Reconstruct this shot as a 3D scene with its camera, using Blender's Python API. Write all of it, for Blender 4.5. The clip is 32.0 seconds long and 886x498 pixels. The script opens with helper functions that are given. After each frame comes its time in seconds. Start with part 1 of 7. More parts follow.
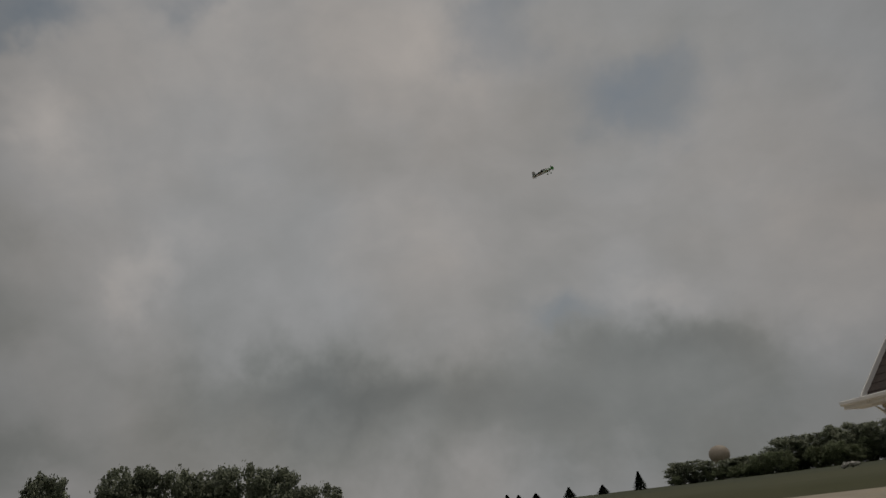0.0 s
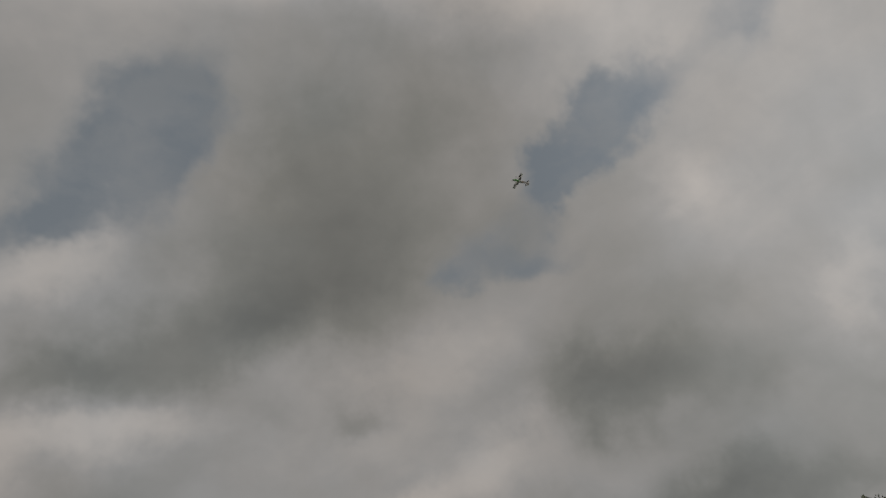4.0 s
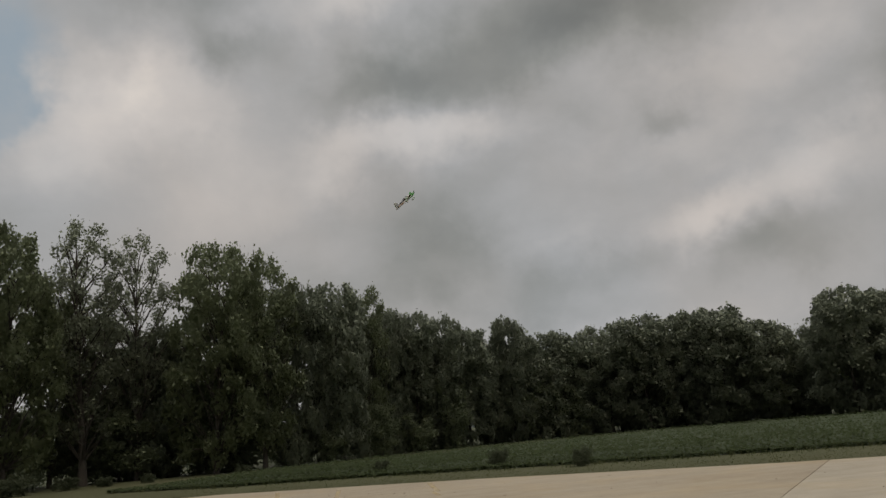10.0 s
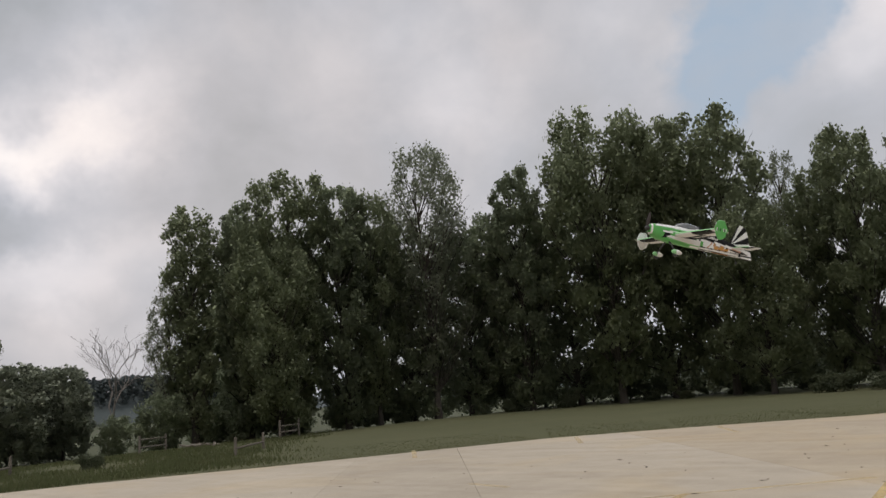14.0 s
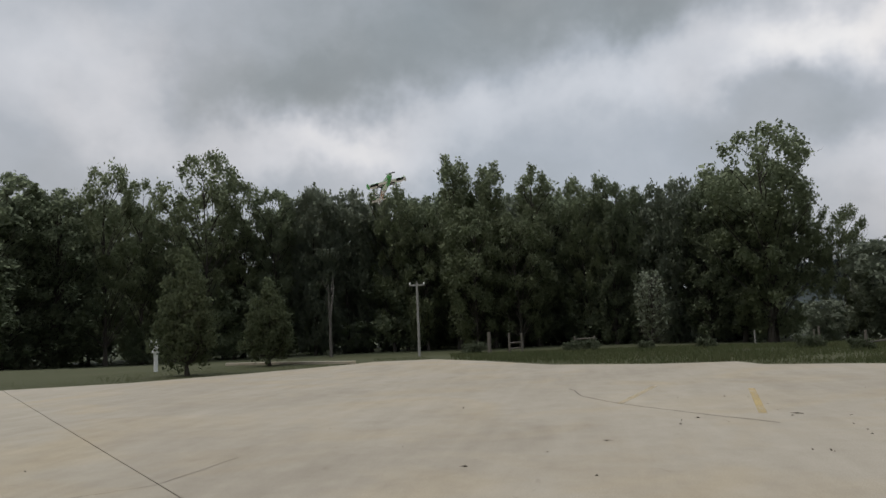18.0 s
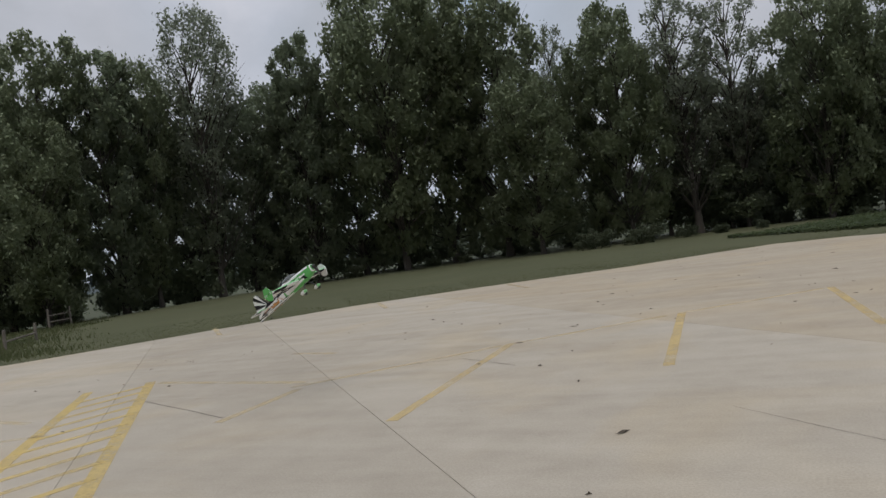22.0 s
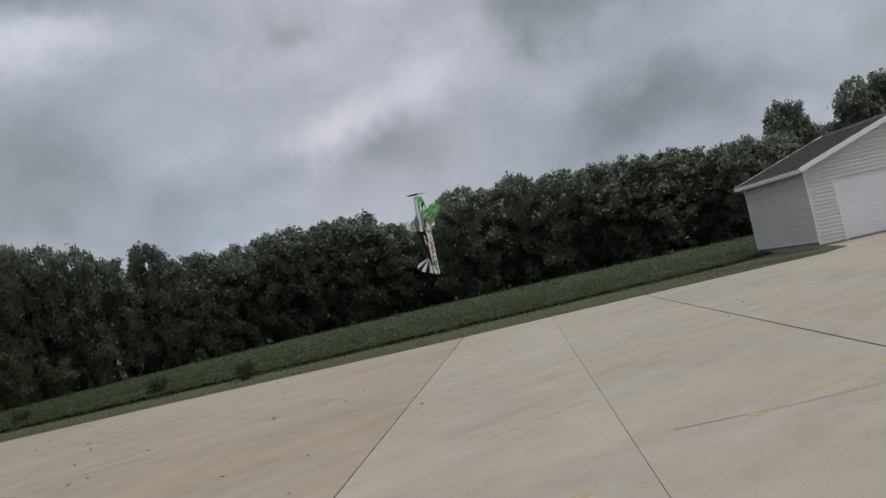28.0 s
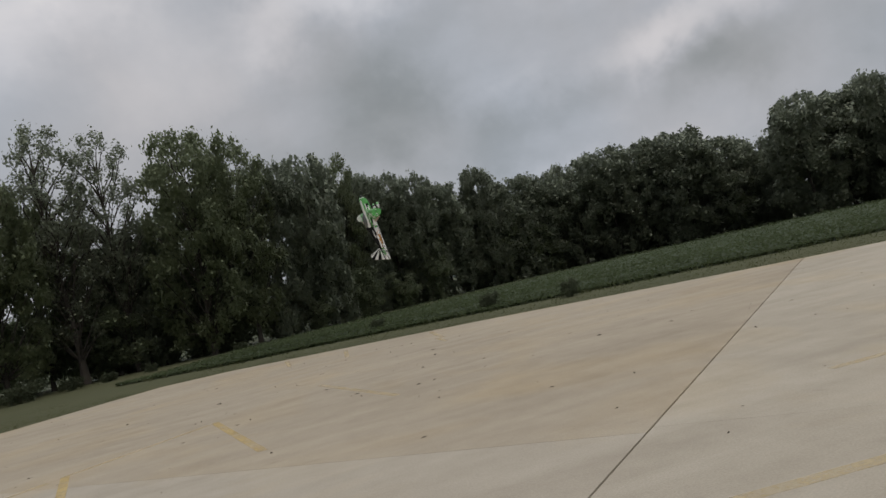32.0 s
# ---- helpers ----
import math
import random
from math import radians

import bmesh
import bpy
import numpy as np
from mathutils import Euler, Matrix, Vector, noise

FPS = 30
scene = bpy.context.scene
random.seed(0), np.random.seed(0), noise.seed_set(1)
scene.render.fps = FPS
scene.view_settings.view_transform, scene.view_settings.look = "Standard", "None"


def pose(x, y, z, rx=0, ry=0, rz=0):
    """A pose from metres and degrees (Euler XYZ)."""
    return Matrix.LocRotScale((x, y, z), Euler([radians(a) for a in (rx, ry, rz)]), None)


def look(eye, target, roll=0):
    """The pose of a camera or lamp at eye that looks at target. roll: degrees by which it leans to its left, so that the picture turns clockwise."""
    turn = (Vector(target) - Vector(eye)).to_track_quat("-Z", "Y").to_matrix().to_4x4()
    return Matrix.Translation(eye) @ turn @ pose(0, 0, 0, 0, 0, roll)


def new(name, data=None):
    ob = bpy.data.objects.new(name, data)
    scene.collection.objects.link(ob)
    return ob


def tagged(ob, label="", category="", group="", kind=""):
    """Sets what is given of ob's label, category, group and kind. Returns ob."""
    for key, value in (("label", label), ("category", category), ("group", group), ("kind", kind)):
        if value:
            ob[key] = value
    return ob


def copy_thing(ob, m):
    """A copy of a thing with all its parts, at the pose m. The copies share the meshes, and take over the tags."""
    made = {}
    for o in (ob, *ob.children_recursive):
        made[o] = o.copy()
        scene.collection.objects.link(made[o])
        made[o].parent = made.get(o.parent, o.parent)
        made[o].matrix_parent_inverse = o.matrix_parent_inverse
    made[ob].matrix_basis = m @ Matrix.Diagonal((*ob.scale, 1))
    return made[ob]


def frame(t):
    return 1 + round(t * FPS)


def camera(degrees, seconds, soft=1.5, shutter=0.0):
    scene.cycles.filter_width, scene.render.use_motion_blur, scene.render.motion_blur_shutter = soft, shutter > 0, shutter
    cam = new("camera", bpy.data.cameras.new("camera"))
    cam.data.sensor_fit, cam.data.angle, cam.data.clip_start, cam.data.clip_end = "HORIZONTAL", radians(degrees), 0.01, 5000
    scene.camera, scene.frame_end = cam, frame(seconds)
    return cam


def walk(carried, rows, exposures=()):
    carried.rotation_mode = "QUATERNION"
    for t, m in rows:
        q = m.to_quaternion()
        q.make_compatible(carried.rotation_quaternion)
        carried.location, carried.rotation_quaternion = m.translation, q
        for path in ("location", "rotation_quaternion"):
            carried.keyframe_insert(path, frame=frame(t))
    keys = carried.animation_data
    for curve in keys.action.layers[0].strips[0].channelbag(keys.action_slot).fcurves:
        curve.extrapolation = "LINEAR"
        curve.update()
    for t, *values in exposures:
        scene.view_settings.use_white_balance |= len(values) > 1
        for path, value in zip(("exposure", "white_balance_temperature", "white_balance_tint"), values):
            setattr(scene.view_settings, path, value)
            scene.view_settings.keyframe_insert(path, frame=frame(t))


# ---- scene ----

cam = camera(59.0, 32.0, soft=1.5, shutter=0.0)
walk(cam, [
    (0, pose(0.408, -0.177, 1.6, 111.18, 5.71, -92.04)),
    (0.5, pose(0.414, -0.17, 1.6, 111.09, 5.44, -89.27)),
    (1, pose(0.415, -0.153, 1.6, 115.91, 7.27, -82.89)),
    (1.5, pose(0.419, -0.138, 1.6, 116.40, 7.77, -75.80)),
    (2, pose(0.424, -0.123, 1.6, 117.60, 8.26, -70.60)),
    (2.5, pose(0.433, -0.109, 1.6, 119.00, 8.76, -63.60)),
    (4.5, pose(0.486, -0.057, 1.6, 123.17, 10.75, -29.67)),
    (5, pose(0.505, -0.045, 1.6, 126.26, 10.1, -25)),
    (5.5, pose(0.528, -0.034, 1.6, 126.12, 8.9, -21.04)),
    (6, pose(0.557, -0.023, 1.6, 124.48, 7.62, -18.47)),
    (6.5, pose(0.591, -0.014, 1.6, 121.51, 7.2, -15.49)),
    (7, pose(0.631, -0.004, 1.6, 121.2, 6.98, -11.82)),
    (7.5, pose(0.677, 0.006, 1.6, 120.69, 6.48, -11.05)),
    (8, pose(0.73, 0.016, 1.601, 116.05, 4.71, -8.41)),
    (8.5, pose(0.739, 0.038, 1.597, 114.6, 4.18, -8.43)),
    (9, pose(0.712, 0.06, 1.597, 107.6, 3.97, -9.17)),
    (9.5, pose(0.646, 0.085, 1.604, 100.95, 3.79, -10.38)),
    (10, pose(0.62, 0.091, 1.6, 102.77, 4.71, -15.67)),
    (10.5, pose(0.628, 0.091, 1.602, 102.95, 7.32, -15.89)),
    (11, pose(0.63, 0.093, 1.605, 102.31, 7.92, -18.44)),
    (11.5, pose(0.61, 0.079, 1.598, 100.24, 7.11, -20.03)),
    (12, pose(0.618, 0.096, 1.6, 98.35, 7.23, -20.88)),
    (12.5, pose(0.633, 0.131, 1.599, 98.1, 6.8, -15.77)),
    (13, pose(0.618, 0.157, 1.599, 97.01, 6.58, -5.71)),
    (13.5, pose(0.64, 0.184, 1.6, 98.65, 5.87, 12.72)),
    (14, pose(0.693, 0.22, 1.599, 100.4, 4.7, 42.09)),
    (14.5, pose(0.773, 0.204, 1.593, 93.47, 4.97, 63.25)),
    (15, pose(0.742, 0.191, 1.604, 88.59, 5.92, 90.3)),
    (15.5, pose(0.654, 0.191, 1.597, 88.37, 3.01, 101.46)),
    (17.5, pose(0.213, -0.009, 1.601, 95.67, 1.41, 103.13)),
    (18, pose(0.118, -0.033, 1.599, 95.12, 2.32, 99.38)),
    (18.5, pose(0.038, -0.025, 1.599, 96.41, 3.16, 93.95)),
    (19, pose(-0.03, 0.008, 1.603, 100.53, 5.19, 86.84)),
    (19.5, pose(-0.035, 0.005, 1.602, 101.46, 6.77, 80.97)),
    (20, pose(-0.057, -0.005, 1.603, 96.22, 7.6, 72.29)),
    (20.5, pose(-0.113, -0.005, 1.602, 94.82, 7.44, 62.87)),
    (21, pose(-0.162, -0.014, 1.603, 94.51, 7.71, 51.56)),
    (21.5, pose(-0.157, -0.016, 1.601, 93.2, 8.56, 39.54)),
    (22, pose(-0.117, -0.053, 1.593, 89.44, 7.7, 25.69)),
    (22.5, pose(-0.081, -0.033, 1.599, 87.9, 6.64, 12.1)),
    (23, pose(-0.026, -0.017, 1.599, 87.89, 6.8, -0.26)),
    (23.5, pose(0.006, -0.002, 1.6, 88.36, 6.25, -11.11)),
    (24, pose(0.002, -0.001, 1.598, 89.24, 6.49, -21.65)),
    (24.5, pose(0.009, 0.002, 1.6, 89.9, 6.09, -32.41)),
    (25, pose(0.017, -0.01, 1.603, 91.37, 6.4, -42.64)),
    (25.5, pose(0.012, -0.011, 1.601, 93.09, 7.26, -48.38)),
    (27.5, pose(0.022, -0.013, 1.601, 92.88, 12.71, -42.5)),
    (28, pose(0.016, -0.015, 1.602, 92.67, 12.58, -41.25)),
    (28.5, pose(0.011, -0.012, 1.599, 92.33, 12.59, -40.05)),
    (29, pose(0.002, -0.005, 1.601, 92.28, 12.38, -37.91)),
    (29.5, pose(-0.017, 0.01, 1.599, 92.31, 11.79, -35.58)),
    (30, pose(-0.018, 0.019, 1.599, 91.81, 12.33, -31.63)),
    (30.5, pose(-0.027, 0.031, 1.599, 91.72, 12.29, -27.27)),
    (31, pose(-0.017, 0.009, 1.6, 91.95, 12.62, -23.1)),
    (31.5, pose(-0.016, 0.006, 1.6, 92.1, 12.73, -20.78)),
    (32, pose(-0.018, 0.007, 1.6, 92.01, 12.56, -17.55))
], exposures=[(0, -0.98, 7500, 10), (1, -0.9, 7500, 10), (2.5, -0.84, 7550, 10), (4.5, -0.60, 7580, 10), (6, -0.6, 7600, 10), (8, -0.8, 7600, 10), (9, -0.45, 7500, 10), (10, -0.12, 7400, 10), (12, 0.1, 7200, 10), (13, 0.12, 7200, 10), (14, 0.36, 6950, 13), (15, 0.18, 7300, 10), (17.5, 0.15, 6650, 9), (19, 0.15, 6500, 7), (20, 0.12, 6700, 11), (21, 0.15, 6500, 9), (22, 0.28, 6350, 11), (23, 0.25, 6250, 12), (24, 0.2, 6020, 14), (25, 0.22, 6000, 14), (28, 0.1, 6300, 11), (31, 0.05, 6700, 10), (32, 0.05, 6700, 10)])

# ---------------------------------------------------------------- light
world = bpy.data.worlds.new("overcast_sky")
scene.world = world
world.use_nodes = True


def link(tree, a, b):
    tree.links.new(a, b)


class Nodes:
    """Short hand for building a node tree."""

    def __init__(self, tree, fresh=True):
        self.tree = tree
        if fresh:
            tree.nodes.clear()

    def add(self, kind, **values):
        node = self.tree.nodes.new(kind)
        for key, value in values.items():
            if key in node.inputs:
                self.put(node.inputs[key], value)
            elif key.startswith("in"):
                self.put(node.inputs[int(key[2:])], value)
        return node

    def put(self, socket, value):
        if isinstance(value, bpy.types.NodeSocket):
            self.tree.links.new(value, socket)
        else:
            socket.default_value = value

    def math(self, op, a, b=0.0, c=0.0, clamp=False):
        node = self.add("ShaderNodeMath", in0=a, in1=b, in2=c)
        node.operation, node.use_clamp = op, clamp
        return node.outputs[0]

    def vec(self, op, a, b=(0, 0, 0)):
        node = self.add("ShaderNodeVectorMath", in0=a, in1=b)
        node.operation = op
        return node.outputs["Value"] if op in ("DOT_PRODUCT", "LENGTH") else node.outputs[0]

    def noise(self, vector, scale, detail=4.0, rough=0.55, distort=0.0):
        return self.add("ShaderNodeTexNoise", Vector=vector, Scale=scale, Detail=detail, Roughness=rough, Distortion=distort).outputs["Fac"]

    def mapped(self, value, a, b, c=0.0, d=1.0, smooth=False):
        node = self.add("ShaderNodeMapRange", Value=value)
        for i, v in enumerate((a, b, c, d)):
            node.inputs[1 + i].default_value = v
        if smooth:
            node.interpolation_type = "SMOOTHSTEP"
        return node.outputs[0]

    def mix(self, fac, a, b):
        node = self.tree.nodes.new("ShaderNodeMix")
        node.data_type = "RGBA"
        self.put(node.inputs[0], fac)
        self.put(node.inputs[6], a)
        self.put(node.inputs[7], b)
        return node.outputs[2]


def heading(az, el):
    a, e = radians(az), radians(el)
    return (math.sin(a) * math.cos(e), math.cos(a) * math.cos(e), math.sin(e))


# cloud masses: azimuth, elevation, half width, half height, tilt in degrees, weight
GAPS = [
    (17.9, 40.8, 7.2, 4.1, 53, 1.00), (-1.8, 41.1, 4.2, 2, 43, 0.40), (10.6, 34.5, 2.6, 1.8, 20, 0.50), (0.9, 42.7, 3.1, 2.2, 60, 0.36), (62.5, 37, 6.8, 1.9, 28, 0.30), (55.8, 34, 2.2, 1.8, -27, 0.42), (44.4, 27.7, 2.2, 1.2, -19, 0.30), (49.2, 30, 5.3, 2.7, -1, 0.26),
    (58.5, 35.1, 5.7, 2.1, 25, 0.42), (75.5, 39.5, 4.5, 2.7, 15, 0.40), (79.4, 42.7, 2.6, 2.6, -18, 0.32), (88.1, 41.5, 2.1, 1.6, -24, 0.50), (101, 34.3, 5.9, 2.4, -20, 0.28), (49.4, 28.6, 5.3, 1.6, 7, 0.28), (112.5, 28.8, 5.8, 3.3, -1, 0.46), (102.3, 38, 4.3, 2.2, 28, 0.34),
    (102.9, 14.5, 4.3, 1.8, -2, 0.36), (-17.5, 21.6, 4.8, 2.8, 48, 0.40), (-17.9, 22.2, 8.4, 3.1, 55, 0.85), (38.3, 15.8, 5.7, 1.7, -3, 0.22), (51.6, 12.6, 8.4, 2.5, 0, 0.20)]
BRIGHT = [
    (-51.5, 23.5, 10.1, 4.8, -1, 0.10), (-5.9, 25.2, 4.8, 1.8, 14, 0.11), (12.9, 31.9, 3.4, 2.3, 42, 0.11), (-79.6, 16.1, 17.9, 5.5, 15, 0.10), (30.4, 14, 31.2, 6.7, -1, 0.07), (68, 9.7, 8, 3.2, -18, 0.08), (56.8, 40.4, 7.9, 3.5, 12, 0.15), (83.9, 35.9, 13.6, 4.5, -7, 0.06),
    (-125.6, 18.8, 9.8, 4.7, 6, 0.19), (-72.5, 16.1, 7.9, 3.9, -11, 0.10), (72, 21.2, 2.8, 1.9, 28, 0.16), (110, 14.8, 3.5, 2, -15, 0.14), (65, 25.3, 5.2, 2.6, 1, 0.05), (59.9, 45.7, 5.6, 3.3, -4, 0.17), (64.6, 29.6, 2.1, 1.6, -8, 0.06), (13.9, 30.3, 6.6, 2.6, 12, 0.17),
    (2.3, 49.9, 10.5, 4.9, 11, 0.11), (44.9, 50.1, 15.3, 3.1, -22, 0.19), (64.2, 30.5, 3, 2.6, -32, 0.12), (42.5, 22.8, 9.7, 2.2, -7, 0.08), (-5.6, 24, 1.4, 1.8, 0, 0.10), (9.1, 31.2, 6, 3.9, 15, 0.11), (14.1, 33.9, 1.9, 1.5, -7, 0.11), (-11.5, 21.6, 3.6, 3.6, 2, 0.07),
    (17.3, 20.1, 7.7, 1.6, 6, 0.10), (14.9, 20.1, 6.9, 1.7, 9, 0.08), (38.1, 13.2, 2.2, 1.8, 34, 0.06), (45.4, 16.1, 3.1, 2.1, 16, 0.09), (31.4, 23.1, 8.9, 2.7, -3, 0.08), (-9.7, 21.9, 4.5, 4.9, 23, 0.15), (-1.6, 23.5, 5.7, 2.4, 10, 0.17), (9.8, 20.5, 3.3, 1.7, 7, 0.14),
    (-38.8, 22.4, 5.1, 4.3, 4, 0.15), (-25.9, 21.3, 5.2, 3.9, 38, 0.10), (-64.9, 21.8, 2.7, 4.8, -32, 0.19), (-67.7, 18.3, 5.4, 2.3, 25, 0.16), (-85.1, 17.4, 10.5, 2.5, 3, 0.30), (-98.4, 14.6, 9.5, 2.8, 10, 0.28), (-107.8, 12.2, 6.8, 1.9, 4, 0.28), (-74, 16.1, 6.9, 2.1, 11, 0.23),
    (-69.4, 10, 6.8, 2.3, 11, 0.21), (-121.1, 15.2, 3.2, 6.3, 36, 0.21), (-116.6, 12.9, 5.8, 2.1, -9, 0.13), (36.1, 12.6, 3.6, 1.9, 18, 0.09), (20.8, 11.2, 2.2, 2.4, -4, 0.09), (7.6, 16.4, 7.8, 3.1, 1, 0.08), (35, 12.5, 3.8, 1.9, 14, 0.10), (17.1, 19.2, 3.3, 2.4, -5, 0.10),
    (39.6, 13.8, 6.7, 2.2, 6, 0.10)]
DARK = [
    (92.9, 8.2, 35.9, 4.5, -6, 0.10), (91, 11.1, 13.9, 4.6, -8, 0.04), (87.2, 11.9, 8.5, 1.9, -5, 0.10), (102.7, 12.2, 8.6, 2.1, -7, 0.08), (-3.5, 30.2, 5.2, 1.6, 15, 0.12), (32.1, 31.5, 8.3, 8.8, -52, 0.28), (39, 37.3, 12.4, 9.2, 23, 0.23), (21.6, 25.7, 9.8, 2.7, 17, 0.19),
    (14.1, 23.7, 4.5, 1.7, 10, 0.15), (55.5, 18.7, 7.3, 3, -13, 0.27), (34.1, 21.4, 2.7, 1.2, -13, 0.10), (2.5, 27.4, 3.4, 1.7, -10, 0.15), (-1.5, 31.3, 3.2, 1.7, 5, 0.10), (27.8, 20.8, 2.7, 1.1, -11, 0.08), (2.4, 27.5, 3.8, 1.4, -17, 0.11), (11.9, 14.9, 8.8, 2.9, -7, 0.17),
    (33.4, 20.7, 2.2, 1, 6, 0.08), (21.7, 18.2, 4, 1.8, 19, 0.08), (40.3, 10.3, 5.7, 2.7, -13, 0.17), (18.9, 10.7, 11.8, 2.5, -2, 0.15), (25.7, 8, 5.2, 1.1, -2, 0.08), (25.6, 27.7, 7, 2.7, -1, 0.05), (33.6, 21.2, 2.3, 1.3, -13, 0.07), (51.4, 18, 2.3, 2.3, -20, 0.10),
    (41, 10.5, 6, 1.7, -2, 0.08), (20.2, 8.1, 9.2, 2.3, -8, 0.08), (84, 10.8, 10.9, 2.3, -3, 0.23), (61.2, 22.2, 6.8, 3.2, -7, 0.06), (112.4, 10.4, 5.9, 1.6, -3, 0.15), (75.4, 13.8, 5.3, 1.8, -5, 0.08), (73.8, 14.1, 17.9, 5.1, -1, 0.08), (109.5, 7.7, 18, 3.9, -3, 0.19),
    (78.4, 7.8, 21.4, 2.6, -4, 0.11), (-72, 11.2, 4.3, 1.4, 7, 0.14), (-86.8, 18.9, 8.7, 3.2, 23, 0.21), (-80.3, 16.8, 5.1, 1.7, 20, 0.08), (-92.5, 24.6, 18.3, 4.6, 12, 0.28), (-106.7, 16.6, 8.4, 3, 12, 0.21), (-73.1, 13.3, 5.1, 1.4, -4, 0.13), (-79.5, 20.5, 5.5, 2.3, 13, 0.10),
    (-76, 14.3, 9.9, 2.6, 3, 0.13), (-105.7, 17.7, 13.2, 4, 5, 0.06), (56.7, 9.6, 6.5, 1.7, -6, 0.10), (28, 10.3, 5.9, 1.4, 5, 0.09), (53.1, 17.2, 6.9, 2.4, -21, 0.15), (55.8, 9.3, 5.8, 1.9, -5, 0.08), (64.1, 8.6, 8.8, 1.8, -6, 0.10), (17.3, 11.1, 8.5, 2.1, 2, 0.10)]

n = Nodes(world.node_tree)
way = n.add("ShaderNodeTexCoord").outputs["Generated"]
split = n.add("ShaderNodeSeparateXYZ", Vector=way)


def stirred(vector, scale, amount, detail):
    """The direction, pushed about by noise, so that cloud edges are ragged."""
    blow = n.add("ShaderNodeTexNoise", Vector=vector, Scale=scale, Detail=detail, Roughness=0.6).outputs["Color"]
    blow = n.vec("SUBTRACT", blow, (0.5, 0.5, 0.5))
    moved = n.add("ShaderNodeVectorMath", in0=blow, in1=(amount, amount, amount), in2=way)
    moved.operation = "MULTIPLY_ADD"
    return moved.outputs[0]


warped = stirred(way, 5.0, 0.20, 5.0)


def masses(rows, spot_at):
    """The sum of the soft patches in a table, worked out one after the other."""
    total = None
    for az, el, half_w, half_h, tilt, weight in rows:
        ahead = Vector(heading(az, el))
        right = Vector((math.cos(radians(az)), -math.sin(radians(az)), 0))
        up = right.cross(ahead)
        c, s = math.cos(radians(tilt)), math.sin(radians(tilt))
        across, along_up = right * c + up * s, up * c - right * s
        a = n.vec("DOT_PRODUCT", spot_at, tuple(across / math.sin(radians(half_w))))
        b = n.vec("DOT_PRODUCT", spot_at, tuple(along_up / math.sin(radians(half_h))))
        front = n.vec("DOT_PRODUCT", spot_at, tuple(ahead))
        r = n.math("ADD", n.math("MULTIPLY", a, a), n.math("MULTIPLY", b, b))
        fall = n.math("POWER", 0.36, n.math("ADD", r, n.mapped(front, 0.0, 0.25, 9.0, 0.0)))
        spot = n.math("MULTIPLY", fall, weight)
        total = spot if total is None else n.math("ADD", total, spot)
        # the next patch waits for this one, which keeps the shader small
        late = n.add("ShaderNodeVectorMath", in0=(0.0, 0.0, 0.0), in1=(0.0, 0.0, 0.0))
        late.operation = "MULTIPLY_ADD"
        n.put(late.inputs[0], total)
        n.put(late.inputs[1], (1e-8, 1e-8, 1e-8))
        n.put(late.inputs[2], spot_at)
        spot_at = late.outputs[0]
    return total, spot_at


gap, warped = masses(GAPS, warped)
light, warped = masses(BRIGHT, warped)
shade, warped = masses(DARK, warped)
tone = n.math("SUBTRACT", light, shade)
squash = n.add("ShaderNodeVectorMath", in0=stirred(way, 3.0, 0.12, 3.0), in1=(1.0, 1.0, 1.4))
squash.operation = "MULTIPLY"
soft_noise = n.noise(squash.outputs[0], 3.4, 5.0, 0.5)
fine_noise = n.noise(squash.outputs[0], 9.5, 6.0, 0.58)
bulk = n.math("ADD", n.math("MULTIPLY", n.math("SUBTRACT", soft_noise, 0.5), 0.52), n.math("MULTIPLY", n.math("SUBTRACT", fine_noise, 0.5), 0.19))
level = n.math("ADD", n.math("ADD", bulk, tone), 0.48)
cloud_ramp = n.add("ShaderNodeValToRGB", Fac=level)
stops = cloud_ramp.color_ramp.elements
stops[0].position, stops[0].color = 0.0, (0.17, 0.19, 0.21, 1)
stops[1].position, stops[1].color = 1.0, (0.795, 0.775, 0.79, 1)
for at, colour in ((0.25, (0.26, 0.285, 0.312, 1)), (0.5, (0.388, 0.412, 0.464, 1)), (0.75, (0.564, 0.572, 0.622, 1))):
    stops.new(at).color = colour
sky = n.add("ShaderNodeTexSky")
sky.sky_type, sky.sun_disc, sky.sun_elevation, sky.sun_rotation = "NISHITA", False, radians(62), radians(160)
blue = n.vec("MULTIPLY", sky.outputs[0], (0.075, 0.075, 0.075))
blue = n.mix(0.7, blue, (0.25, 0.305, 0.37, 1))
blue = n.mix(n.mapped(n.vec("DOT_PRODUCT", way, heading(-22, 22)), 0.93, 0.985, 0.0, 0.8), blue, (0.30, 0.40, 0.52, 1))
opening = n.mapped(n.math("ADD", gap, n.math("MULTIPLY", bulk, -0.9)), 0.12, 0.60, 0.0, 0.88, smooth=True)
opening = n.math("MULTIPLY", opening, n.mapped(fine_noise, 0.38, 0.6, 0.75, 1.05))
# thin places in the cloud are a little warmer, thick ones a little cooler
cast = n.mix(n.mapped(n.noise(way, 2.6, 3.0, 0.5), 0.36, 0.64), (1.03, 1.0, 0.965, 1), (0.975, 1.005, 1.02, 1))
whole = n.mix(opening, n.vec("MULTIPLY", cloud_ramp.outputs[0], cast), blue)
# an overcast sky grows lighter towards the zenith
zenith = n.mapped(split.outputs[2], 0.74, 0.96, 1.0, 2.8, smooth=True)
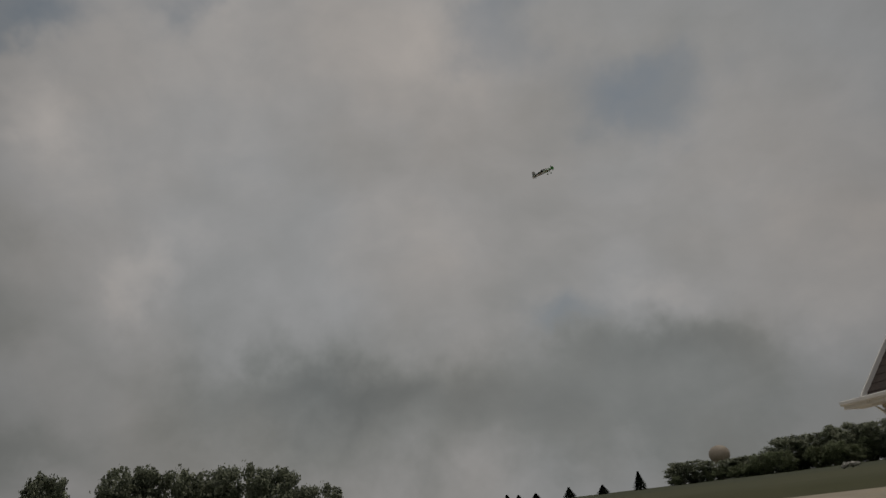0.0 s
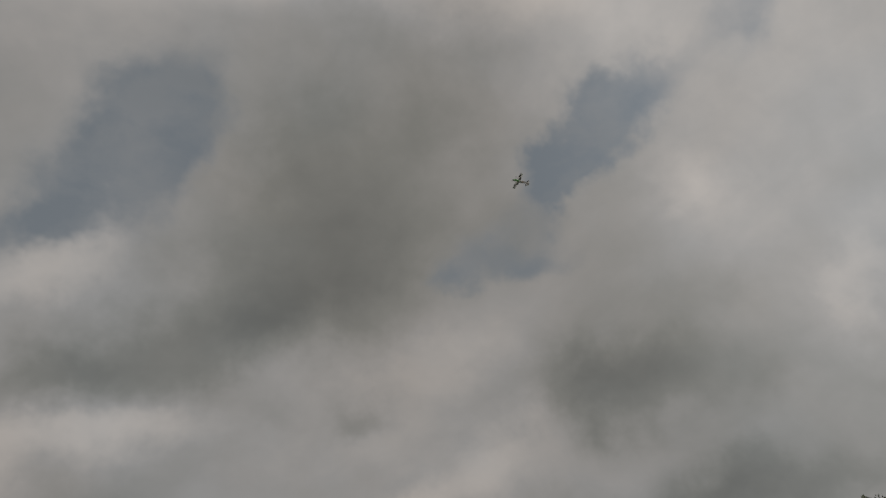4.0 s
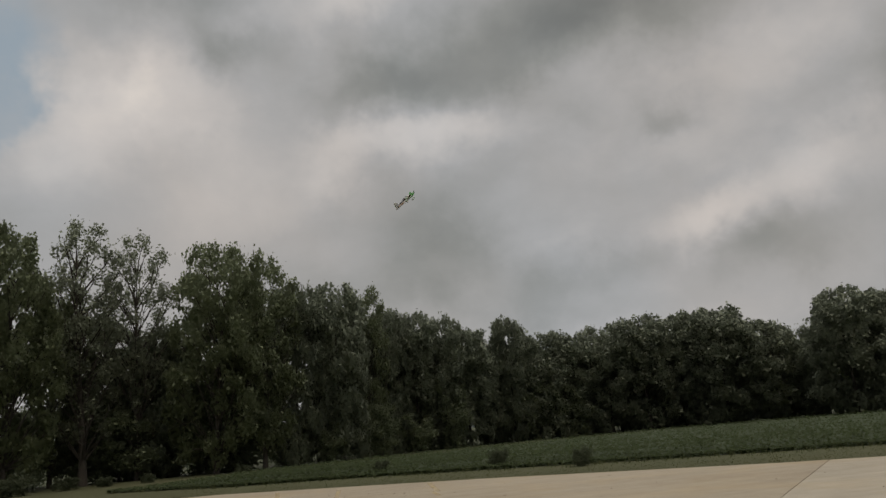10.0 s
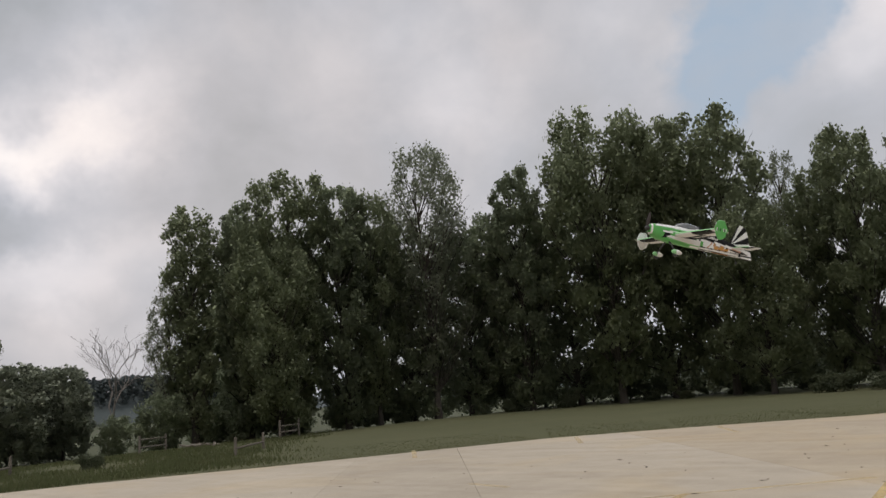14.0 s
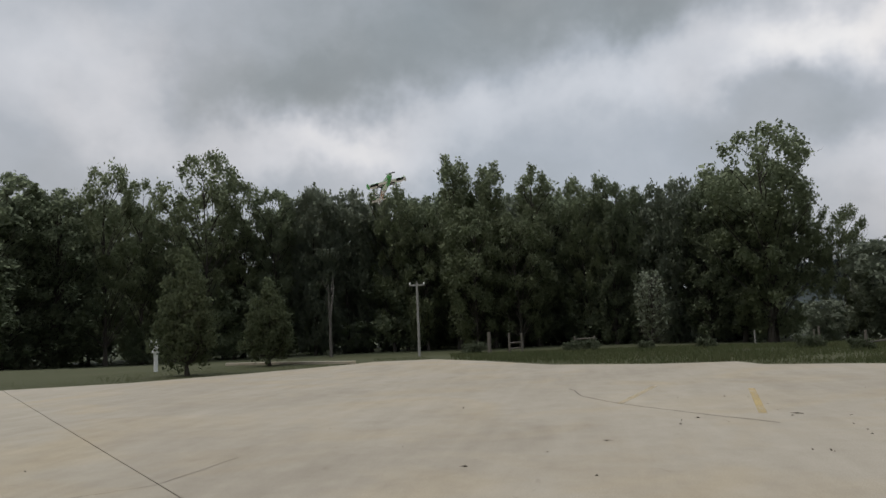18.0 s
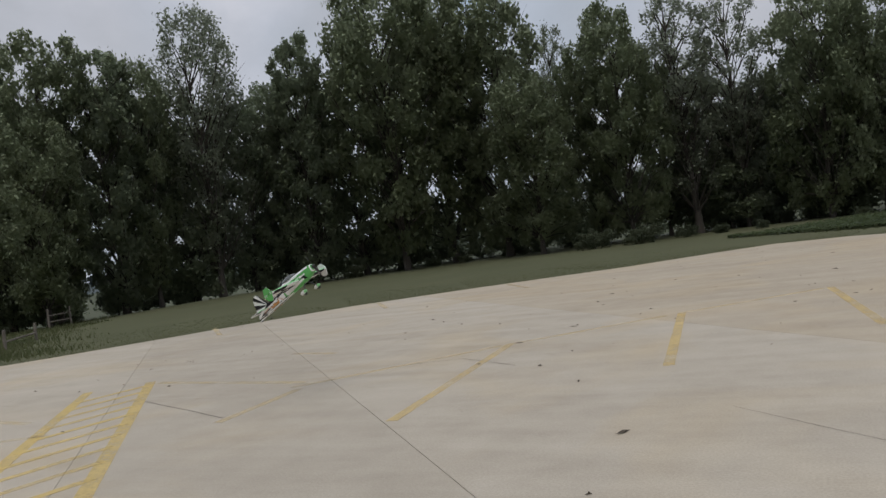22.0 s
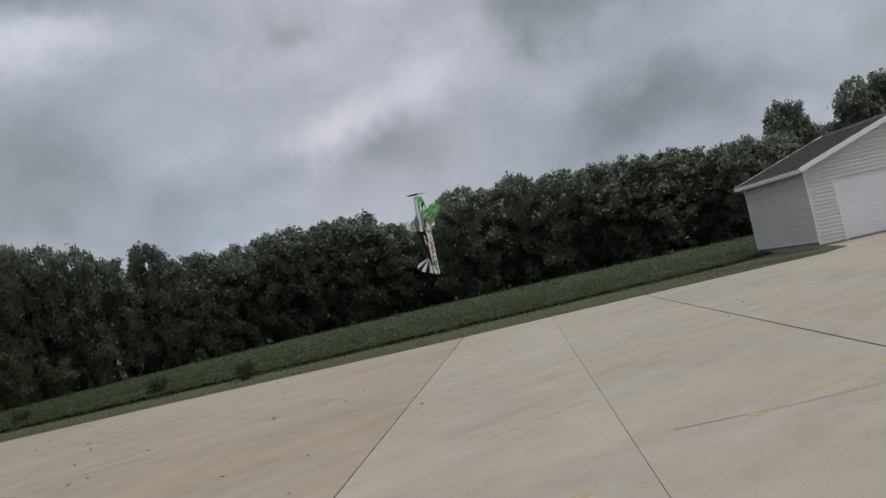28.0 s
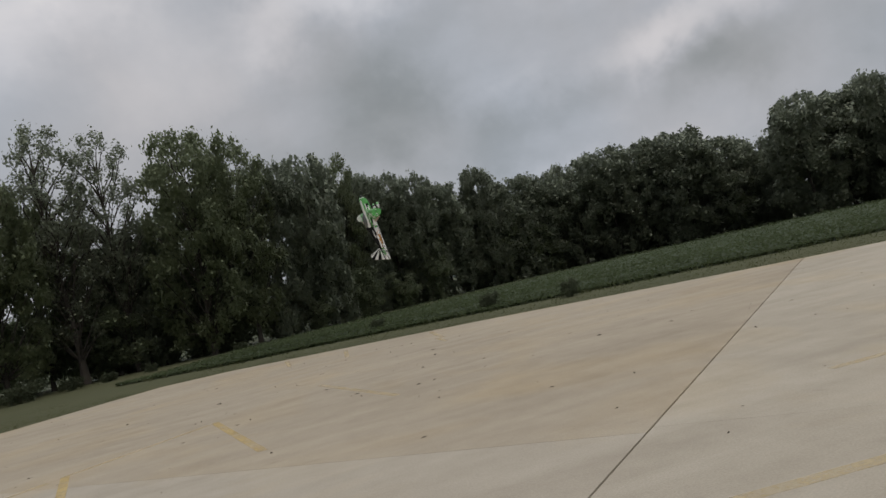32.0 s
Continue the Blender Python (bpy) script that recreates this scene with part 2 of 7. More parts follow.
# and the cover is thinner in the east
thin = n.mapped(n.vec("DOT_PRODUCT", way, heading(94, 27)), 0.78, 0.97, 1.0, 1.34, smooth=True)
back = n.add("ShaderNodeBackground", Color=whole, Strength=n.math("MULTIPLY", zenith, thin))
out = n.add("ShaderNodeOutputWorld", Surface=back.outputs[0])

sun = new("sun", bpy.data.lights.new("sun", "SUN"))
sun.data.energy, sun.data.angle, sun.data.color = 0.7, radians(25), (1.0, 0.94, 0.84)
sun.matrix_world = look((0, 0, 60), (0 - heading(160, 62)[0] * 30, 0 - heading(160, 62)[1] * 30, 60 - heading(160, 62)[2] * 30))

# ---------------------------------------------------------------- materials


def material(name, base, base2=None, scale=3.0, rough=0.8, metal=0.0, bump=0.0, bump_scale=40.0, vary=0.0, island=0.0, coat=0.0, through_light=0.0, glow=(0.11, 0.14, 0.06), shine=0.5):
    """A procedural surface: two tones at two scales, fine relief, and a little difference from piece to piece."""
    m = bpy.data.materials.new(name)
    m.use_nodes = True
    k = Nodes(m.node_tree)
    place = k.add("ShaderNodeTexCoord").outputs["Object"]
    base2 = base2 or tuple(c * 0.75 for c in base)
    large = k.noise(place, scale, 5.0, 0.6)
    small = k.noise(place, scale * 9.0, 3.0, 0.6)
    fac = k.mapped(k.math("ADD", k.math("MULTIPLY", large, 0.65), k.math("MULTIPLY", small, 0.35)), 0.36, 0.66, 0.0, 1.0)
    colour = k.mix(fac, (*base, 1), (*base2, 1))
    if vary:
        info = k.add("ShaderNodeObjectInfo").outputs["Random"]
        hsv = k.add("ShaderNodeHueSaturation", Color=colour, Value=k.mapped(info, 0.0, 1.0, 1.0 - vary, 1.0 + vary))
        colour = hsv.outputs[0]
    if island:
        geo = k.add("ShaderNodeNewGeometry").outputs["Random Per Island"]
        hsv = k.add("ShaderNodeHueSaturation", Color=colour, Value=k.mapped(geo, 0.0, 1.0, 1.0 - island, 1.0 + island), Hue=k.mapped(geo, 0.0, 1.0, 0.485, 0.51))
        colour = hsv.outputs[0]
    surf = k.add("ShaderNodeBsdfPrincipled", Roughness=rough, Metallic=metal)
    surf.inputs["Specular IOR Level"].default_value = shine
    k.put(surf.inputs["Base Color"], colour)
    if coat:
        surf.inputs["Coat Weight"].default_value = coat
    if bump:
        b = k.add("ShaderNodeBump", Strength=bump, Distance=0.02, Height=k.noise(place, bump_scale, 4.0, 0.6))
        k.put(surf.inputs["Normal"], b.outputs[0])
    result = surf.outputs[0]
    if through_light:
        surf.inputs["Specular IOR Level"].default_value = 0.15
        leafy = k.add("ShaderNodeBsdfTranslucent", Color=k.mix(0.75, colour, (*glow, 1)))
        both = k.add("ShaderNodeMixShader", in0=through_light, in1=result, in2=leafy.outputs[0])
        result = both.outputs[0]
    k.add("ShaderNodeOutputMaterial", Surface=result)
    return m


def concrete(name="concrete", cast=(1, 1, 1)):
    m = bpy.data.materials.new(name)
    m.use_nodes = True
    k = Nodes(m.node_tree)
    place = k.add("ShaderNodeNewGeometry").outputs["Position"]
    big = k.noise(place, 0.16, 5.0, 0.6, 0.4)
    streak = k.add("ShaderNodeMapping", Vector=place)
    streak.inputs["Rotation"].default_value = (0, 0, radians(-43))
    streak.inputs["Scale"].default_value = (0.22, 1.5, 1.0)
    drag = k.noise(streak.outputs[0], 1.1, 5.0, 0.62, 0.3)
    mid = k.noise(place, 1.9, 5.0, 0.65)
    grain = k.noise(place, 55.0, 3.0, 0.7)
    fac = k.math("ADD", k.math("ADD", k.math("MULTIPLY", big, 0.40), k.math("MULTIPLY", drag, 0.32)), k.math("MULTIPLY", mid, 0.28))
    ramp = k.add("ShaderNodeValToRGB", Fac=fac)
    e = ramp.color_ramp.elements
    e[0].position, e[0].color = 0.34, (0.315, 0.268, 0.205, 1)
    e[1].position, e[1].color = 0.64, (0.46, 0.405, 0.325, 1)
    e.new(0.49).color = (0.395, 0.342, 0.268, 1)
    speck = k.mapped(grain, 0.35, 0.65, 0.90, 1.08)
    info = k.mapped(k.add("ShaderNodeObjectInfo").outputs["Random"], 0.0, 1.0, 0.95, 1.05)
    hsv = k.add("ShaderNodeHueSaturation", Color=ramp.outputs[0], Value=k.math("MULTIPLY", speck, info))
    stain = k.mapped(k.noise(place, 3.1, 2.0, 0.5, 0.6), 0.70, 0.80, 0.0, 0.30)
    colour = k.mix(stain, hsv.outputs[0], (0.20, 0.16, 0.115, 1))
    rust = k.mapped(k.noise(place, 0.33, 4.0, 0.55, 0.8), 0.48, 0.72, 0.0, 0.55)
    colour = k.mix(rust, colour, k.vec("MULTIPLY", colour, (1.08, 0.98, 0.78)))
    colour = k.vec("MULTIPLY", colour, cast)
    surf = k.add("ShaderNodeBsdfPrincipled", Roughness=0.86)
    k.put(surf.inputs["Base Color"], colour)
    b = k.add("ShaderNodeBump", Strength=0.35, Distance=0.006, Height=k.noise(place, 90.0, 3.0, 0.7))
    k.put(surf.inputs["Normal"], b.outputs[0])
    k.add("ShaderNodeOutputMaterial", Surface=surf.outputs[0])
    return m


def lawn():
    """Mown grass about the lot, rough darker meadow further out."""
    m = material("mown_grass", (0.064, 0.068, 0.026), (0.082, 0.082, 0.034), 0.30, 0.95, bump=0.12, bump_scale=30)
    tree = m.node_tree
    surf = next(x for x in tree.nodes if x.type == "BSDF_PRINCIPLED")
    short = surf.inputs["Base Color"].links[0].from_socket
    k = Nodes(tree, False)
    place = k.add("ShaderNodeNewGeometry").outputs["Position"]
    out = k.math("ADD", k.vec("LENGTH", place), k.math("MULTIPLY", k.noise(place, 0.12, 3.0, 0.6), 16.0))
    rough = k.mix(k.noise(place, 0.5, 5.0, 0.65), (0.043, 0.053, 0.023, 1), (0.068, 0.074, 0.033, 1))
    k.put(surf.inputs["Base Color"], k.mix(k.mapped(out, 58.0, 72.0, 0.0, 1.0), short, rough))
    return m


def worn_paint(name, colour, wear, top=0.8):
    """Road paint, rubbed through to the concrete in flakes."""
    m = bpy.data.materials.new(name)
    m.use_nodes = True
    k = Nodes(m.node_tree)
    place = k.add("ShaderNodeNewGeometry").outputs["Position"]
    flakes = k.math("ADD", k.math("MULTIPLY", k.noise(place, 1.3, 4.0, 0.6), 0.6), k.math("MULTIPLY", k.noise(place, 22.0, 4.0, 0.7), 0.4))
    fac = k.mapped(flakes, wear - 0.16, wear + 0.12, top, 0.0)
    surf = k.add("ShaderNodeBsdfPrincipled", Roughness=0.75)
    k.put(surf.inputs["Base Color"], k.mix(k.noise(place, 3.0, 3.0, 0.6), (*colour, 1), (*(c * 1.12 for c in colour), 1)))
    bare = k.add("ShaderNodeBsdfTransparent")
    both = k.add("ShaderNodeMixShader", in0=fac, in1=bare.outputs[0], in2=surf.outputs[0])
    k.add("ShaderNodeOutputMaterial", Surface=both.outputs[0])
    return m


M_CONCRETE = concrete()
M_CONCRETE_WARM = concrete("older_tan_concrete", (0.97, 0.935, 0.88))
M_CONCRETE_PALE = concrete("newer_pale_concrete", (1.06, 1.065, 1.06))
M_JOINT = material("joint_filler", (0.055, 0.048, 0.038), (0.08, 0.07, 0.056), 8.0, 0.9)
M_YELLOW = worn_paint("yellow_road_paint", (0.63, 0.46, 0.155), 0.61, 0.66)
M_FADED = worn_paint("rubbed_yellow_road_paint", (0.63, 0.46, 0.18), 0.57, 0.64)
M_FAINT = worn_paint("worn_yellow_road_paint", (0.62, 0.49, 0.27), 0.57, 0.52)
M_GRASS = lawn()
M_BLADE = material("grass_blades", (0.092, 0.094, 0.036), (0.110, 0.106, 0.045), 0.8, 0.9, island=0.04, through_light=0.5)
M_CROP = material("bean_leaves", (0.060, 0.078, 0.040), (0.071, 0.089, 0.046), 0.35, 0.9, island=0.05, through_light=0.45)
M_SOIL = material("dark_field_soil", (0.057, 0.075, 0.039), (0.068, 0.086, 0.045), 0.6, 0.95)
M_WEED = material("tall_weeds", (0.092, 0.108, 0.050), (0.140, 0.138, 0.070), 0.5, 0.9, island=0.14, through_light=0.45)
M_LEAF = material("walnut_leaves", (0.084, 0.101, 0.059), (0.109, 0.125, 0.072), 0.3, 0.85, island=0.05, vary=0.16, through_light=0.76, glow=(0.40, 0.44, 0.28))
M_LEAF_DARK = material("dark_maple_leaves", (0.087, 0.101, 0.074), (0.110, 0.126, 0.089), 0.3, 0.85, island=0.05, vary=0.16, through_light=0.76, glow=(0.40, 0.45, 0.29))
M_LEAF_GREY = material("grey_green_elm_leaves", (0.092, 0.105, 0.079), (0.117, 0.127, 0.095), 0.3, 0.85, island=0.05, vary=0.16, through_light=0.76, glow=(0.42, 0.45, 0.33))
M_LEAF_PEAR = material("pear_leaves", (0.078, 0.092, 0.050), (0.100, 0.112, 0.062), 0.3, 0.85, island=0.16, vary=0.08, through_light=0.55, glow=(0.20, 0.23, 0.13))
M_LEAF_SHRUB = material("shrub_leaves", (0.060, 0.073, 0.045), (0.082, 0.094, 0.056), 0.5, 0.85, island=0.06, vary=0.14, through_light=0.55, glow=(0.20, 0.22, 0.14))
# greyer leaves with a pale glow: a veil of haze put into the colour
M_LEAF_HAZED = material("hazed_far_leaves", (0.075, 0.091, 0.070), (0.097, 0.112, 0.082), 0.3, 0.85, island=0.05, vary=0.16, through_light=0.76, glow=(0.46, 0.49, 0.375))
M_NEEDLE = material("spruce_needles", (0.018, 0.030, 0.017), (0.028, 0.042, 0.024), 0.5, 0.7, island=0.30, vary=0.15)
M_BARK = material("grey_brown_bark", (0.070, 0.058, 0.046), (0.036, 0.030, 0.025), 2.2, 0.95, bump=0.8, bump_scale=18)
M_DEAD = material("bleached_dead_wood", (0.14, 0.125, 0.11), (0.085, 0.075, 0.065), 2.5, 0.9)
M_WOODPOST = material("weathered_fence_wood", (0.19, 0.165, 0.135), (0.10, 0.085, 0.07), 5.0, 0.9, bump=0.4)
M_POLE = material("pale_weathered_pole", (0.36, 0.345, 0.32), (0.25, 0.235, 0.21), 3.0, 0.85)
M_SIDING = material("white_vinyl_siding", (0.76, 0.74, 0.71), (0.66, 0.645, 0.62), 0.9, 0.55, vary=0.03)
M_SIDING_HOUSE = material("tan_vinyl_siding", (0.50, 0.44, 0.37), (0.45, 0.395, 0.33), 0.9, 0.6, vary=0.03)
M_TRIM = material("white_painted_trim", (0.86, 0.855, 0.84), (0.80, 0.79, 0.775), 3.0, 0.5)
M_DOOR = material("white_steel_door", (0.78, 0.80, 0.82), (0.73, 0.75, 0.77), 1.5, 0.45)
M_SHINGLE = material("brown_asphalt_shingles", (0.080, 0.060, 0.052), (0.052, 0.040, 0.036), 3.0, 0.95, bump=0.5, bump_scale=60, vary=0.12)
M_GLASS = material("dark_window_glass", (0.012, 0.013, 0.016), (0.02, 0.02, 0.022), 1.0, 0.08)
M_STEEL = material("brushed_steel", (0.45, 0.45, 0.45), (0.32, 0.32, 0.32), 9.0, 0.35, metal=1.0)
M_FOUNDATION = material("concrete_block", (0.30, 0.28, 0.25), (0.22, 0.205, 0.18), 3.0, 0.9)
M_TANK = material("tan_painted_tank", (0.42, 0.35, 0.28), (0.36, 0.30, 0.24), 0.2, 0.6)
M_ROCK = material("pale_limestone", (0.46, 0.45, 0.41), (0.32, 0.31, 0.28), 2.5, 0.9, bump=0.5, vary=0.2)
M_DEBRIS = material("dry_leaf_litter", (0.085, 0.062, 0.040), (0.05, 0.04, 0.028), 6.0, 0.95)
# blue-grey distance haze, painted into the colour of the ridges
M_HAZE = material("haze_tinted_woods", (0.056, 0.071, 0.072), (0.074, 0.088, 0.088), 0.02, 0.95, island=0.14)

# ---------------------------------------------------------------- mesh helpers


def part(name, bm, mat, parent=None, label=""):
    """Links a bmesh as one mesh object, under a thing or under a part."""
    me = bpy.data.meshes.new(name)
    bm.to_mesh(me)
    bm.free()
    for mm in mat if isinstance(mat, (list, tuple)) else (mat,):
        me.materials.append(mm)
    ob = new(name, me)
    if parent is not None:
        ob.parent = parent
    if label:
        ob["label"] = label
    return ob


def raw(name, verts, faces, mat, parent=None, label=""):
    """A mesh from arrays: verts (n, 3), faces (m, k)."""
    verts, faces = np.asarray(verts, np.float32), np.asarray(faces, np.int32)
    me = bpy.data.meshes.new(name)
    me.vertices.add(len(verts))
    me.vertices.foreach_set("co", verts.ravel())
    count, sides = faces.shape
    me.loops.add(count * sides)
    me.loops.foreach_set("vertex_index", faces.ravel())
    me.polygons.add(count)
    me.polygons.foreach_set("loop_start", np.arange(0, count * sides, sides, dtype=np.int32))
    me.update(calc_edges=True)
    me.materials.append(mat)
    ob = new(name, me)
    if parent is not None:
        ob.parent = parent
    if label:
        ob["label"] = label
    return ob


def box(bm, lo, hi, m=None, bevel=0.0):
    """An axis-aligned block between two corners, bevelled and then moved by m."""
    made = bmesh.ops.create_cube(bm, size=1.0)["verts"]
    size = [b - a for a, b in zip(lo, hi)]
    mid = [(a + b) / 2 for a, b in zip(lo, hi)]
    bmesh.ops.scale(bm, vec=size, verts=made)
    bmesh.ops.translate(bm, vec=mid, verts=made)
    if bevel:
        edges = list({e for v in made for e in v.link_edges})
        made = list({v for f in bmesh.ops.bevel(bm, geom=edges, offset=bevel, segments=1, affect="EDGES")["faces"] for v in f.verts} | {v for v in made if v.is_valid})
    if m is not None:
        bmesh.ops.transform(bm, matrix=m, verts=made)
    return made


def tube(bm, path, radii, sides=7):
    """A tapered tube along points."""
    rings = []
    for i, p in enumerate(path):
        a, b = path[max(i - 1, 0)], path[min(i + 1, len(path) - 1)]
        along = (Vector(b) - Vector(a)).normalized()
        across = along.orthogonal().normalized()
        up = along.cross(across)
        rings.append([bm.verts.new(Vector(p) + radii[i] * (math.cos(t) * across + math.sin(t) * up)) for t in (2 * math.pi * s / sides for s in range(sides))])
    for r, q in zip(rings, rings[1:]):
        best = min(range(sides), key=lambda o: (q[o].co - r[0].co).length)
        q[:] = q[best:] + q[:best]
        if (q[1].co - r[1].co).length > (q[-1].co - r[1].co).length:
            q[:] = [q[0]] + q[:0:-1]
        for s in range(sides):
            bm.faces.new((r[s], r[(s + 1) % sides], q[(s + 1) % sides], q[s]))
    bm.faces.new(rings[0][::-1])
    bm.faces.new(rings[-1])


def empty(name, m=None, **tags):
    ob = new(name)
    ob.empty_display_size = 0.2
    if m is not None:
        ob.matrix_world = m
    return tagged(ob, **tags)


def ease(x):
    x = min(max(x, 0.0), 1.0)
    return x * x * (3 - 2 * x)


def height(x, y):
    """The lie of the land: level round the lot, rising to a grassy hill in the east, falling a little in the west."""
    d, az = math.hypot(x, y), math.degrees(math.atan2(x, y))
    hill = ease((az - 80) / 16) * (1 - ease((az - 150) / 28))
    rise = 0.12 * (min(max(d, 8), 30) - 8) + 0.05 * (min(max(d, 30), 130) - 30)
    dip = -0.7 * ease((-x - 31) / 22)
    return hill * rise + dip


def polar(az, d, lift=0.0):
    x, y = d * math.sin(radians(az)), d * math.cos(radians(az))
    return Vector((x, y, height(x, y) + lift))

# ---------------------------------------------------------------- ground and paving
U, V = Vector((0.731, 0.682, 0)), Vector((-0.682, 0.731, 0))
LOT_WEST = [(-18, -30), (-20.6, -18.4), (-22.8, -13.9), (-25.8, -11.2), (-29.3, -8.7), (-30.8, -8.0), (-31.4, -5.7), (-29.0, -3.4), (-25.6, -0.8), (-24.4, 2.4), (-24.4, 4.7), (-22.9, 5.1)]
LOT_NORTH = [(-22.2, 7.3), (-20.8, 9.8), (-17.8, 13.4), (-15.4, 17.0), (-13.2, 20.2), (-10.1, 22.5), (-5.8, 25.0), (-3.2, 27.5), (-1.6, 28.8), (0.6, 28.4)]
LOT_EAST = [(5.6, 24.9), (8.5, 22.8), (14.3, 17.7), (20.8, 13.3), (24.9, 10.5), (26.6, 10.4), (28.9, 12.0), (35.9, 6.9), (36.5, 3.0), (28.0, -5.5), (23.0, -10.2), (21.4, -13.0), (14.0, -30.0)]
LOT = [Vector((x, y, 0)) for x, y in LOT_WEST + LOT_NORTH + LOT_EAST]


def inside(x, y):
    hit = False
    for a, b in zip(LOT, LOT[1:] + LOT[:1]):
        if (a.y > y) != (b.y > y) and x < (b.x - a.x) * (y - a.y) / (b.y - a.y) + a.x:
            hit = not hit
    return hit


def clip(poly, axis, value, keep):
    """The piece of a flat polygon on one side of a line: keep is +1 for above value along axis, -1 for below."""
    done = []
    for a, b in zip(poly, poly[1:] + poly[:1]):
        da, db = keep * (a.dot(axis) - value), keep * (b.dot(axis) - value)
        if da >= 0:
            done.append(a)
        if da * db < 0:
            done.append(a.lerp(b, da / (da - db)))
    return done


def slab_mesh(u0, u1, v0, v1, lift, thick):
    """A slab of the lot between two lines each way, following the land, with sides."""
    bm = bmesh.new()
    steps_u, steps_v = max(1, math.ceil((u1 - u0) / 3.2)), max(1, math.ceil((v1 - v0) / 3.2))
    whole_u = clip(clip(LOT, U, u0, 1), U, u1, -1)
    for i in range(steps_u):
        a, b = u0 + (u1 - u0) * i / steps_u, u0 + (u1 - u0) * (i + 1) / steps_u
        strip = clip(clip(whole_u, U, a, 1), U, b, -1) if whole_u else []
        for j in range(steps_v):
            c, d = v0 + (v1 - v0) * j / steps_v, v0 + (v1 - v0) * (j + 1) / steps_v
            tile = clip(clip(strip, V, c, 1), V, d, -1) if len(strip) > 2 else []
            if len(tile) < 3:
                continue
            spots = []
            for p in tile:
                if not spots or (p - spots[-1]).length > 1e-4:
                    spots.append(p)
            if (spots[0] - spots[-1]).length < 1e-4:
                spots.pop()
            if len(spots) > 2:
                bm.faces.new([bm.verts.new((p.x, p.y, height(p.x, p.y) + lift)) for p in spots])
    bmesh.ops.remove_doubles(bm, verts=bm.verts, dist=0.0005)
    bmesh.ops.recalc_face_normals(bm, faces=bm.faces)
    for f in bm.faces:
        if f.normal.z < 0:
            f.normal_flip()
    if thick and bm.faces:
        rim = [e for e in bm.edges if len(e.link_faces) == 1]
        low = bmesh.ops.extrude_edge_only(bm, edges=rim)["geom"]
        bmesh.ops.translate(bm, vec=(0, 0, -thick), verts=[g for g in low if isinstance(g, bmesh.types.BMVert)])
    return bm


def build_ground():
    radii = [0] + [2.5 * i for i in range(1, 25)] + [62 * 1.13 ** i for i in range(32)]
    around = 240
    verts = [(0, 0, -0.35)]
    for r in radii[1:]:
        for k in range(around):
            a = 2 * math.pi * k / around
            x, y = r * math.sin(a), r * math.cos(a)
            bump = 0.05 * noise.noise((x * 0.12, y * 0.12, 0)) if r > 30 else 0.0
            verts.append((x, y, height(x, y) - 0.05 + bump - (0.3 if inside(x, y) else 0.0)))
    bm = bmesh.new()
    vs = [bm.verts.new(v) for v in verts]
    for k in range(around):
        bm.faces.new((vs[0], vs[1 + (k + 1) % around], vs[1 + k]))
    for i in range(len(radii) - 2):
        o, q = 1 + i * around, 1 + (i + 1) * around
        for k in range(around):
            l = (k + 1) % around
            bm.faces.new((vs[o + k], vs[o + l], vs[q + l], vs[q + k]))
    for f in bm.faces:
        f.smooth = True
        if f.normal.z < 0:
            f.normal_flip()
    bm.normal_update()
    if sum(f.normal.z for f in bm.faces) < 0:
        bmesh.ops.reverse_faces(bm, faces=bm.faces)
    tagged(part("ground", bm, M_GRASS), "mown grassland that runs out to the horizon", "ground", kind="structure")


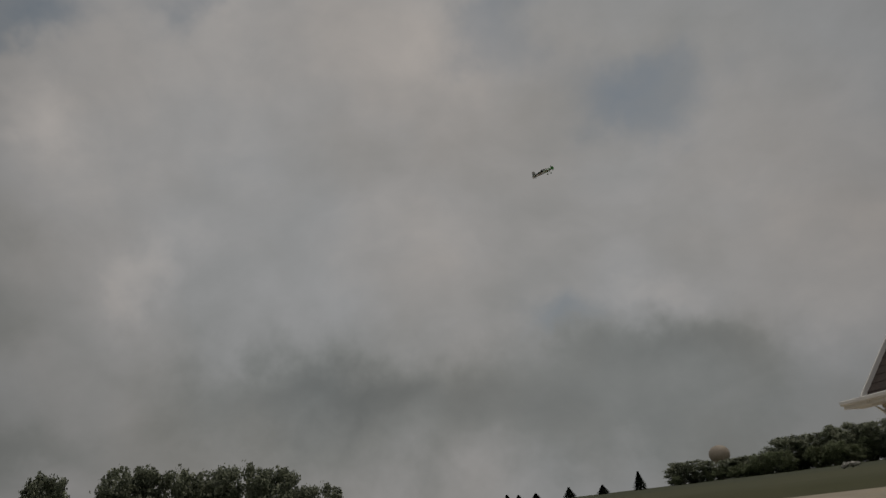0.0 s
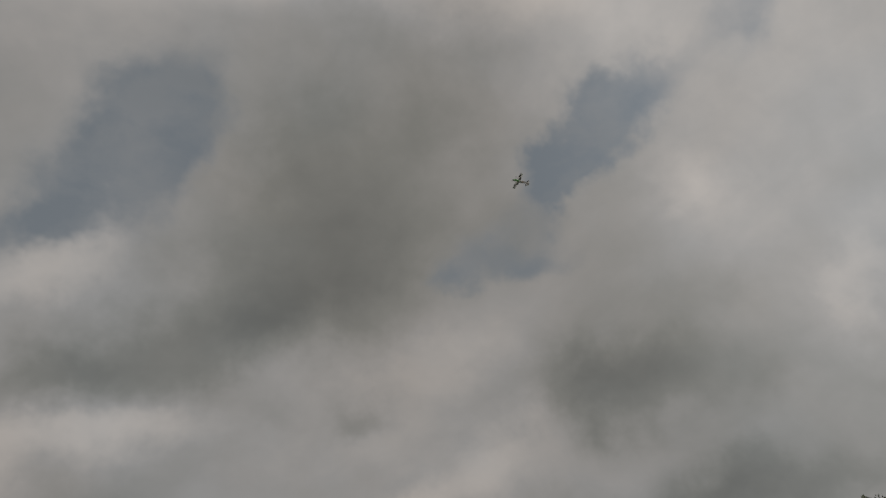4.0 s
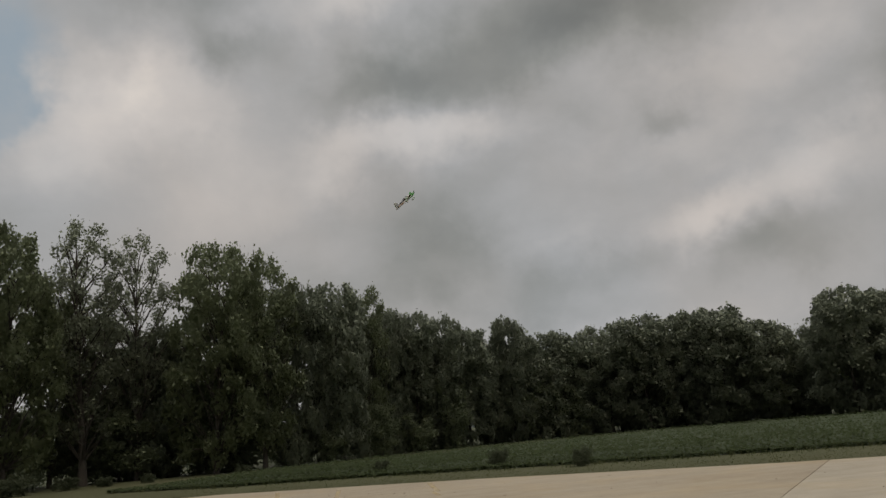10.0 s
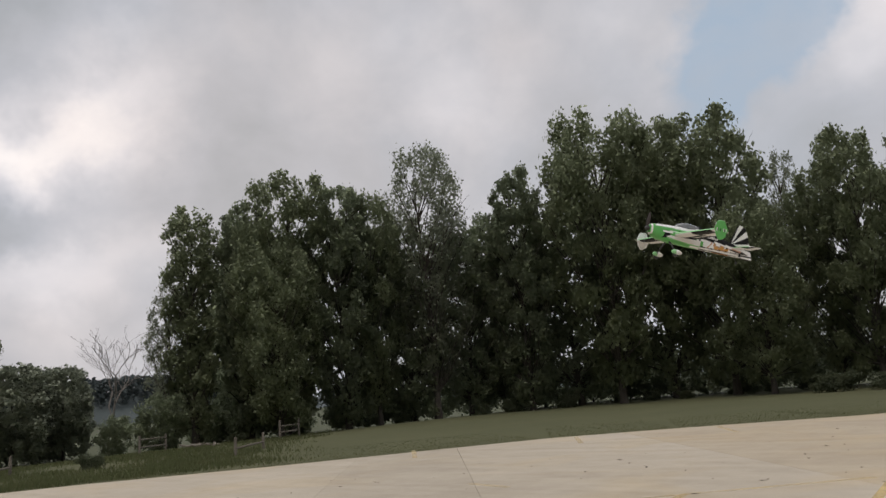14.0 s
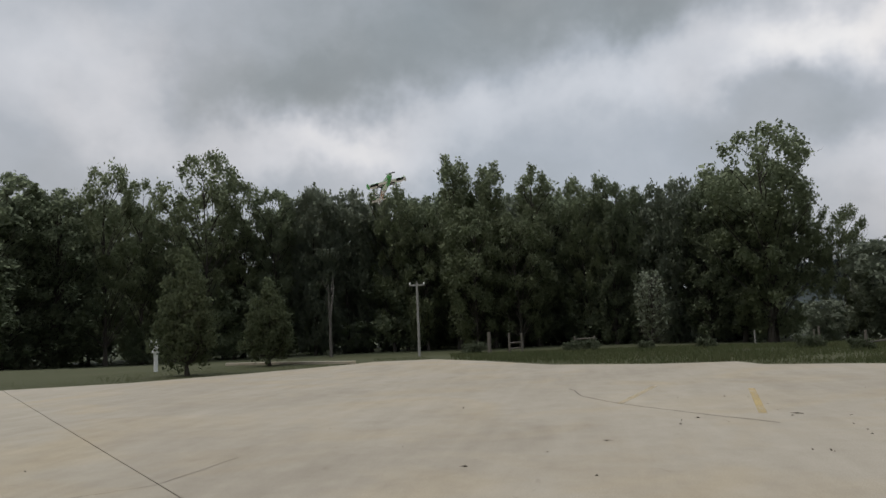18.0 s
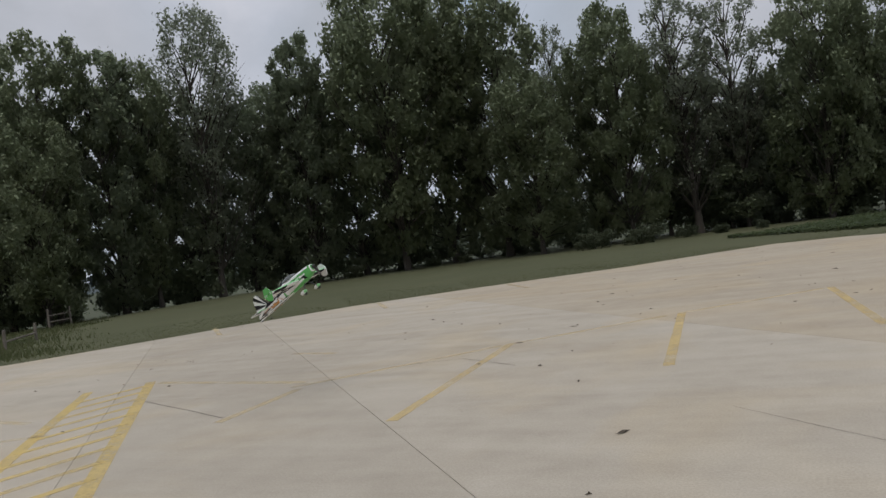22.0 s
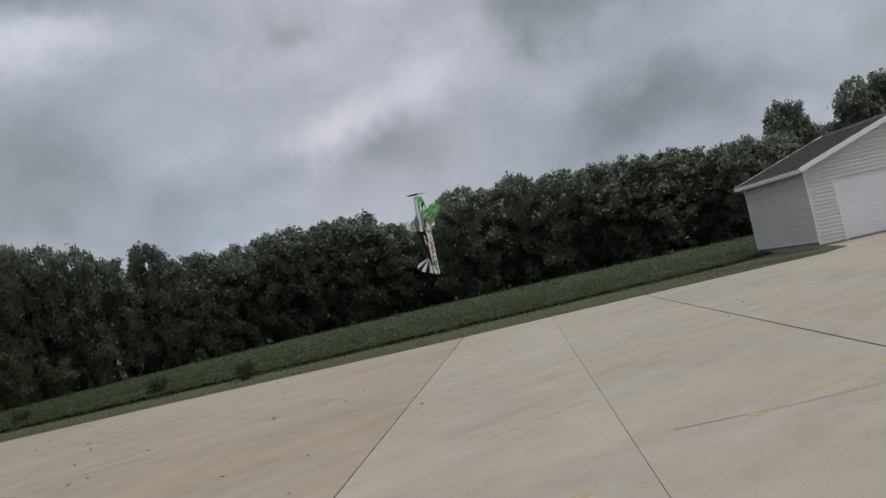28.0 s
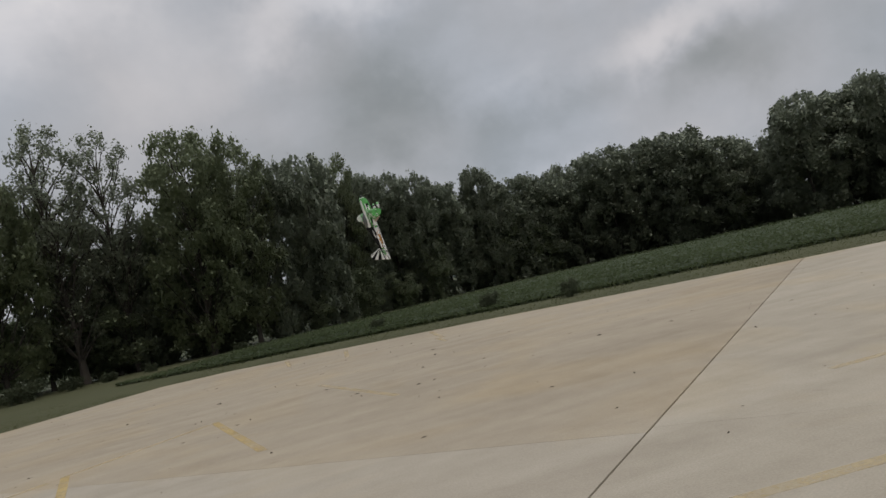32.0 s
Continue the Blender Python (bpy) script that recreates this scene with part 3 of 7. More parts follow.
def build_lot():
    lot = part("pavement", slab_mesh(-60, 60, -60, 60, -0.16, 0), M_JOINT)
    tagged(lot, "pale tan concrete parking lot with dark joints", "parking lot", kind="structure")
    JOINTS = {2.0: 0.010, -3.5: 0.019, -0.62: 0.003}
    cells = []
    for v0, v1, cuts in ((2.0, 60, (-60, -1.5, 1.3, 6.25, 60)), (-0.62, 2.0, (-60, 6.4, 60)), (-3.5, -0.62, (-60, 6.4, 60)), (-7.0, -3.5, (-60, 6.4, 14, 60)), (-60, -7.0, (-60, 6.4, 14, 60))):
        for u0, u1 in zip(cuts, cuts[1:]):
            cells.append((u0 + (0.003 if v0 == 2.0 else 0.0015), u1 - (0.003 if v0 == 2.0 else 0.0015), v0 + JOINTS.get(v0, 0.003), v1 - JOINTS.get(v1, 0.003)))
    for cell in cells:
        bm = slab_mesh(*cell, 0.0, 0.20)
        if bm.faces:
            part("slab", bm, M_CONCRETE_PALE if cell[3] < 2.1 else M_CONCRETE_WARM if cell[0] > 6 else M_CONCRETE, lot)
        else:
            bm.free()

    def stripe(name, a, b, wide, mat, lift=0.003):
        """A painted line that lies on the slabs."""
        a, b = Vector((*a, 0)), Vector((*b, 0))
        along = (b - a).normalized()
        side = Vector((-along.y, along.x, 0)) * wide / 2
        bm = bmesh.new()
        count = max(2, int((b - a).length / 1.0))
        last = None
        for i in range(count + 1):
            p = a.lerp(b, i / count)
            row = [bm.verts.new((q.x, q.y, height(q.x, q.y) + lift)) for q in (p - side, p + side)]
            if last:
                bm.faces.new((last[0], row[0], row[1], last[1]))
            last = row
        for f in bm.faces:
            f.normal_update()
            if f.normal.z < 0:
                f.normal_flip()
        rim = bmesh.ops.extrude_edge_only(bm, edges=[e for e in bm.edges if len(e.link_faces) == 1])["geom"]
        bmesh.ops.translate(bm, vec=(0, 0, -0.0028), verts=[g for g in rim if isinstance(g, bmesh.types.BMVert)])
        return part(name, bm, mat, lot)

    for a, b in (((-0.1, 14.2), (0.4, 10.0)), ((-2.2, 12.4), (-1.7, 8.2)), ((-4.3, 10.4), (-3.9, 6.2)), ((-10.4, 4.5), (-13.9, 5.0)), ((-12.4, 2.7), (-16.2, 3.35))):
        stripe("parking_stripe", a, b, 0.12, M_FADED)
    stripe("parking_stripe", (-10.6, 8.4), (-3.6, 0.3), 0.15, M_YELLOW)
    stripe("parking_stripe", (-9.9, 9.0), (-2.6, 0.9), 0.15, M_YELLOW)
    left, right = Vector((-10.6, 8.4, 0)), Vector((-9.9, 9.0, 0))
    run = (Vector((-3.6, 0.3, 0)) - left).normalized()
    edge, bar = (Vector((-2.6, 0.9, 0)) - right), Vector((0.30, 1.30, 0))
    for i in range(15):
        p = left + run * (1.05 + 0.64 * i)
        gap = right - p
        q = p + bar * ((gap.x * edge.y - gap.y * edge.x) / (bar.x * edge.y - bar.y * edge.x))
        stripe("hatch_stripe", p.xy, q.xy, 0.115, M_YELLOW, 0.0045)
    for a, b, w in (((6.6, 23.4), (6.0, 20.2), 0.10), ((4.1, 24.6), (3.6, 21.6), 0.10), ((2.4, 26.2), (2.2, 23.4), 0.10), ((2.0, 16.0), (2.55, 11.7), 0.09), ((-8.6, 11.0), (-7.5, 10.7), 0.09), ((5.9, 20.5), (5.7, 19.0), 0.09), ((5.3, 5.9), (6.8, 5.75), 0.08), ((-10.6, 4.8), (-8.3, 5.9), 0.08), ((6.0, 3.4), (9.6, 2.6), 0.09), ((2.2, 3.95), (4.2, 3.6), 0.10), ((-4.9, -2.9), (-3.2, -3.35), 0.12),
                    ((-12.1, 6.9), (-9.4, 6.5), 0.10), ((-4.3, 10.4), (-2.4, 12.2), 0.08), ((-2.2, 12.4), (-0.2, 14.1), 0.08), ((-6.2, 7.9), (-6.1, 6.3), 0.09), ((-9.6, 8.9), (-6.4, 8.3), 0.09), ((-17.2, 1.6), (-14.1, 0.7), 0.09), ((-6.4, 8.0), (-4.4, 10.3), 0.08), ((-16.0, 17.2), (-14.0, 15.2), 0.1), ((-12.4, 20.4), (-10.9, 18.3), 0.1), ((-9.0, 22.6), (-7.6, 20.5), 0.1)):
        stripe("faded_stripe", a, b, w * 1.3, M_FAINT, 0.003)

    def crack(spots, wide):
        bm = bmesh.new()
        last = None
        for a, b in zip(spots, spots[1:]):
            a, b = Vector((*a, 0)), Vector((*b, 0))
            count = max(2, int((b - a).length / 0.35))
            for i in range(count + (b.xy == Vector(spots[-1]))):
                p = a.lerp(b, i / count)
                p += V * 0.03 * noise.noise((p.x * 2.1, p.y * 2.1, 3.0))
                w = wide * (0.6 + 0.8 * abs(noise.noise((p.x * 3.3, p.y * 3.3, 7.0))))
                across = Vector((-(b - a).y, (b - a).x, 0)).normalized() * w / 2
                row = [bm.verts.new((q.x, q.y, height(q.x, q.y) + 0.0025)) for q in (p - across, p + across)]
                if last:
                    bm.faces.new((last[0], row[0], row[1], last[1]))
                last = row
        bmesh.ops.recalc_face_normals(bm, faces=bm.faces)
        for f in bm.faces:
            if f.normal.z < 0:
                f.normal_flip()
        part("crack", bm, M_JOINT, lot)

    crack([(-0.9, 6.4), (-0.2, 5.7), (1.5, 4.1)], 0.005)
    crack([(-17.0, -0.2), (-16.7, -0.1), (-15.5, 0.05), (-14.1, 0.7), (-12.5, 1.8), (-11.4, 2.7)], 0.026)
    crack([(-5.6, 9.1), (-4.6, 9.4), (-3.6, 8.7)], 0.015)
    crack([(-8.6, 7.6), (-6.2, 6.5)], 0.012)
    crack([(5.6, 3.9), (6.3, 3.2), (7.2, 2.5)], 0.010)
    crack([(-9.2, -4.2), (-7.6, -4.4), (-6.2, -5.8)], 0.012)

    # dry leaves and twigs that lie about on the concrete
    rng = np.random.default_rng(5)
    verts, faces = [], []
    nests = [(-13.0, 3.6, 1.6, 16), (-8.0, 16.0, 4.0, 10), (3.0, 17.0, 4.0, 20), (-1.0, 19.0, 4.5, 26), (10.0, 12.0, 4.0, 9), (-12.0, -2.0, 4.0, 10), (4.0, 21.0, 2.5, 30), (-5.0, 21.0, 4.0, 30), (1.5, 14.0, 3.0, 34), (-3.5, 12.0, 3.0, 26), (-9.3, 3.6, 0.8, 22), (-11.0, 10.4, 1.0, 14), (6.0, 9.0, 4.0, 14), (-9.0, -1.0, 5.0, 26), (0.0, 8.0, 3.0, 16)]
    for cx, cy, spread, many in nests:
        for _ in range(many):
            x, y = cx + rng.normal() * spread, cy + rng.normal() * spread
            if not inside(x, y):
                continue
            size, turn = rng.uniform(0.012, 0.036) * (1.0 + 1.6 * (rng.random() < 0.15)), rng.uniform(0, math.pi)
            o = len(verts)
            for k in range(6):
                a = turn + k * math.pi / 3
                r = size * (1.0 if k % 3 == 0 else 0.2) * rng.uniform(0.7, 1.2)
                verts.append((x + r * math.cos(a), y + r * math.sin(a), height(x, y) + 0.004 + 0.02 * rng.random() * (k % 2)))
            faces += [(o, o + 1, o + 2, o + 3), (o, o + 3, o + 4, o + 5)]
    tagged(raw("leaf_litter", verts, faces, M_DEBRIS), "small dry brown leaves and twigs on the concrete", "leaf litter", kind="stuff")


# ---------------------------------------------------------------- plants


def leaf_cloud(rng, centres, sizes, out=None, lift=0.35, loose=0.75):
    """Folded diamond leaves round the given centres; out: the way that each one faces, roughly."""
    count = len(centres)
    c = rng.normal(size=(count, 3)) * loose
    if out is not None:
        c += out
    c[:, 2] += lift
    c /= np.linalg.norm(c, axis=1)[:, None]
    a = np.cross(c, rng.normal(size=(count, 3)))
    a /= np.linalg.norm(a, axis=1)[:, None] + 1e-9
    b = np.cross(c, a)
    s = sizes[:, None]
    verts = np.empty((count, 4, 3))
    verts[:, 0], verts[:, 2] = centres - a * s * 0.5, centres + a * s * 0.5
    verts[:, 1], verts[:, 3] = centres + b * s * 0.36 + c * s * 0.10, centres - b * s * 0.36 + c * s * 0.10
    faces = np.arange(count * 4).reshape(-1, 4)
    return verts.reshape(-1, 3), faces


# crown habits: boughs, foot of the crown, belly, bough size, how upright the tips are, puffs on a bough, how full
HABITS = {
    "broad": (84, 0.06, 0.60, 0.115, 0.4, 6, 0.45), "open": (64, 0.10, 0.58, 0.112, 0.4, 6, 0.40), "dense": (90, 0.03, 0.54, 0.120, 0.2, 5, 0.45), "airy": (84, 0.14, 0.60, 0.105, 0.5, 6, 0.55),
    "lacy": (46, 0.16, 0.66, 0.110, 0.5, 5, 0.40),
    "narrow": (60, 0.04, 0.62, 0.19, 0.4, 5, 0.45), "cone": (60, 0.13, 0.36, 0.15, 0.4, 5, 0.50), "shrub": (18, 0.08, 0.40, 0.21, 0.4, 4, 0.45), "sapling": (34, 0.04, 0.50, 0.17, 0.4, 4, 0.50)}


def envelope(kind, z, low, belly):
    """How far a crown reaches out at a height, as a share of its half width."""
    f = (z - belly) / ((1.0 - belly) if z > belly else (belly - low + 0.10))
    if kind == "cone":
        return max(0.10, 1 - f ** 1.7 if z > belly else 1 - 0.45 * f * f)
    return math.sqrt(max(0.03, 1 - abs(f) ** (2.6 if z > belly else 2.2)))


def boughs_of(kind, rng, tall, wide):
    """The leaf masses of a crown, spread evenly through its outer part: centre and radius."""
    count, low, belly, size, *_ = HABITS[kind]
    reach = 1.0 - 0.85 * size * wide / tall
    rows, spots = [], []
    phase = rng.uniform(0, 6.28, 3)
    for i in range(count):
        best, gain = None, -1.0
        for _ in range(14):
            z = low + (reach - low) * rng.random() ** 0.85
            turn = rng.uniform(0, 2 * math.pi)
            lop = 1.0 + 0.16 * math.sin(turn * 2 + phase[0] + 3 * z) + 0.12 * math.sin(turn * 3 + phase[1] - 4 * z)
            env = envelope(kind, z, low, belly) * lop
            r = max(0.0, wide / 2 * env - 0.5 * size * wide) * (0.30 + 0.70 * rng.random() ** 0.45)
            p = np.array([r * math.cos(turn), r * math.sin(turn), z * tall])
            far = min((np.linalg.norm((p - q) / np.array([1, 1, 1.15])) for q in spots), default=9.0)
            if far > gain:
                best, gain, at = p, far, env
        spots.append(best)
        rows.append((*best, wide * size * rng.uniform(0.82, 1.22) * (0.70 + 0.30 * min(at, 1.0))))
    return rows


def make_tree(name, kind, seed, tall, wide, leaves, leaf, mat, limbs=True, label="", category="tree"):
    """A tapered trunk, limbs that reach into each bough, and a crown of leaves on the puffs of each bough."""
    rng = np.random.default_rng(seed)
    tree = empty(name, None, label=label, category=category)
    rows = boughs_of(kind, rng, tall, wide)
    upright, puffs, fill = HABITS[kind][4:]
    bm = bmesh.new()
    lean = rng.normal(size=2) * 0.02 * tall
    spine = [Vector((lean[0] * (t ** 1.5) + 0.12 * math.sin(t * 5 + seed), lean[1] * (t ** 1.5), t * tall * 0.84)) for t in (0, 0.1, 0.25, 0.4, 0.55, 0.7, 0.85, 1.0)]
    thick = 0.013 * tall + 0.03
    tube(bm, spine, [thick * (1.35 if i == 0 else 1.0 - i * 0.128) for i in range(8)], 8)
    if limbs:
        for x, y, z, r in rows:
            foot = max(0.12 * tall, z - 0.08 * tall - (0.55 + 0.5 * upright) * math.hypot(x, y))
            t = min(foot / (tall * 0.84), 0.98)
            i = min(int(t * 7), 6)
            base = spine[i].lerp(spine[i + 1], t * 7 - i)
            tip = Vector((x, y, z))
            if (tip - base).length < 0.4:
                continue
            mid = base.lerp(tip, 0.5) + Vector((rng.normal() * 0.2, rng.normal() * 0.2, 0.15 * r))
            tube(bm, [base, mid, tip], [thick * 0.26, thick * 0.16, thick * 0.05], 5)
            for _ in range(2):
                out = tip + Vector(rng.normal(size=3)) * r * 0.5
                tube(bm, [mid.lerp(tip, 0.5), (mid.lerp(tip, 0.5) + out) / 2 + Vector((0, 0, 0.1)), out], [thick * 0.10, thick * 0.06, thick * 0.02], 4)
    part("trunk", bm, M_BARK, tree)
    weight = np.array([r * r for *_, r in rows])
    share = np.maximum(8, (leaves * weight / weight.sum()).astype(int))
    spots, sizes, outs = [], [], []
    for (x, y, z, r), k in zip(rows, share):
        # puffs of twigs stand out of the upper and outer side of the bough
        away = np.array([x, y, 0.0]) / (math.hypot(x, y) + 0.3)
        way = rng.normal(size=(puffs, 3)) * 0.85 + away * 0.55 + np.array([0, 0, 0.35 + upright * 0.4])
        way /= np.linalg.norm(way, axis=1)[:, None]
        hubs = way * r * rng.uniform(0.30, 0.85, puffs)[:, None]
        girth = r * rng.uniform(0.42, 0.75, puffs)
        pick = rng.integers(0, puffs, k)
        ray = rng.normal(size=(k, 3)) + way[pick] * 0.7
        ray /= np.linalg.norm(ray, axis=1)[:, None]
        deep = np.where(rng.random(k) < fill, 0.5 * np.abs(rng.normal(size=k)) + 0.35, 0.62 + 0.5 * rng.random(k))
        spot = hubs[pick] + ray * (girth[pick] * deep)[:, None] * np.array([1.12, 1.12, 0.82])
        spot = spot + rng.normal(size=(k, 3)) * r * (0.32 if kind == "airy" else 0.17)
        spots.append(np.array([x, y, z]) + spot)
        outs.append(ray * 0.9 + spot / r * 0.5)
        sizes.append(leaf * rng.uniform(0.6, 1.35, k))
    spots, sizes, outs = np.concatenate(spots), np.concatenate(sizes), np.concatenate(outs)
    spots[:, 2] *= tall / np.quantile(spots[:, 2], 0.9985)
    spots[:, :2] *= wide / 2 / np.quantile(np.hypot(spots[:, 0], spots[:, 1]), 0.985)
    spots[:, 2] = np.maximum(spots[:, 2], 0.12)
    verts, faces = leaf_cloud(rng, spots, sizes, outs * np.array([0.8, 0.8, 0.35]), 0.0, 0.55)
    raw("crown", verts, faces, mat, tree)
    return tree


def make_spruce(name, seed, tall, label):
    rng = np.random.default_rng(seed)
    tree = empty(name, None, label=label, category="conifer")
    bm = bmesh.new()
    tube(bm, [(0, 0, 0), (0, 0, tall * 0.5), (0, 0, tall * 0.98)], [0.09, 0.05, 0.01], 7)
    part("trunk", bm, M_BARK, tree)
    count = 2600
    t = rng.random(count) ** 0.75
    a = rng.uniform(0, 2 * math.pi, count)
    whorl = 0.82 + 0.18 * np.cos(t * 60)
    r = (1 - t) * tall * 0.24 * whorl * rng.random(count) ** 0.5
    spots = np.stack([r * np.cos(a), r * np.sin(a), 0.06 * tall + t * tall * 0.93 - r * 0.35], 1)
    verts, faces = leaf_cloud(rng, spots, tall * 0.05 * rng.uniform(0.6, 1.4, count))
    raw("crown", verts, faces, M_NEEDLE, tree)
    return tree


def make_bare_tree(name, tall, label):
    """A dead tree: forking bare limbs that end in fine twigs."""
    rng = np.random.default_rng(77)
    tree = empty(name, None, label=label, category="tree")
    bm = bmesh.new()

    def grow(base, way, length, thick, level):
        tip = base + way * length
        mid = base.lerp(tip, 0.5) + Vector(rng.normal(size=3)) * length * 0.05
        tube(bm, [base, mid, tip], [thick, thick * 0.8, thick * 0.6], 5)
        if level == 0:
            return
        for k in range(3):
            turn = Vector(rng.normal(size=3)) * 0.30
            grow(tip if k else mid, (way + turn + Vector((0, 0, 0.16))).normalized(), length * rng.uniform(0.62, 0.80), thick * 0.62, level - 1)

    grow(Vector((0, 0, 0)), Vector((0.05, 0, 1)), tall * 0.30, 0.085, 5)
    part("trunk", bm, M_DEAD, tree)
    return tree


PROTOS = {}


# sort: name, habit, seed, height, width, leaves, leaf size, leaf material, limbs, label, category
EDGE = "at the edge of the woods"
SORTS = {
    "broad_a": ("walnut_tree", "broad", 11, 16, 10.0, 25000, 0.29, "leaf", True, "tall spreading walnut tree " + EDGE, "tree"),
    "broad_b": ("walnut_tree", "broad", 23, 16, 9.0, 24000, 0.29, "leaf", True, "tall spreading walnut tree " + EDGE, "tree"),
    "open_a": ("walnut_tree", "open", 29, 14, 9.0, 15500, 0.27, "leaf", True, "open-crowned walnut tree with its limbs showing", "tree"),
    "open_b": ("walnut_tree", "open", 37, 14, 8.0, 14500, 0.27, "leaf", True, "open-crowned walnut tree with its limbs showing", "tree"),
    "dark_a": ("maple_tree", "dense", 31, 16, 8.0, 24000, 0.28, "dark", True, "dense dark green maple tree in the woods", "tree"),
    "dark_b": ("maple_tree", "dense", 47, 16, 7.0, 22000, 0.28, "dark", True, "dense dark green maple tree in the woods", "tree"),
    "lacy_a": ("walnut_tree", "lacy", 43, 14, 8.0, 9500, 0.25, "leaf", True, "loose-crowned walnut tree with sky between its boughs", "tree"),
    "lacy_b": ("walnut_tree", "lacy", 61, 14, 7.0, 8500, 0.25, "leaf", True, "loose-crowned walnut tree with sky between its boughs", "tree"),
    "airy_a": ("elm_tree", "airy", 53, 16, 7.0, 15000, 0.19, "grey", True, "thin-crowned tall elm tree with sky showing through", "tree"),
    "airy_b": ("elm_tree", "airy", 67, 16, 5.5, 10000, 0.19, "grey", True, "thin-crowned tall elm tree with sky showing through", "tree"),
    "narrow": ("poplar_tree", "narrow", 71, 16, 4.6, 13000, 0.25, "leaf", True, "narrow upright poplar tree", "tree"),
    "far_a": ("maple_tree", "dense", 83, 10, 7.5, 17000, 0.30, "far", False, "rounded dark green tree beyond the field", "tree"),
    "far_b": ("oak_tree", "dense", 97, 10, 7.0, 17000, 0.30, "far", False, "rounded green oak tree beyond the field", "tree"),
    "far_c": ("maple_tree", "dense", 101, 10, 6.5, 16000, 0.30, "far", False, "rounded tree beyond the field, greyed by painted haze", "tree"),
    "back_a": ("ash_tree", "dense", 151, 12, 9.0, 6500, 0.50, "dark", False, "dark tree in the second rank of the woods", "tree"),
    "back_b": ("ash_tree", "broad", 157, 12, 9.0, 6500, 0.50, "leaf", False, "green tree in the second rank of the woods", "tree"),
    "spindly": ("young_tree", "airy", 79, 5, 2.2, 1500, 0.16, "grey", True, "spindly pale-leaved young tree before the woods", "tree"),
    "pear": ("pear_tree", "cone", 113, 5, 3.0, 9000, 0.15, "pear", True, "young cone-shaped ornamental pear tree on the lawn", "tree"),
    "shrub_a": ("shrub", "shrub", 127, 3, 3.6, 3600, 0.20, "shrub", False, "dark leafy shrub under the trees", "shrub"),
    "shrub_b": ("shrub", "shrub", 131, 3, 3.4, 3200, 0.20, "shrub", False, "low dark leafy shrub under the trees", "shrub"),
    "sapling_a": ("young_tree", "sapling", 163, 6, 5.0, 9500, 0.20, "dark", False, "young dark-leaved tree in the shade of the woods", "tree"),
    "sapling_b": ("young_tree", "sapling", 173, 6, 4.6, 9000, 0.20, "dark", False, "young dark-leaved tree in the shade of the woods", "tree")}
LEAVES = {"leaf": M_LEAF, "dark": M_LEAF_DARK, "grey": M_LEAF_GREY, "far": M_LEAF_HAZED, "shrub": M_LEAF_SHRUB, "pear": M_LEAF_PEAR}


def build_protos():
    """One tree of each sort; the stands are copies of these."""
    for sort, (name, kind, seed, tall, wide, leaves, leaf, mat, limbs, label, category) in SORTS.items():
        PROTOS[sort] = make_tree(name, kind, seed, tall, wide, leaves, leaf, LEAVES[mat], limbs, label, category)
    PROTOS["spruce"] = make_spruce("spruce_tree", 139, 3.0, "small dark spruce on the grassy hill")


USED = set()


def plant(kind, az, d, tall, wide, turn, group="", label=""):
    """Puts a tree of a sort at a place, at a height and width."""
    proto = PROTOS[kind]
    base_t, base_w = SORTS[kind][3:5] if kind in SORTS else (3.0, 1.5)
    m = Matrix.Translation(polar(az, d, -0.08)) @ pose(0, 0, 0, 0, 0, turn) @ Matrix.Diagonal((wide / base_w, wide / base_w, tall / base_t, 1))
    if kind in USED:
        ob = copy_thing(proto, m @ Matrix.Diagonal((*(1 / v for v in proto.scale), 1)))
    else:
        USED.add(kind)
        proto.matrix_world = m
        ob = proto
    return tagged(ob, label, "", group)


def stand(rows, group):
    """Trees by azimuth, distance, elevation of the top, width and sort."""
    rng = random.Random(len(rows) * 7 + 1)
    for az, d, el, wide, kind in rows:
        p = polar(az, d)
        tall = 1.6 + d * math.tan(radians(el)) - p.z
        plant(kind, az, d, tall, wide, rng.uniform(0, 360), group)


# azimuth, distance, elevation of the top, crown width, sort
NORTH_WEST = [
    (-58.8, 50, 14.4, 4.2, "narrow"), (-60.2, 51, 9.0, 3.4, "airy_b"), (-55.0, 51, 14.4, 5.4, "dark_b"), (-52.1, 50, 16.4, 6.6, "broad_b"), (-52.9, 47.5, 11.6, 6.4, "broad_a"), (-48.2, 51, 15.7, 6.0, "dark_b"), (-46.0, 52.5, 15.0, 5.4, "open_b"),
    (-41.8, 54, 18.1, 6.9, "airy_a"), (-43.6, 55, 12.2, 6.4, "dark_b"), (-39.4, 56, 11.6, 6.0, "dark_a"), (-35.0, 54, 15.7, 5.6, "dark_b"), (-36.9, 57, 12.8, 5.2, "dark_a"), (-28.6, 54, 18.8, 9.4, "broad_a"), (-25.0, 56, 17.7, 8.4, "broad_b"), (-21.0, 54, 17.4, 8.6, "broad_b"), (-31.6, 56, 12.5, 7.0, "dark_a"),
    (-18.6, 50, 11.0, 6.6, "broad_a"), (-16.2, 57, 14.1, 3.6, "airy_b"), (-12.2, 49.5, 14.6, 6.4, "broad_b"), (-14.4, 51.5, 12.4, 4.6, "open_b"), (-7.8, 51, 15.3, 5.6, "airy_b"), (-9.6, 53, 11.2, 5.0, "open_b"), (-4.4, 52, 14.4, 4.8, "airy_b"), (-6.3, 54, 8.2, 5.4, "dark_b"), (-3.0, 55, 7.0, 5.0, "dark_a")]
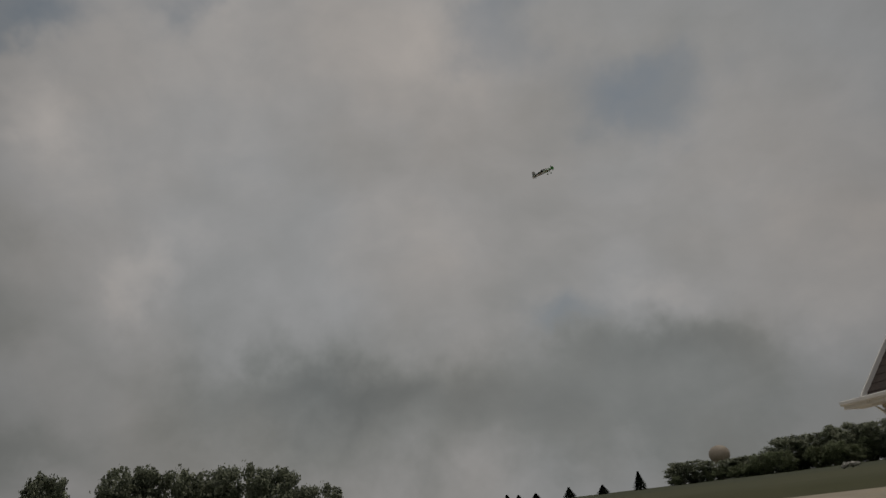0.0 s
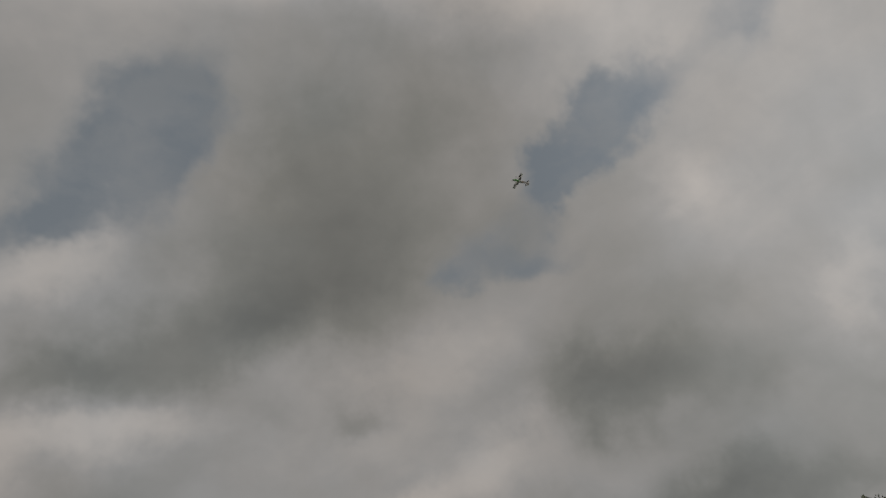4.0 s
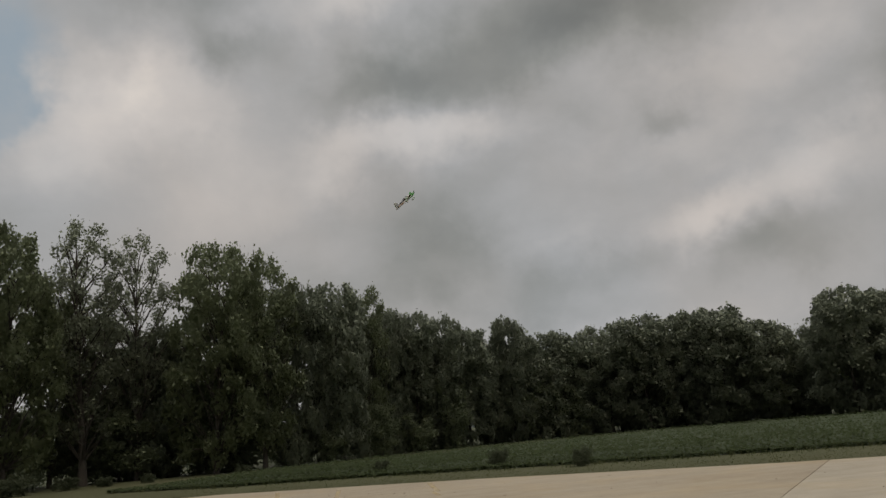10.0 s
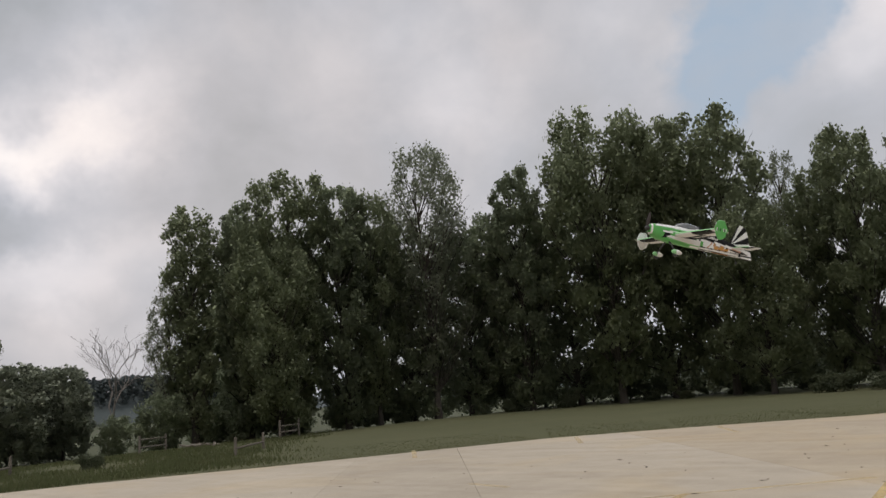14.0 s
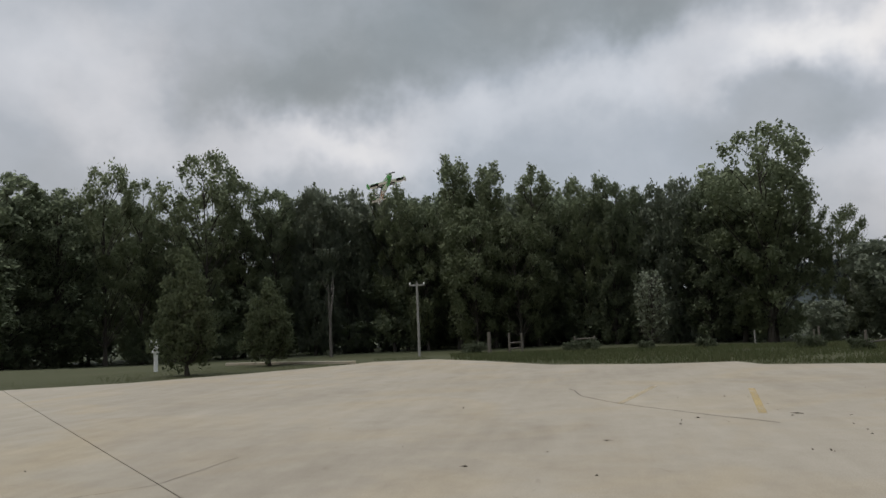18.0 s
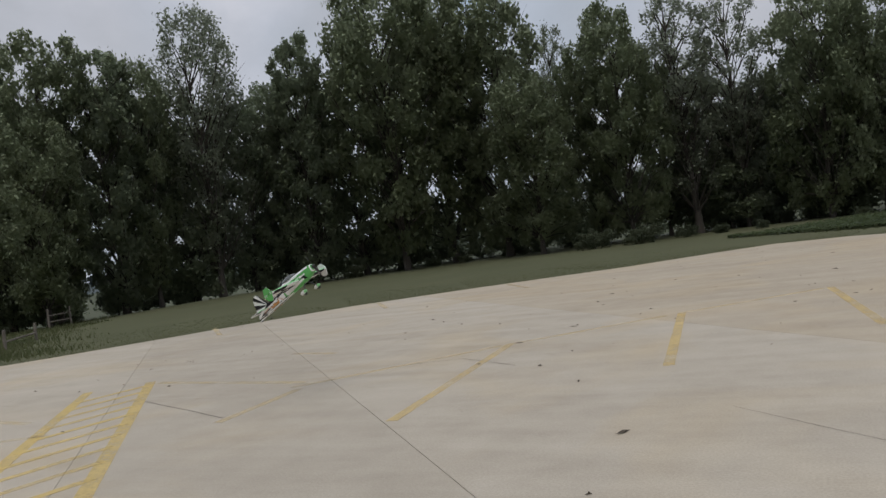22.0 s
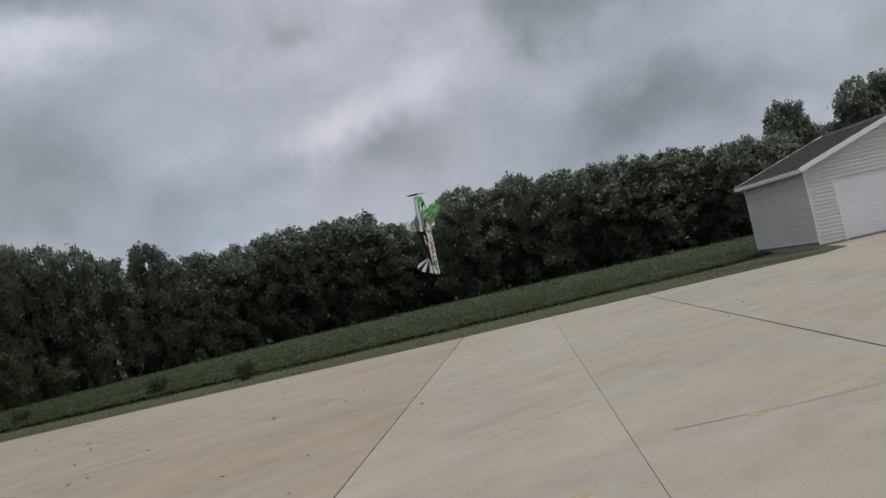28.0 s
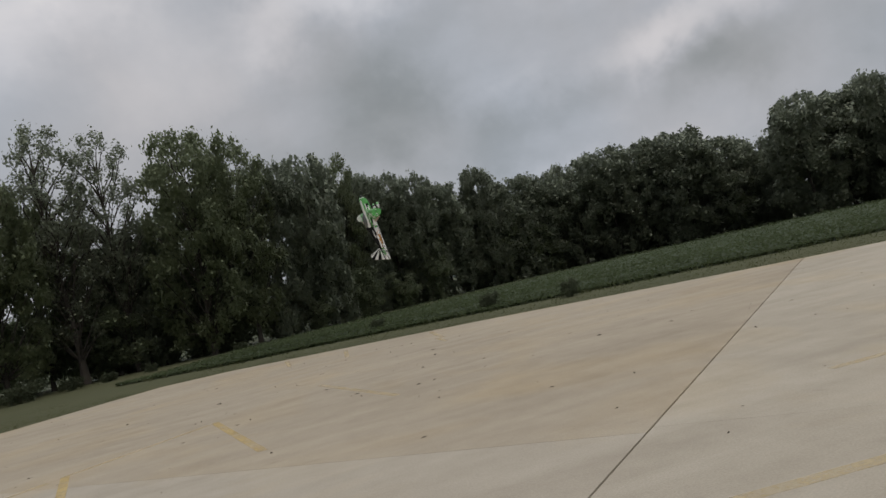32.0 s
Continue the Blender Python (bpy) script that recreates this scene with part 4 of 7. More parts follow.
NORTH = [
    (-3.4, 53, 7.8, 5.0, "far_a"), (0.7, 50, 13.9, 6.6, "open_a"), (3.9, 51, 13.0, 5.4, "open_b"), (1.6, 53, 10.4, 6.5, "dark_a"), (6.1, 53, 10.7, 4.6, "far_b"), (9.1, 55, 10.5, 5.8, "far_b"), (11.1, 57, 10.3, 3.6, "open_b"), (12.6, 59, 8.6, 4.6, "far_a"),
    (14.6, 60, 8.1, 5.0, "far_b"), (16.4, 61, 7.8, 4.8, "far_a"), (18.2, 62, 6.8, 5.0, "far_c"), (19.8, 64, 6.4, 4.6, "far_b"), (21.3, 64, 7.2, 3.8, "far_c"), (23.6, 66, 6.0, 6.0, "far_a"), (25.6, 67, 5.4, 5.5, "far_b")]
NORTH_EAST = [
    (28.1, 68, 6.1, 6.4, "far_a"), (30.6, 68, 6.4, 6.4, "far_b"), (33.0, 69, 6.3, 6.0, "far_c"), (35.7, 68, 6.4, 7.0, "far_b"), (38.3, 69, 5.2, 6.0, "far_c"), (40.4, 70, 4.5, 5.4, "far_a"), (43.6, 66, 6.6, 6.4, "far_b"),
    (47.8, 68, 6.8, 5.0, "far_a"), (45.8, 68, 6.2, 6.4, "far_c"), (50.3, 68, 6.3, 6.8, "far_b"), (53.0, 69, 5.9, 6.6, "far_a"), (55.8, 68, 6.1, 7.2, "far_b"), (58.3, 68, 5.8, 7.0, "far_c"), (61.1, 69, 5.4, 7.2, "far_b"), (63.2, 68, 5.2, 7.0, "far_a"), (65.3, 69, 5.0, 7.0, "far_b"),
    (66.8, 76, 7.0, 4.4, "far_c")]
WEST = [
    (-131.5, 56, 7.5, 8.0, "dark_a"), (-128.9, 58, 10.6, 7.0, "dark_b"), (-126.0, 60, 9.5, 7.0, "dark_a"), (-122.7, 60, 11.2, 5.6, "lacy_a"), (-120.4, 61, 10.5, 4.8, "lacy_b"), (-116.2, 60, 12.4, 7.0, "lacy_a"), (-118.6, 63, 7.6, 6.0, "dark_a"), (-115.0, 63, 8.0, 6.0, "dark_b"), (-113.6, 62, 10.4, 5.4, "lacy_b"), (-111.3, 61, 9.8, 4.8, "dark_b"), (-108.7, 61, 9.7, 4.6, "far_c"),
    (-106.3, 62, 9.5, 5.6, "far_b"), (-103.0, 61, 9.8, 4.6, "open_b"), (-104.6, 63, 8.9, 6.0, "far_a"), (-100.8, 62, 9.0, 6.0, "dark_a"), (-98.3, 60, 11.9, 4.0, "narrow"), (-95.6, 60, 11.3, 3.8, "narrow"), (-92.5, 60, 10.8, 3.9, "narrow"), (-97.0, 63, 8.6, 6.6, "dark_b"), (-93.6, 63, 8.8, 6.0, "far_b"), (-97.0, 58.5, 8.2, 6.0, "open_a"), (-93.8, 58.5, 7.6, 5.6, "open_a"), (-90.8, 64, 8.6, 6.6, "dark_a"), (-100.6, 60, 8.4, 4.6, "open_b"),
    (-89.0, 60, 9.9, 4.4, "open_b"), (-87.0, 59, 9.6, 3.9, "dark_b"), (-88.2, 62, 8.6, 6.0, "dark_a"), (-85.4, 59, 8.8, 3.8, "dark_a"), (-82.8, 58, 9.1, 5.0, "far_b"), (-80.6, 57, 8.6, 4.6, "dark_b"), (-76.7, 55, 12.3, 8.0, "lacy_a"), (-76.4, 56, 9.2, 6.4, "open_a"), (-78.4, 57, 7.6, 5.6, "dark_a"), (-72.2, 55, 6.4, 3.2, "open_b")]
EAST = [
    (68.6, 80, 4.9, 7.0, "far_a"), (71.5, 78, 7.1, 7.0, "far_b"), (74.0, 78, 7.0, 7.0, "far_a"), (76.4, 79, 6.5, 6.5, "far_b"), (78.6, 78, 6.9, 7.0, "far_a"), (81.2, 79, 6.5, 6.5, "far_c"), (83.9, 80, 5.2, 6.0, "far_a"),
    (109.3, 118, 4.1, 7.0, "far_a"), (112.3, 119, 3.9, 6.0, "far_c"), (113.6, 119, 3.9, 7.0, "far_a"), (115.8, 118, 4.8, 7.0, "far_b"), (117.5, 119, 4.8, 6.5, "far_a"), (119.2, 118, 5.1, 7.0, "far_b"), (121.2, 118, 5.0, 7.0, "far_a"), (123.5, 118, 5.2, 7.0, "far_b")]


def build_woods():
    build_protos()
    for rows, group in ((NORTH_WEST, "trees north-west of the lot"), (NORTH, "trees beyond the field"), (NORTH_EAST, "trees beyond the field"), (WEST, "trees west of the lot"), (EAST, "trees on the hill")):
        stand(rows, group)
    rng = random.Random(41)
    # a second rank, lower and further back, that closes the woods
    for rows, back in ((NORTH_WEST, 9), (WEST, 9), (NORTH, 8), (NORTH_EAST, 8)):
        for az, d, el, wide, kind in rows:
            dd, aa = d + back + rng.uniform(-2, 2), az + rng.uniform(-2.5, 2.5)
            if kind.startswith("airy") and rng.random() < 0.5 or -74 < aa < -59 or -12 < aa < 5 or (rows is NORTH_WEST and -52 < aa < -13) or (rows is NORTH_WEST and rng.random() < 0.65) or (rows is WEST and aa < -108 and rng.random() < 0.5):
                continue
            tall = (1.6 + dd * math.tan(radians(el)) - polar(aa, dd).z) * (rng.uniform(0.55, 0.8) if rows is NORTH_WEST else rng.uniform(0.74, 0.9))
            plant(rng.choice(("back_a", "back_a", "back_b")), aa, dd, tall, wide * 1.15, rng.uniform(0, 360), "second rank of the woods")
    # young trees under and between the tall ones
    for lo, hi, near, deep, step, low, high in ((-58, -47, 52.0, 5.0, 2.0, 2.2, 5.0), (-47, -15, 58.5, 4.0, 1.6, 2.4, 5.4), (-15, -5, 52.5, 5.0, 1.8, 2.2, 5.0), (-5, 8, 52.0, 4.0, 1.6, 2.2, 6.0), (8, 25, 51.0, 4.0, 1.8, 2.6, 6.0), (25, 67, 67.5, 4.0, 1.8, 2.6, 5.5), (-131, -75, 60.0, 4.0, 1.8, 2.6, 7.0), (67, 84, 76.0, 4.0, 1.6, 4.0, 6.5), (108.5, 114, 114.0, 4.0, 0.6, 1.2, 1.9), (114, 125, 112.0, 6.0, 0.7, 2.0, 3.6)):
        az = lo
        while az < hi:
            d = near + rng.uniform(0, deep) + (max(0.0, az - 8) * 0.8 if 8 <= az < 25 else 0)
            tall = low + (high - low) * rng.random() ** 1.6
            plant("sapling_b" if az < -5 else "sapling_a", az, d, tall, tall * rng.uniform(0.55, 0.95) + 1.4, rng.uniform(0, 360), "young trees in the woods")
            az += step * rng.uniform(1.0, 2.2)
    # a few low shrubs at the edge
    for lo, hi, near, step in ((-56, -47, 46.6, 4.2), (-47, -15, 54.0, 4.2), (-15, 6, 46.6, 4.2)):
        az = lo
        while az < hi:
            tall = rng.uniform(0.5, 1.2)
            plant(rng.choice(("shrub_a", "shrub_b")), az, near + rng.uniform(-0.6, 2.0), tall, tall * rng.uniform(1.3, 2.2), rng.uniform(0, 360), "undergrowth")
            az += step * rng.uniform(0.3, 1.7)
    for az, d, tall, wide in ((-69.9, 52, 5.9, 5.2), (-67.0, 54, 5.8, 4.2), (-68.3, 58, 6.0, 4.6), (-63.9, 53, 2.6, 2.4), (-73.4, 40, 2.0, 2.2), (-61.0, 49, 3.4, 3.6)):
        plant("far_c" if az < -65 else "sapling_a", az, d, tall, wide, az * 3, "low trees by the fence", "low green tree behind the old fence")
    plant("spindly", -84.5, 47, 4.6, 2.3, 20, "young trees in the woods", "spindly pale-leaved young tree before the woods")
    plant("shrub_a", -71.4, 56, 2.6, 2.9, 50, "undergrowth", "rounded pale grey-green bush beyond the fence")
    for az, d, tall in ((26.3, 27.6, 0.7), (20.4, 30.8, 0.75), (12.1, 33, 0.6), (-97.3, 43, 0.8), (-90.2, 38, 0.6), (-88.9, 38.5, 0.65), (-74.5, 33, 0.6), (-81, 36, 0.55), (-71.5, 31, 0.5), (-65.0, 31, 0.6), (-85.0, 36, 0.5)):
        plant("shrub_b", az, d, tall, tall * (1.15 if az > 0 else 1.9), az * 5, "weedy bushes", "weedy green bush in the rough grass")
    for az, d, top, wide in ((-117.6, 29.6, 5.75, 2.5), (-112.0, 33.6, 3.5, 2.25)):
        plant("pear", az, d, 1.6 + d * math.tan(radians(top)) - polar(az, d).z, wide, az, "young trees on the lawn")
    for az, el in ((96.9, 3.3), (97.7, 3.2), (98.9, 3.2), (101.2, 3.35), (103.5, 3.25), (106.0, 3.85)):
        d = 104
        plant("spruce", az, d, 1.6 + d * math.tan(radians(el)) - polar(az, d).z, 2.4, az * 9, "spruces on the hill")
    rng = np.random.default_rng(5)
    fork = empty("bare_trunk", Matrix.Translation(polar(-107.6, 56.5, -0.05)), label="pale forked trunk of a dead tree before the dark woods", category="tree")
    bm = bmesh.new()
    tube(bm, [(0, 0, 0), (0.05, 0, 1.2), (0.0, 0, 2.2)], [0.13, 0.11, 0.10], 7)
    for side, top in ((-1, 5.9), (1, 5.2)):
        tube(bm, [(0, 0, 2.1), (side * 0.22, 0, 3.2), (side * 0.50, 0.1, 4.4), (side * 0.62, 0.1, top)], [0.085, 0.07, 0.05, 0.02], 6)
        for z in (3.4, 4.1, 4.7):
            out = Vector((side * (0.3 + 0.5 * rng.random()), rng.normal() * 0.3, 0.9))
            tube(bm, [(side * (0.12 + 0.11 * (z - 2.2)), 0, z), Vector((side * (0.12 + 0.11 * (z - 2.2)), 0, z)) + out], [0.03, 0.01], 5)
    part("trunk", bm, M_DEAD, fork)
    bare = make_bare_tree("dead_tree", 13.8, "leafless dead tree with bleached branches")
    bare.matrix_world = Matrix.Translation(polar(-64.2, 85, -0.05)) @ Matrix.Diagonal((1.75, 1.75, 0.95, 1))


def build_distance():
    """Low wooded ridges all round, far off: rising ground with a close cover of tree tops."""
    rng = np.random.default_rng(9)

    def crest(a):
        az = math.degrees(a) if a < math.pi else math.degrees(a) - 360
        return 9 + 4 * noise.noise((math.sin(a) * 3, math.cos(a) * 3, 0)) + 13 * ease((az + 84) / 7) * ease((-52 - az) / 7)

    spots, sizes = [], []
    for k in range(30000):
        a = rng.uniform(0, 2 * math.pi) if k < 14000 else radians(360 - rng.uniform(54, 84))
        r = rng.uniform(400, 440)
        clump = 2.2 * noise.noise((r * math.sin(a) * 0.09, r * math.cos(a) * 0.09, 1.0))
        x, y = r * math.sin(a), r * math.cos(a)
        spots.append((x, y, height(x, y) + (crest(a) + clump) * (0.35 + 0.65 * rng.random() ** 0.6)))
        sizes.append(rng.uniform(1.3, 2.6) * (1.5 if k < 14000 else 1.0))
    verts, faces = leaf_cloud(rng, np.array(spots), np.array(sizes))
    around = 180
    slope = []
    for r, share in ((392, -0.1), (405, 0.45), (425, 0.72), (470, 0.5)):
        for i in range(around):
            a = 2 * math.pi * i / around
            x, y = r * math.sin(a), r * math.cos(a)
            slope.append((x, y, height(x, y) + crest(a) * share))
    more = [(len(verts) + q * around + i, len(verts) + q * around + (i + 1) % around, len(verts) + (q + 1) * around + (i + 1) % around, len(verts) + (q + 1) * around + i) for q in range(3) for i in range(around)]
    # the ridges look hazy through their tinted colour alone
    tagged(raw("haze_tinted_woods", np.concatenate([verts, np.array(slope)]), np.concatenate([faces, np.array(more)]), M_HAZE), "wooded ridges in the far distance with haze painted into their colour", "woods", kind="stuff")


FIELD_EDGE = ((-6, 39), (2, 33.6), (8.7, 31.8), (15.7, 30.3), (22, 29.2), (30, 28.2), (38, 28.2), (46, 28.8), (52, 30), (61, 32), (66, 36), (76, 46))
FIELD_BACK = ((-6, 40), (2, 42), (8, 44.5), (16, 48.5), (24, 54), (30, 58), (40, 61), (60, 65), (76, 72))


def along(table, x):
    for (a, p), (b, q) in zip(table, table[1:]):
        if x <= b:
            return p + (q - p) * (x - a) / (b - a)
    return table[-1][1]


def build_low_plants():
    rng = np.random.default_rng(15)
    # the bean field: a closed leaf canopy at knee height
    cols, rows = 140, 34
    verts, faces = [], []
    for i in range(cols + 1):
        az = -6 + 82 * i / cols
        near, back = along(FIELD_EDGE, az), along(FIELD_BACK, az)
        for j in range(rows + 1):
            d = near + (back - near) * (j / rows) ** 1.4
            p = polar(az, d)
            z = p.z - 0.04 + (0.17 + 0.06 * noise.noise((p.x * 0.8, p.y * 0.8, 0)) + 0.03 * noise.noise((p.x * 2.5, p.y * 2.5, 5))) * ease((d - near) / 2.6) * ease((az + 6) / 11)
            verts.append((p.x, p.y, z))
    for i in range(cols):
        for j in range(rows):
            o = i * (rows + 1) + j
            faces.append((o, o + rows + 1, o + rows + 2, o + 1))
    field = tagged(raw("bean_field", verts, faces, M_SOIL), "knee-high green bean crop between lawn and woods", "field", kind="stuff")
    spots, sizes = [], []
    while len(spots) < 70000:
        az = rng.uniform(-6, 76)
        if rng.random() > 0.25 + 0.75 * ease((az + 5) / 11):
            continue
        near, back = along(FIELD_EDGE, az), along(FIELD_BACK, az)
        d = near + (back - near) * rng.random() ** 1.9
        p = polar(az, d)
        rim = ease((d - near) / 2.8) * ease((az + 6) / 11)
        spots.append((p.x, p.y, p.z + 0.01 + (0.20 + 0.06 * noise.noise((p.x * 0.8, p.y * 0.8, 0))) * rim + rng.uniform(-0.04, 0.07)))
        sizes.append(rng.uniform(0.07, 0.17))
    verts, faces = leaf_cloud(rng, np.array(spots), np.array(sizes), None, 1.0, 0.26)
    raw("crop_leaves", verts, faces, M_CROP, field)["kind"] = "stuff"

    def blades(name, spots, low, high, mat, label, category):
        count = len(spots)
        a = rng.uniform(0, 2 * math.pi, count)
        tall, wide = rng.uniform(low, high, count), rng.uniform(0.008, 0.02, count) * (1 + high)
        lean = rng.normal(size=(count, 2)) * tall[:, None] * 0.35
        base = np.array(spots)
        verts = np.empty((count, 3, 3))
        side = np.stack([np.cos(a) * wide, np.sin(a) * wide, np.zeros(count)], 1)
        verts[:, 0], verts[:, 1] = base - side, base + side
        verts[:, 2] = base + np.concatenate([lean, tall[:, None]], 1)
        return tagged(raw(name, verts.reshape(-1, 3), np.arange(count * 3).reshape(-1, 3), mat), label, category, kind="stuff")

    spots = []
    edge = LOT[1:-3]
    while len(spots) < 60000:
        i = rng.integers(0, len(edge) - 1)
        a, b = edge[i], edge[i + 1]
        if rng.random() > (b - a).length / 9:
            continue
        p = a.lerp(b, rng.random())
        out = Vector((-(b - a).y, (b - a).x, 0)).normalized()
        p = p + out * (rng.random() ** 2 * 7.0 + 0.01)
        if inside(p.x, p.y) or (p.x > 27 and p.y < 14.5):
            continue
        spots.append((p.x, p.y, height(p.x, p.y) - 0.05))
    blades("lawn_grass", spots, 0.008, 0.024, M_BLADE, "short mown green lawn along the concrete", "grass")
    spots = []
    while len(spots) < 60000:
        az, d = rng.uniform(-99, -48), rng.uniform(24, 50)
        p = polar(az, d)
        if inside(p.x, p.y) or inside(p.x + 0.8, p.y - 0.3) or noise.noise((p.x * 0.25, p.y * 0.25, 2)) < rng.uniform(-0.5, 0.2):
            continue
        over = p.y - (0.95 * (-p.x) - 2.6) + 2.0 * noise.noise((p.x * 0.3, p.y * 0.3, 8))
        if p.y > 13 and over > -rng.random() * 3.5:
            continue
        spots.append((p.x, p.y, p.z - 0.05))
    for k in range(1500):
        az = rng.uniform(-6, 64)
        p = polar(az, along(FIELD_EDGE, az) + rng.normal() * 0.5 - 0.2)
        spots.append((p.x, p.y, p.z - 0.05))
    blades("tall_weeds", spots, 0.05, 0.20, M_WEED, "rank uncut weeds and tall grass", "weeds")

# ---------------------------------------------------------------- buildings


def lapped(wall, mat, z0, z1, course, spans, y, proud=0.040, out=-1, m=None):
    """Boards of lapped siding on a wall in the x-z plane at y; spans(z) gives the stretches of wall at a height."""
    z = z0
    while z < z1 - 0.01:
        top = min(z + course, z1)
        for a, b in spans((z + top) / 2):
            if b - a < 0.02:
                continue
            # a dutch lap: flat face, shoulder, and a groove under the course above
            bm = bmesh.new()
            rows = [[bm.verts.new((x, y + out * deep, h)) for x in (a, b)] for deep, h in ((0.0, z), (proud, z), (proud, z + (top - z) * 0.62), (0.002, z + (top - z) * 0.68), (0.002, top))]
            for p, q in zip(rows, rows[1:]):
                bm.faces.new((p[0], p[1], q[1], q[0]))
            if m is not None:
                bmesh.ops.transform(bm, matrix=m, verts=bm.verts)
            part("siding_board", bm, mat, wall)
        z = top


def gaps_in(a, b, z, holes):
    """The stretch a..b at height z with the openings cut out of it."""
    cuts = sorted((h[0], h[1]) for h in holes if h[2] < z < h[3])
    done, at = [], a
    for c, d in cuts:
        if c > at:
            done.append((at, min(c, b)))
        at = max(at, d)
    if at < b:
        done.append((at, b))
    return done


def roof_slope(house, name, run, rise, depth, over, lift, mat, mirror, wide):
    """One slope of a gable roof: deck and rows of shingles, from the eave up to the ridge; the ridge runs along y."""
    x_of = (lambda v: wide - v) if mirror else (lambda v: v)
    bm = bmesh.new()
    for z in (-0.03, 0.006):
        quad = [bm.verts.new((x_of(h - over), y, lift + v + z)) for h, v, y in ((0, 0, -over), (0, 0, depth + over), (run, rise, depth + over), (run, rise, -over))]
        bm.faces.new(quad)
    bmesh.ops.recalc_face_normals(bm, faces=bm.faces)
    deck = part(name, bm, mat, house)
    rows = int(math.hypot(run, rise) / 0.16)
    for k in range(rows):
        bm = bmesh.new()
        spots = []
        for t, up in ((k / rows, 0.0), (k / rows, 0.026), ((k + 1) / rows, 0.010)):
            spots.append([bm.verts.new((x_of(t * run - over), y, lift + t * rise + up)) for y in (-over, depth + over)])
        for p, q in zip(spots, spots[1:]):
            bm.faces.new((p[0], p[1], q[1], q[0]))
        bmesh.ops.recalc_face_normals(bm, faces=bm.faces)
        part("shingle_course", bm, mat, deck)
    return deck


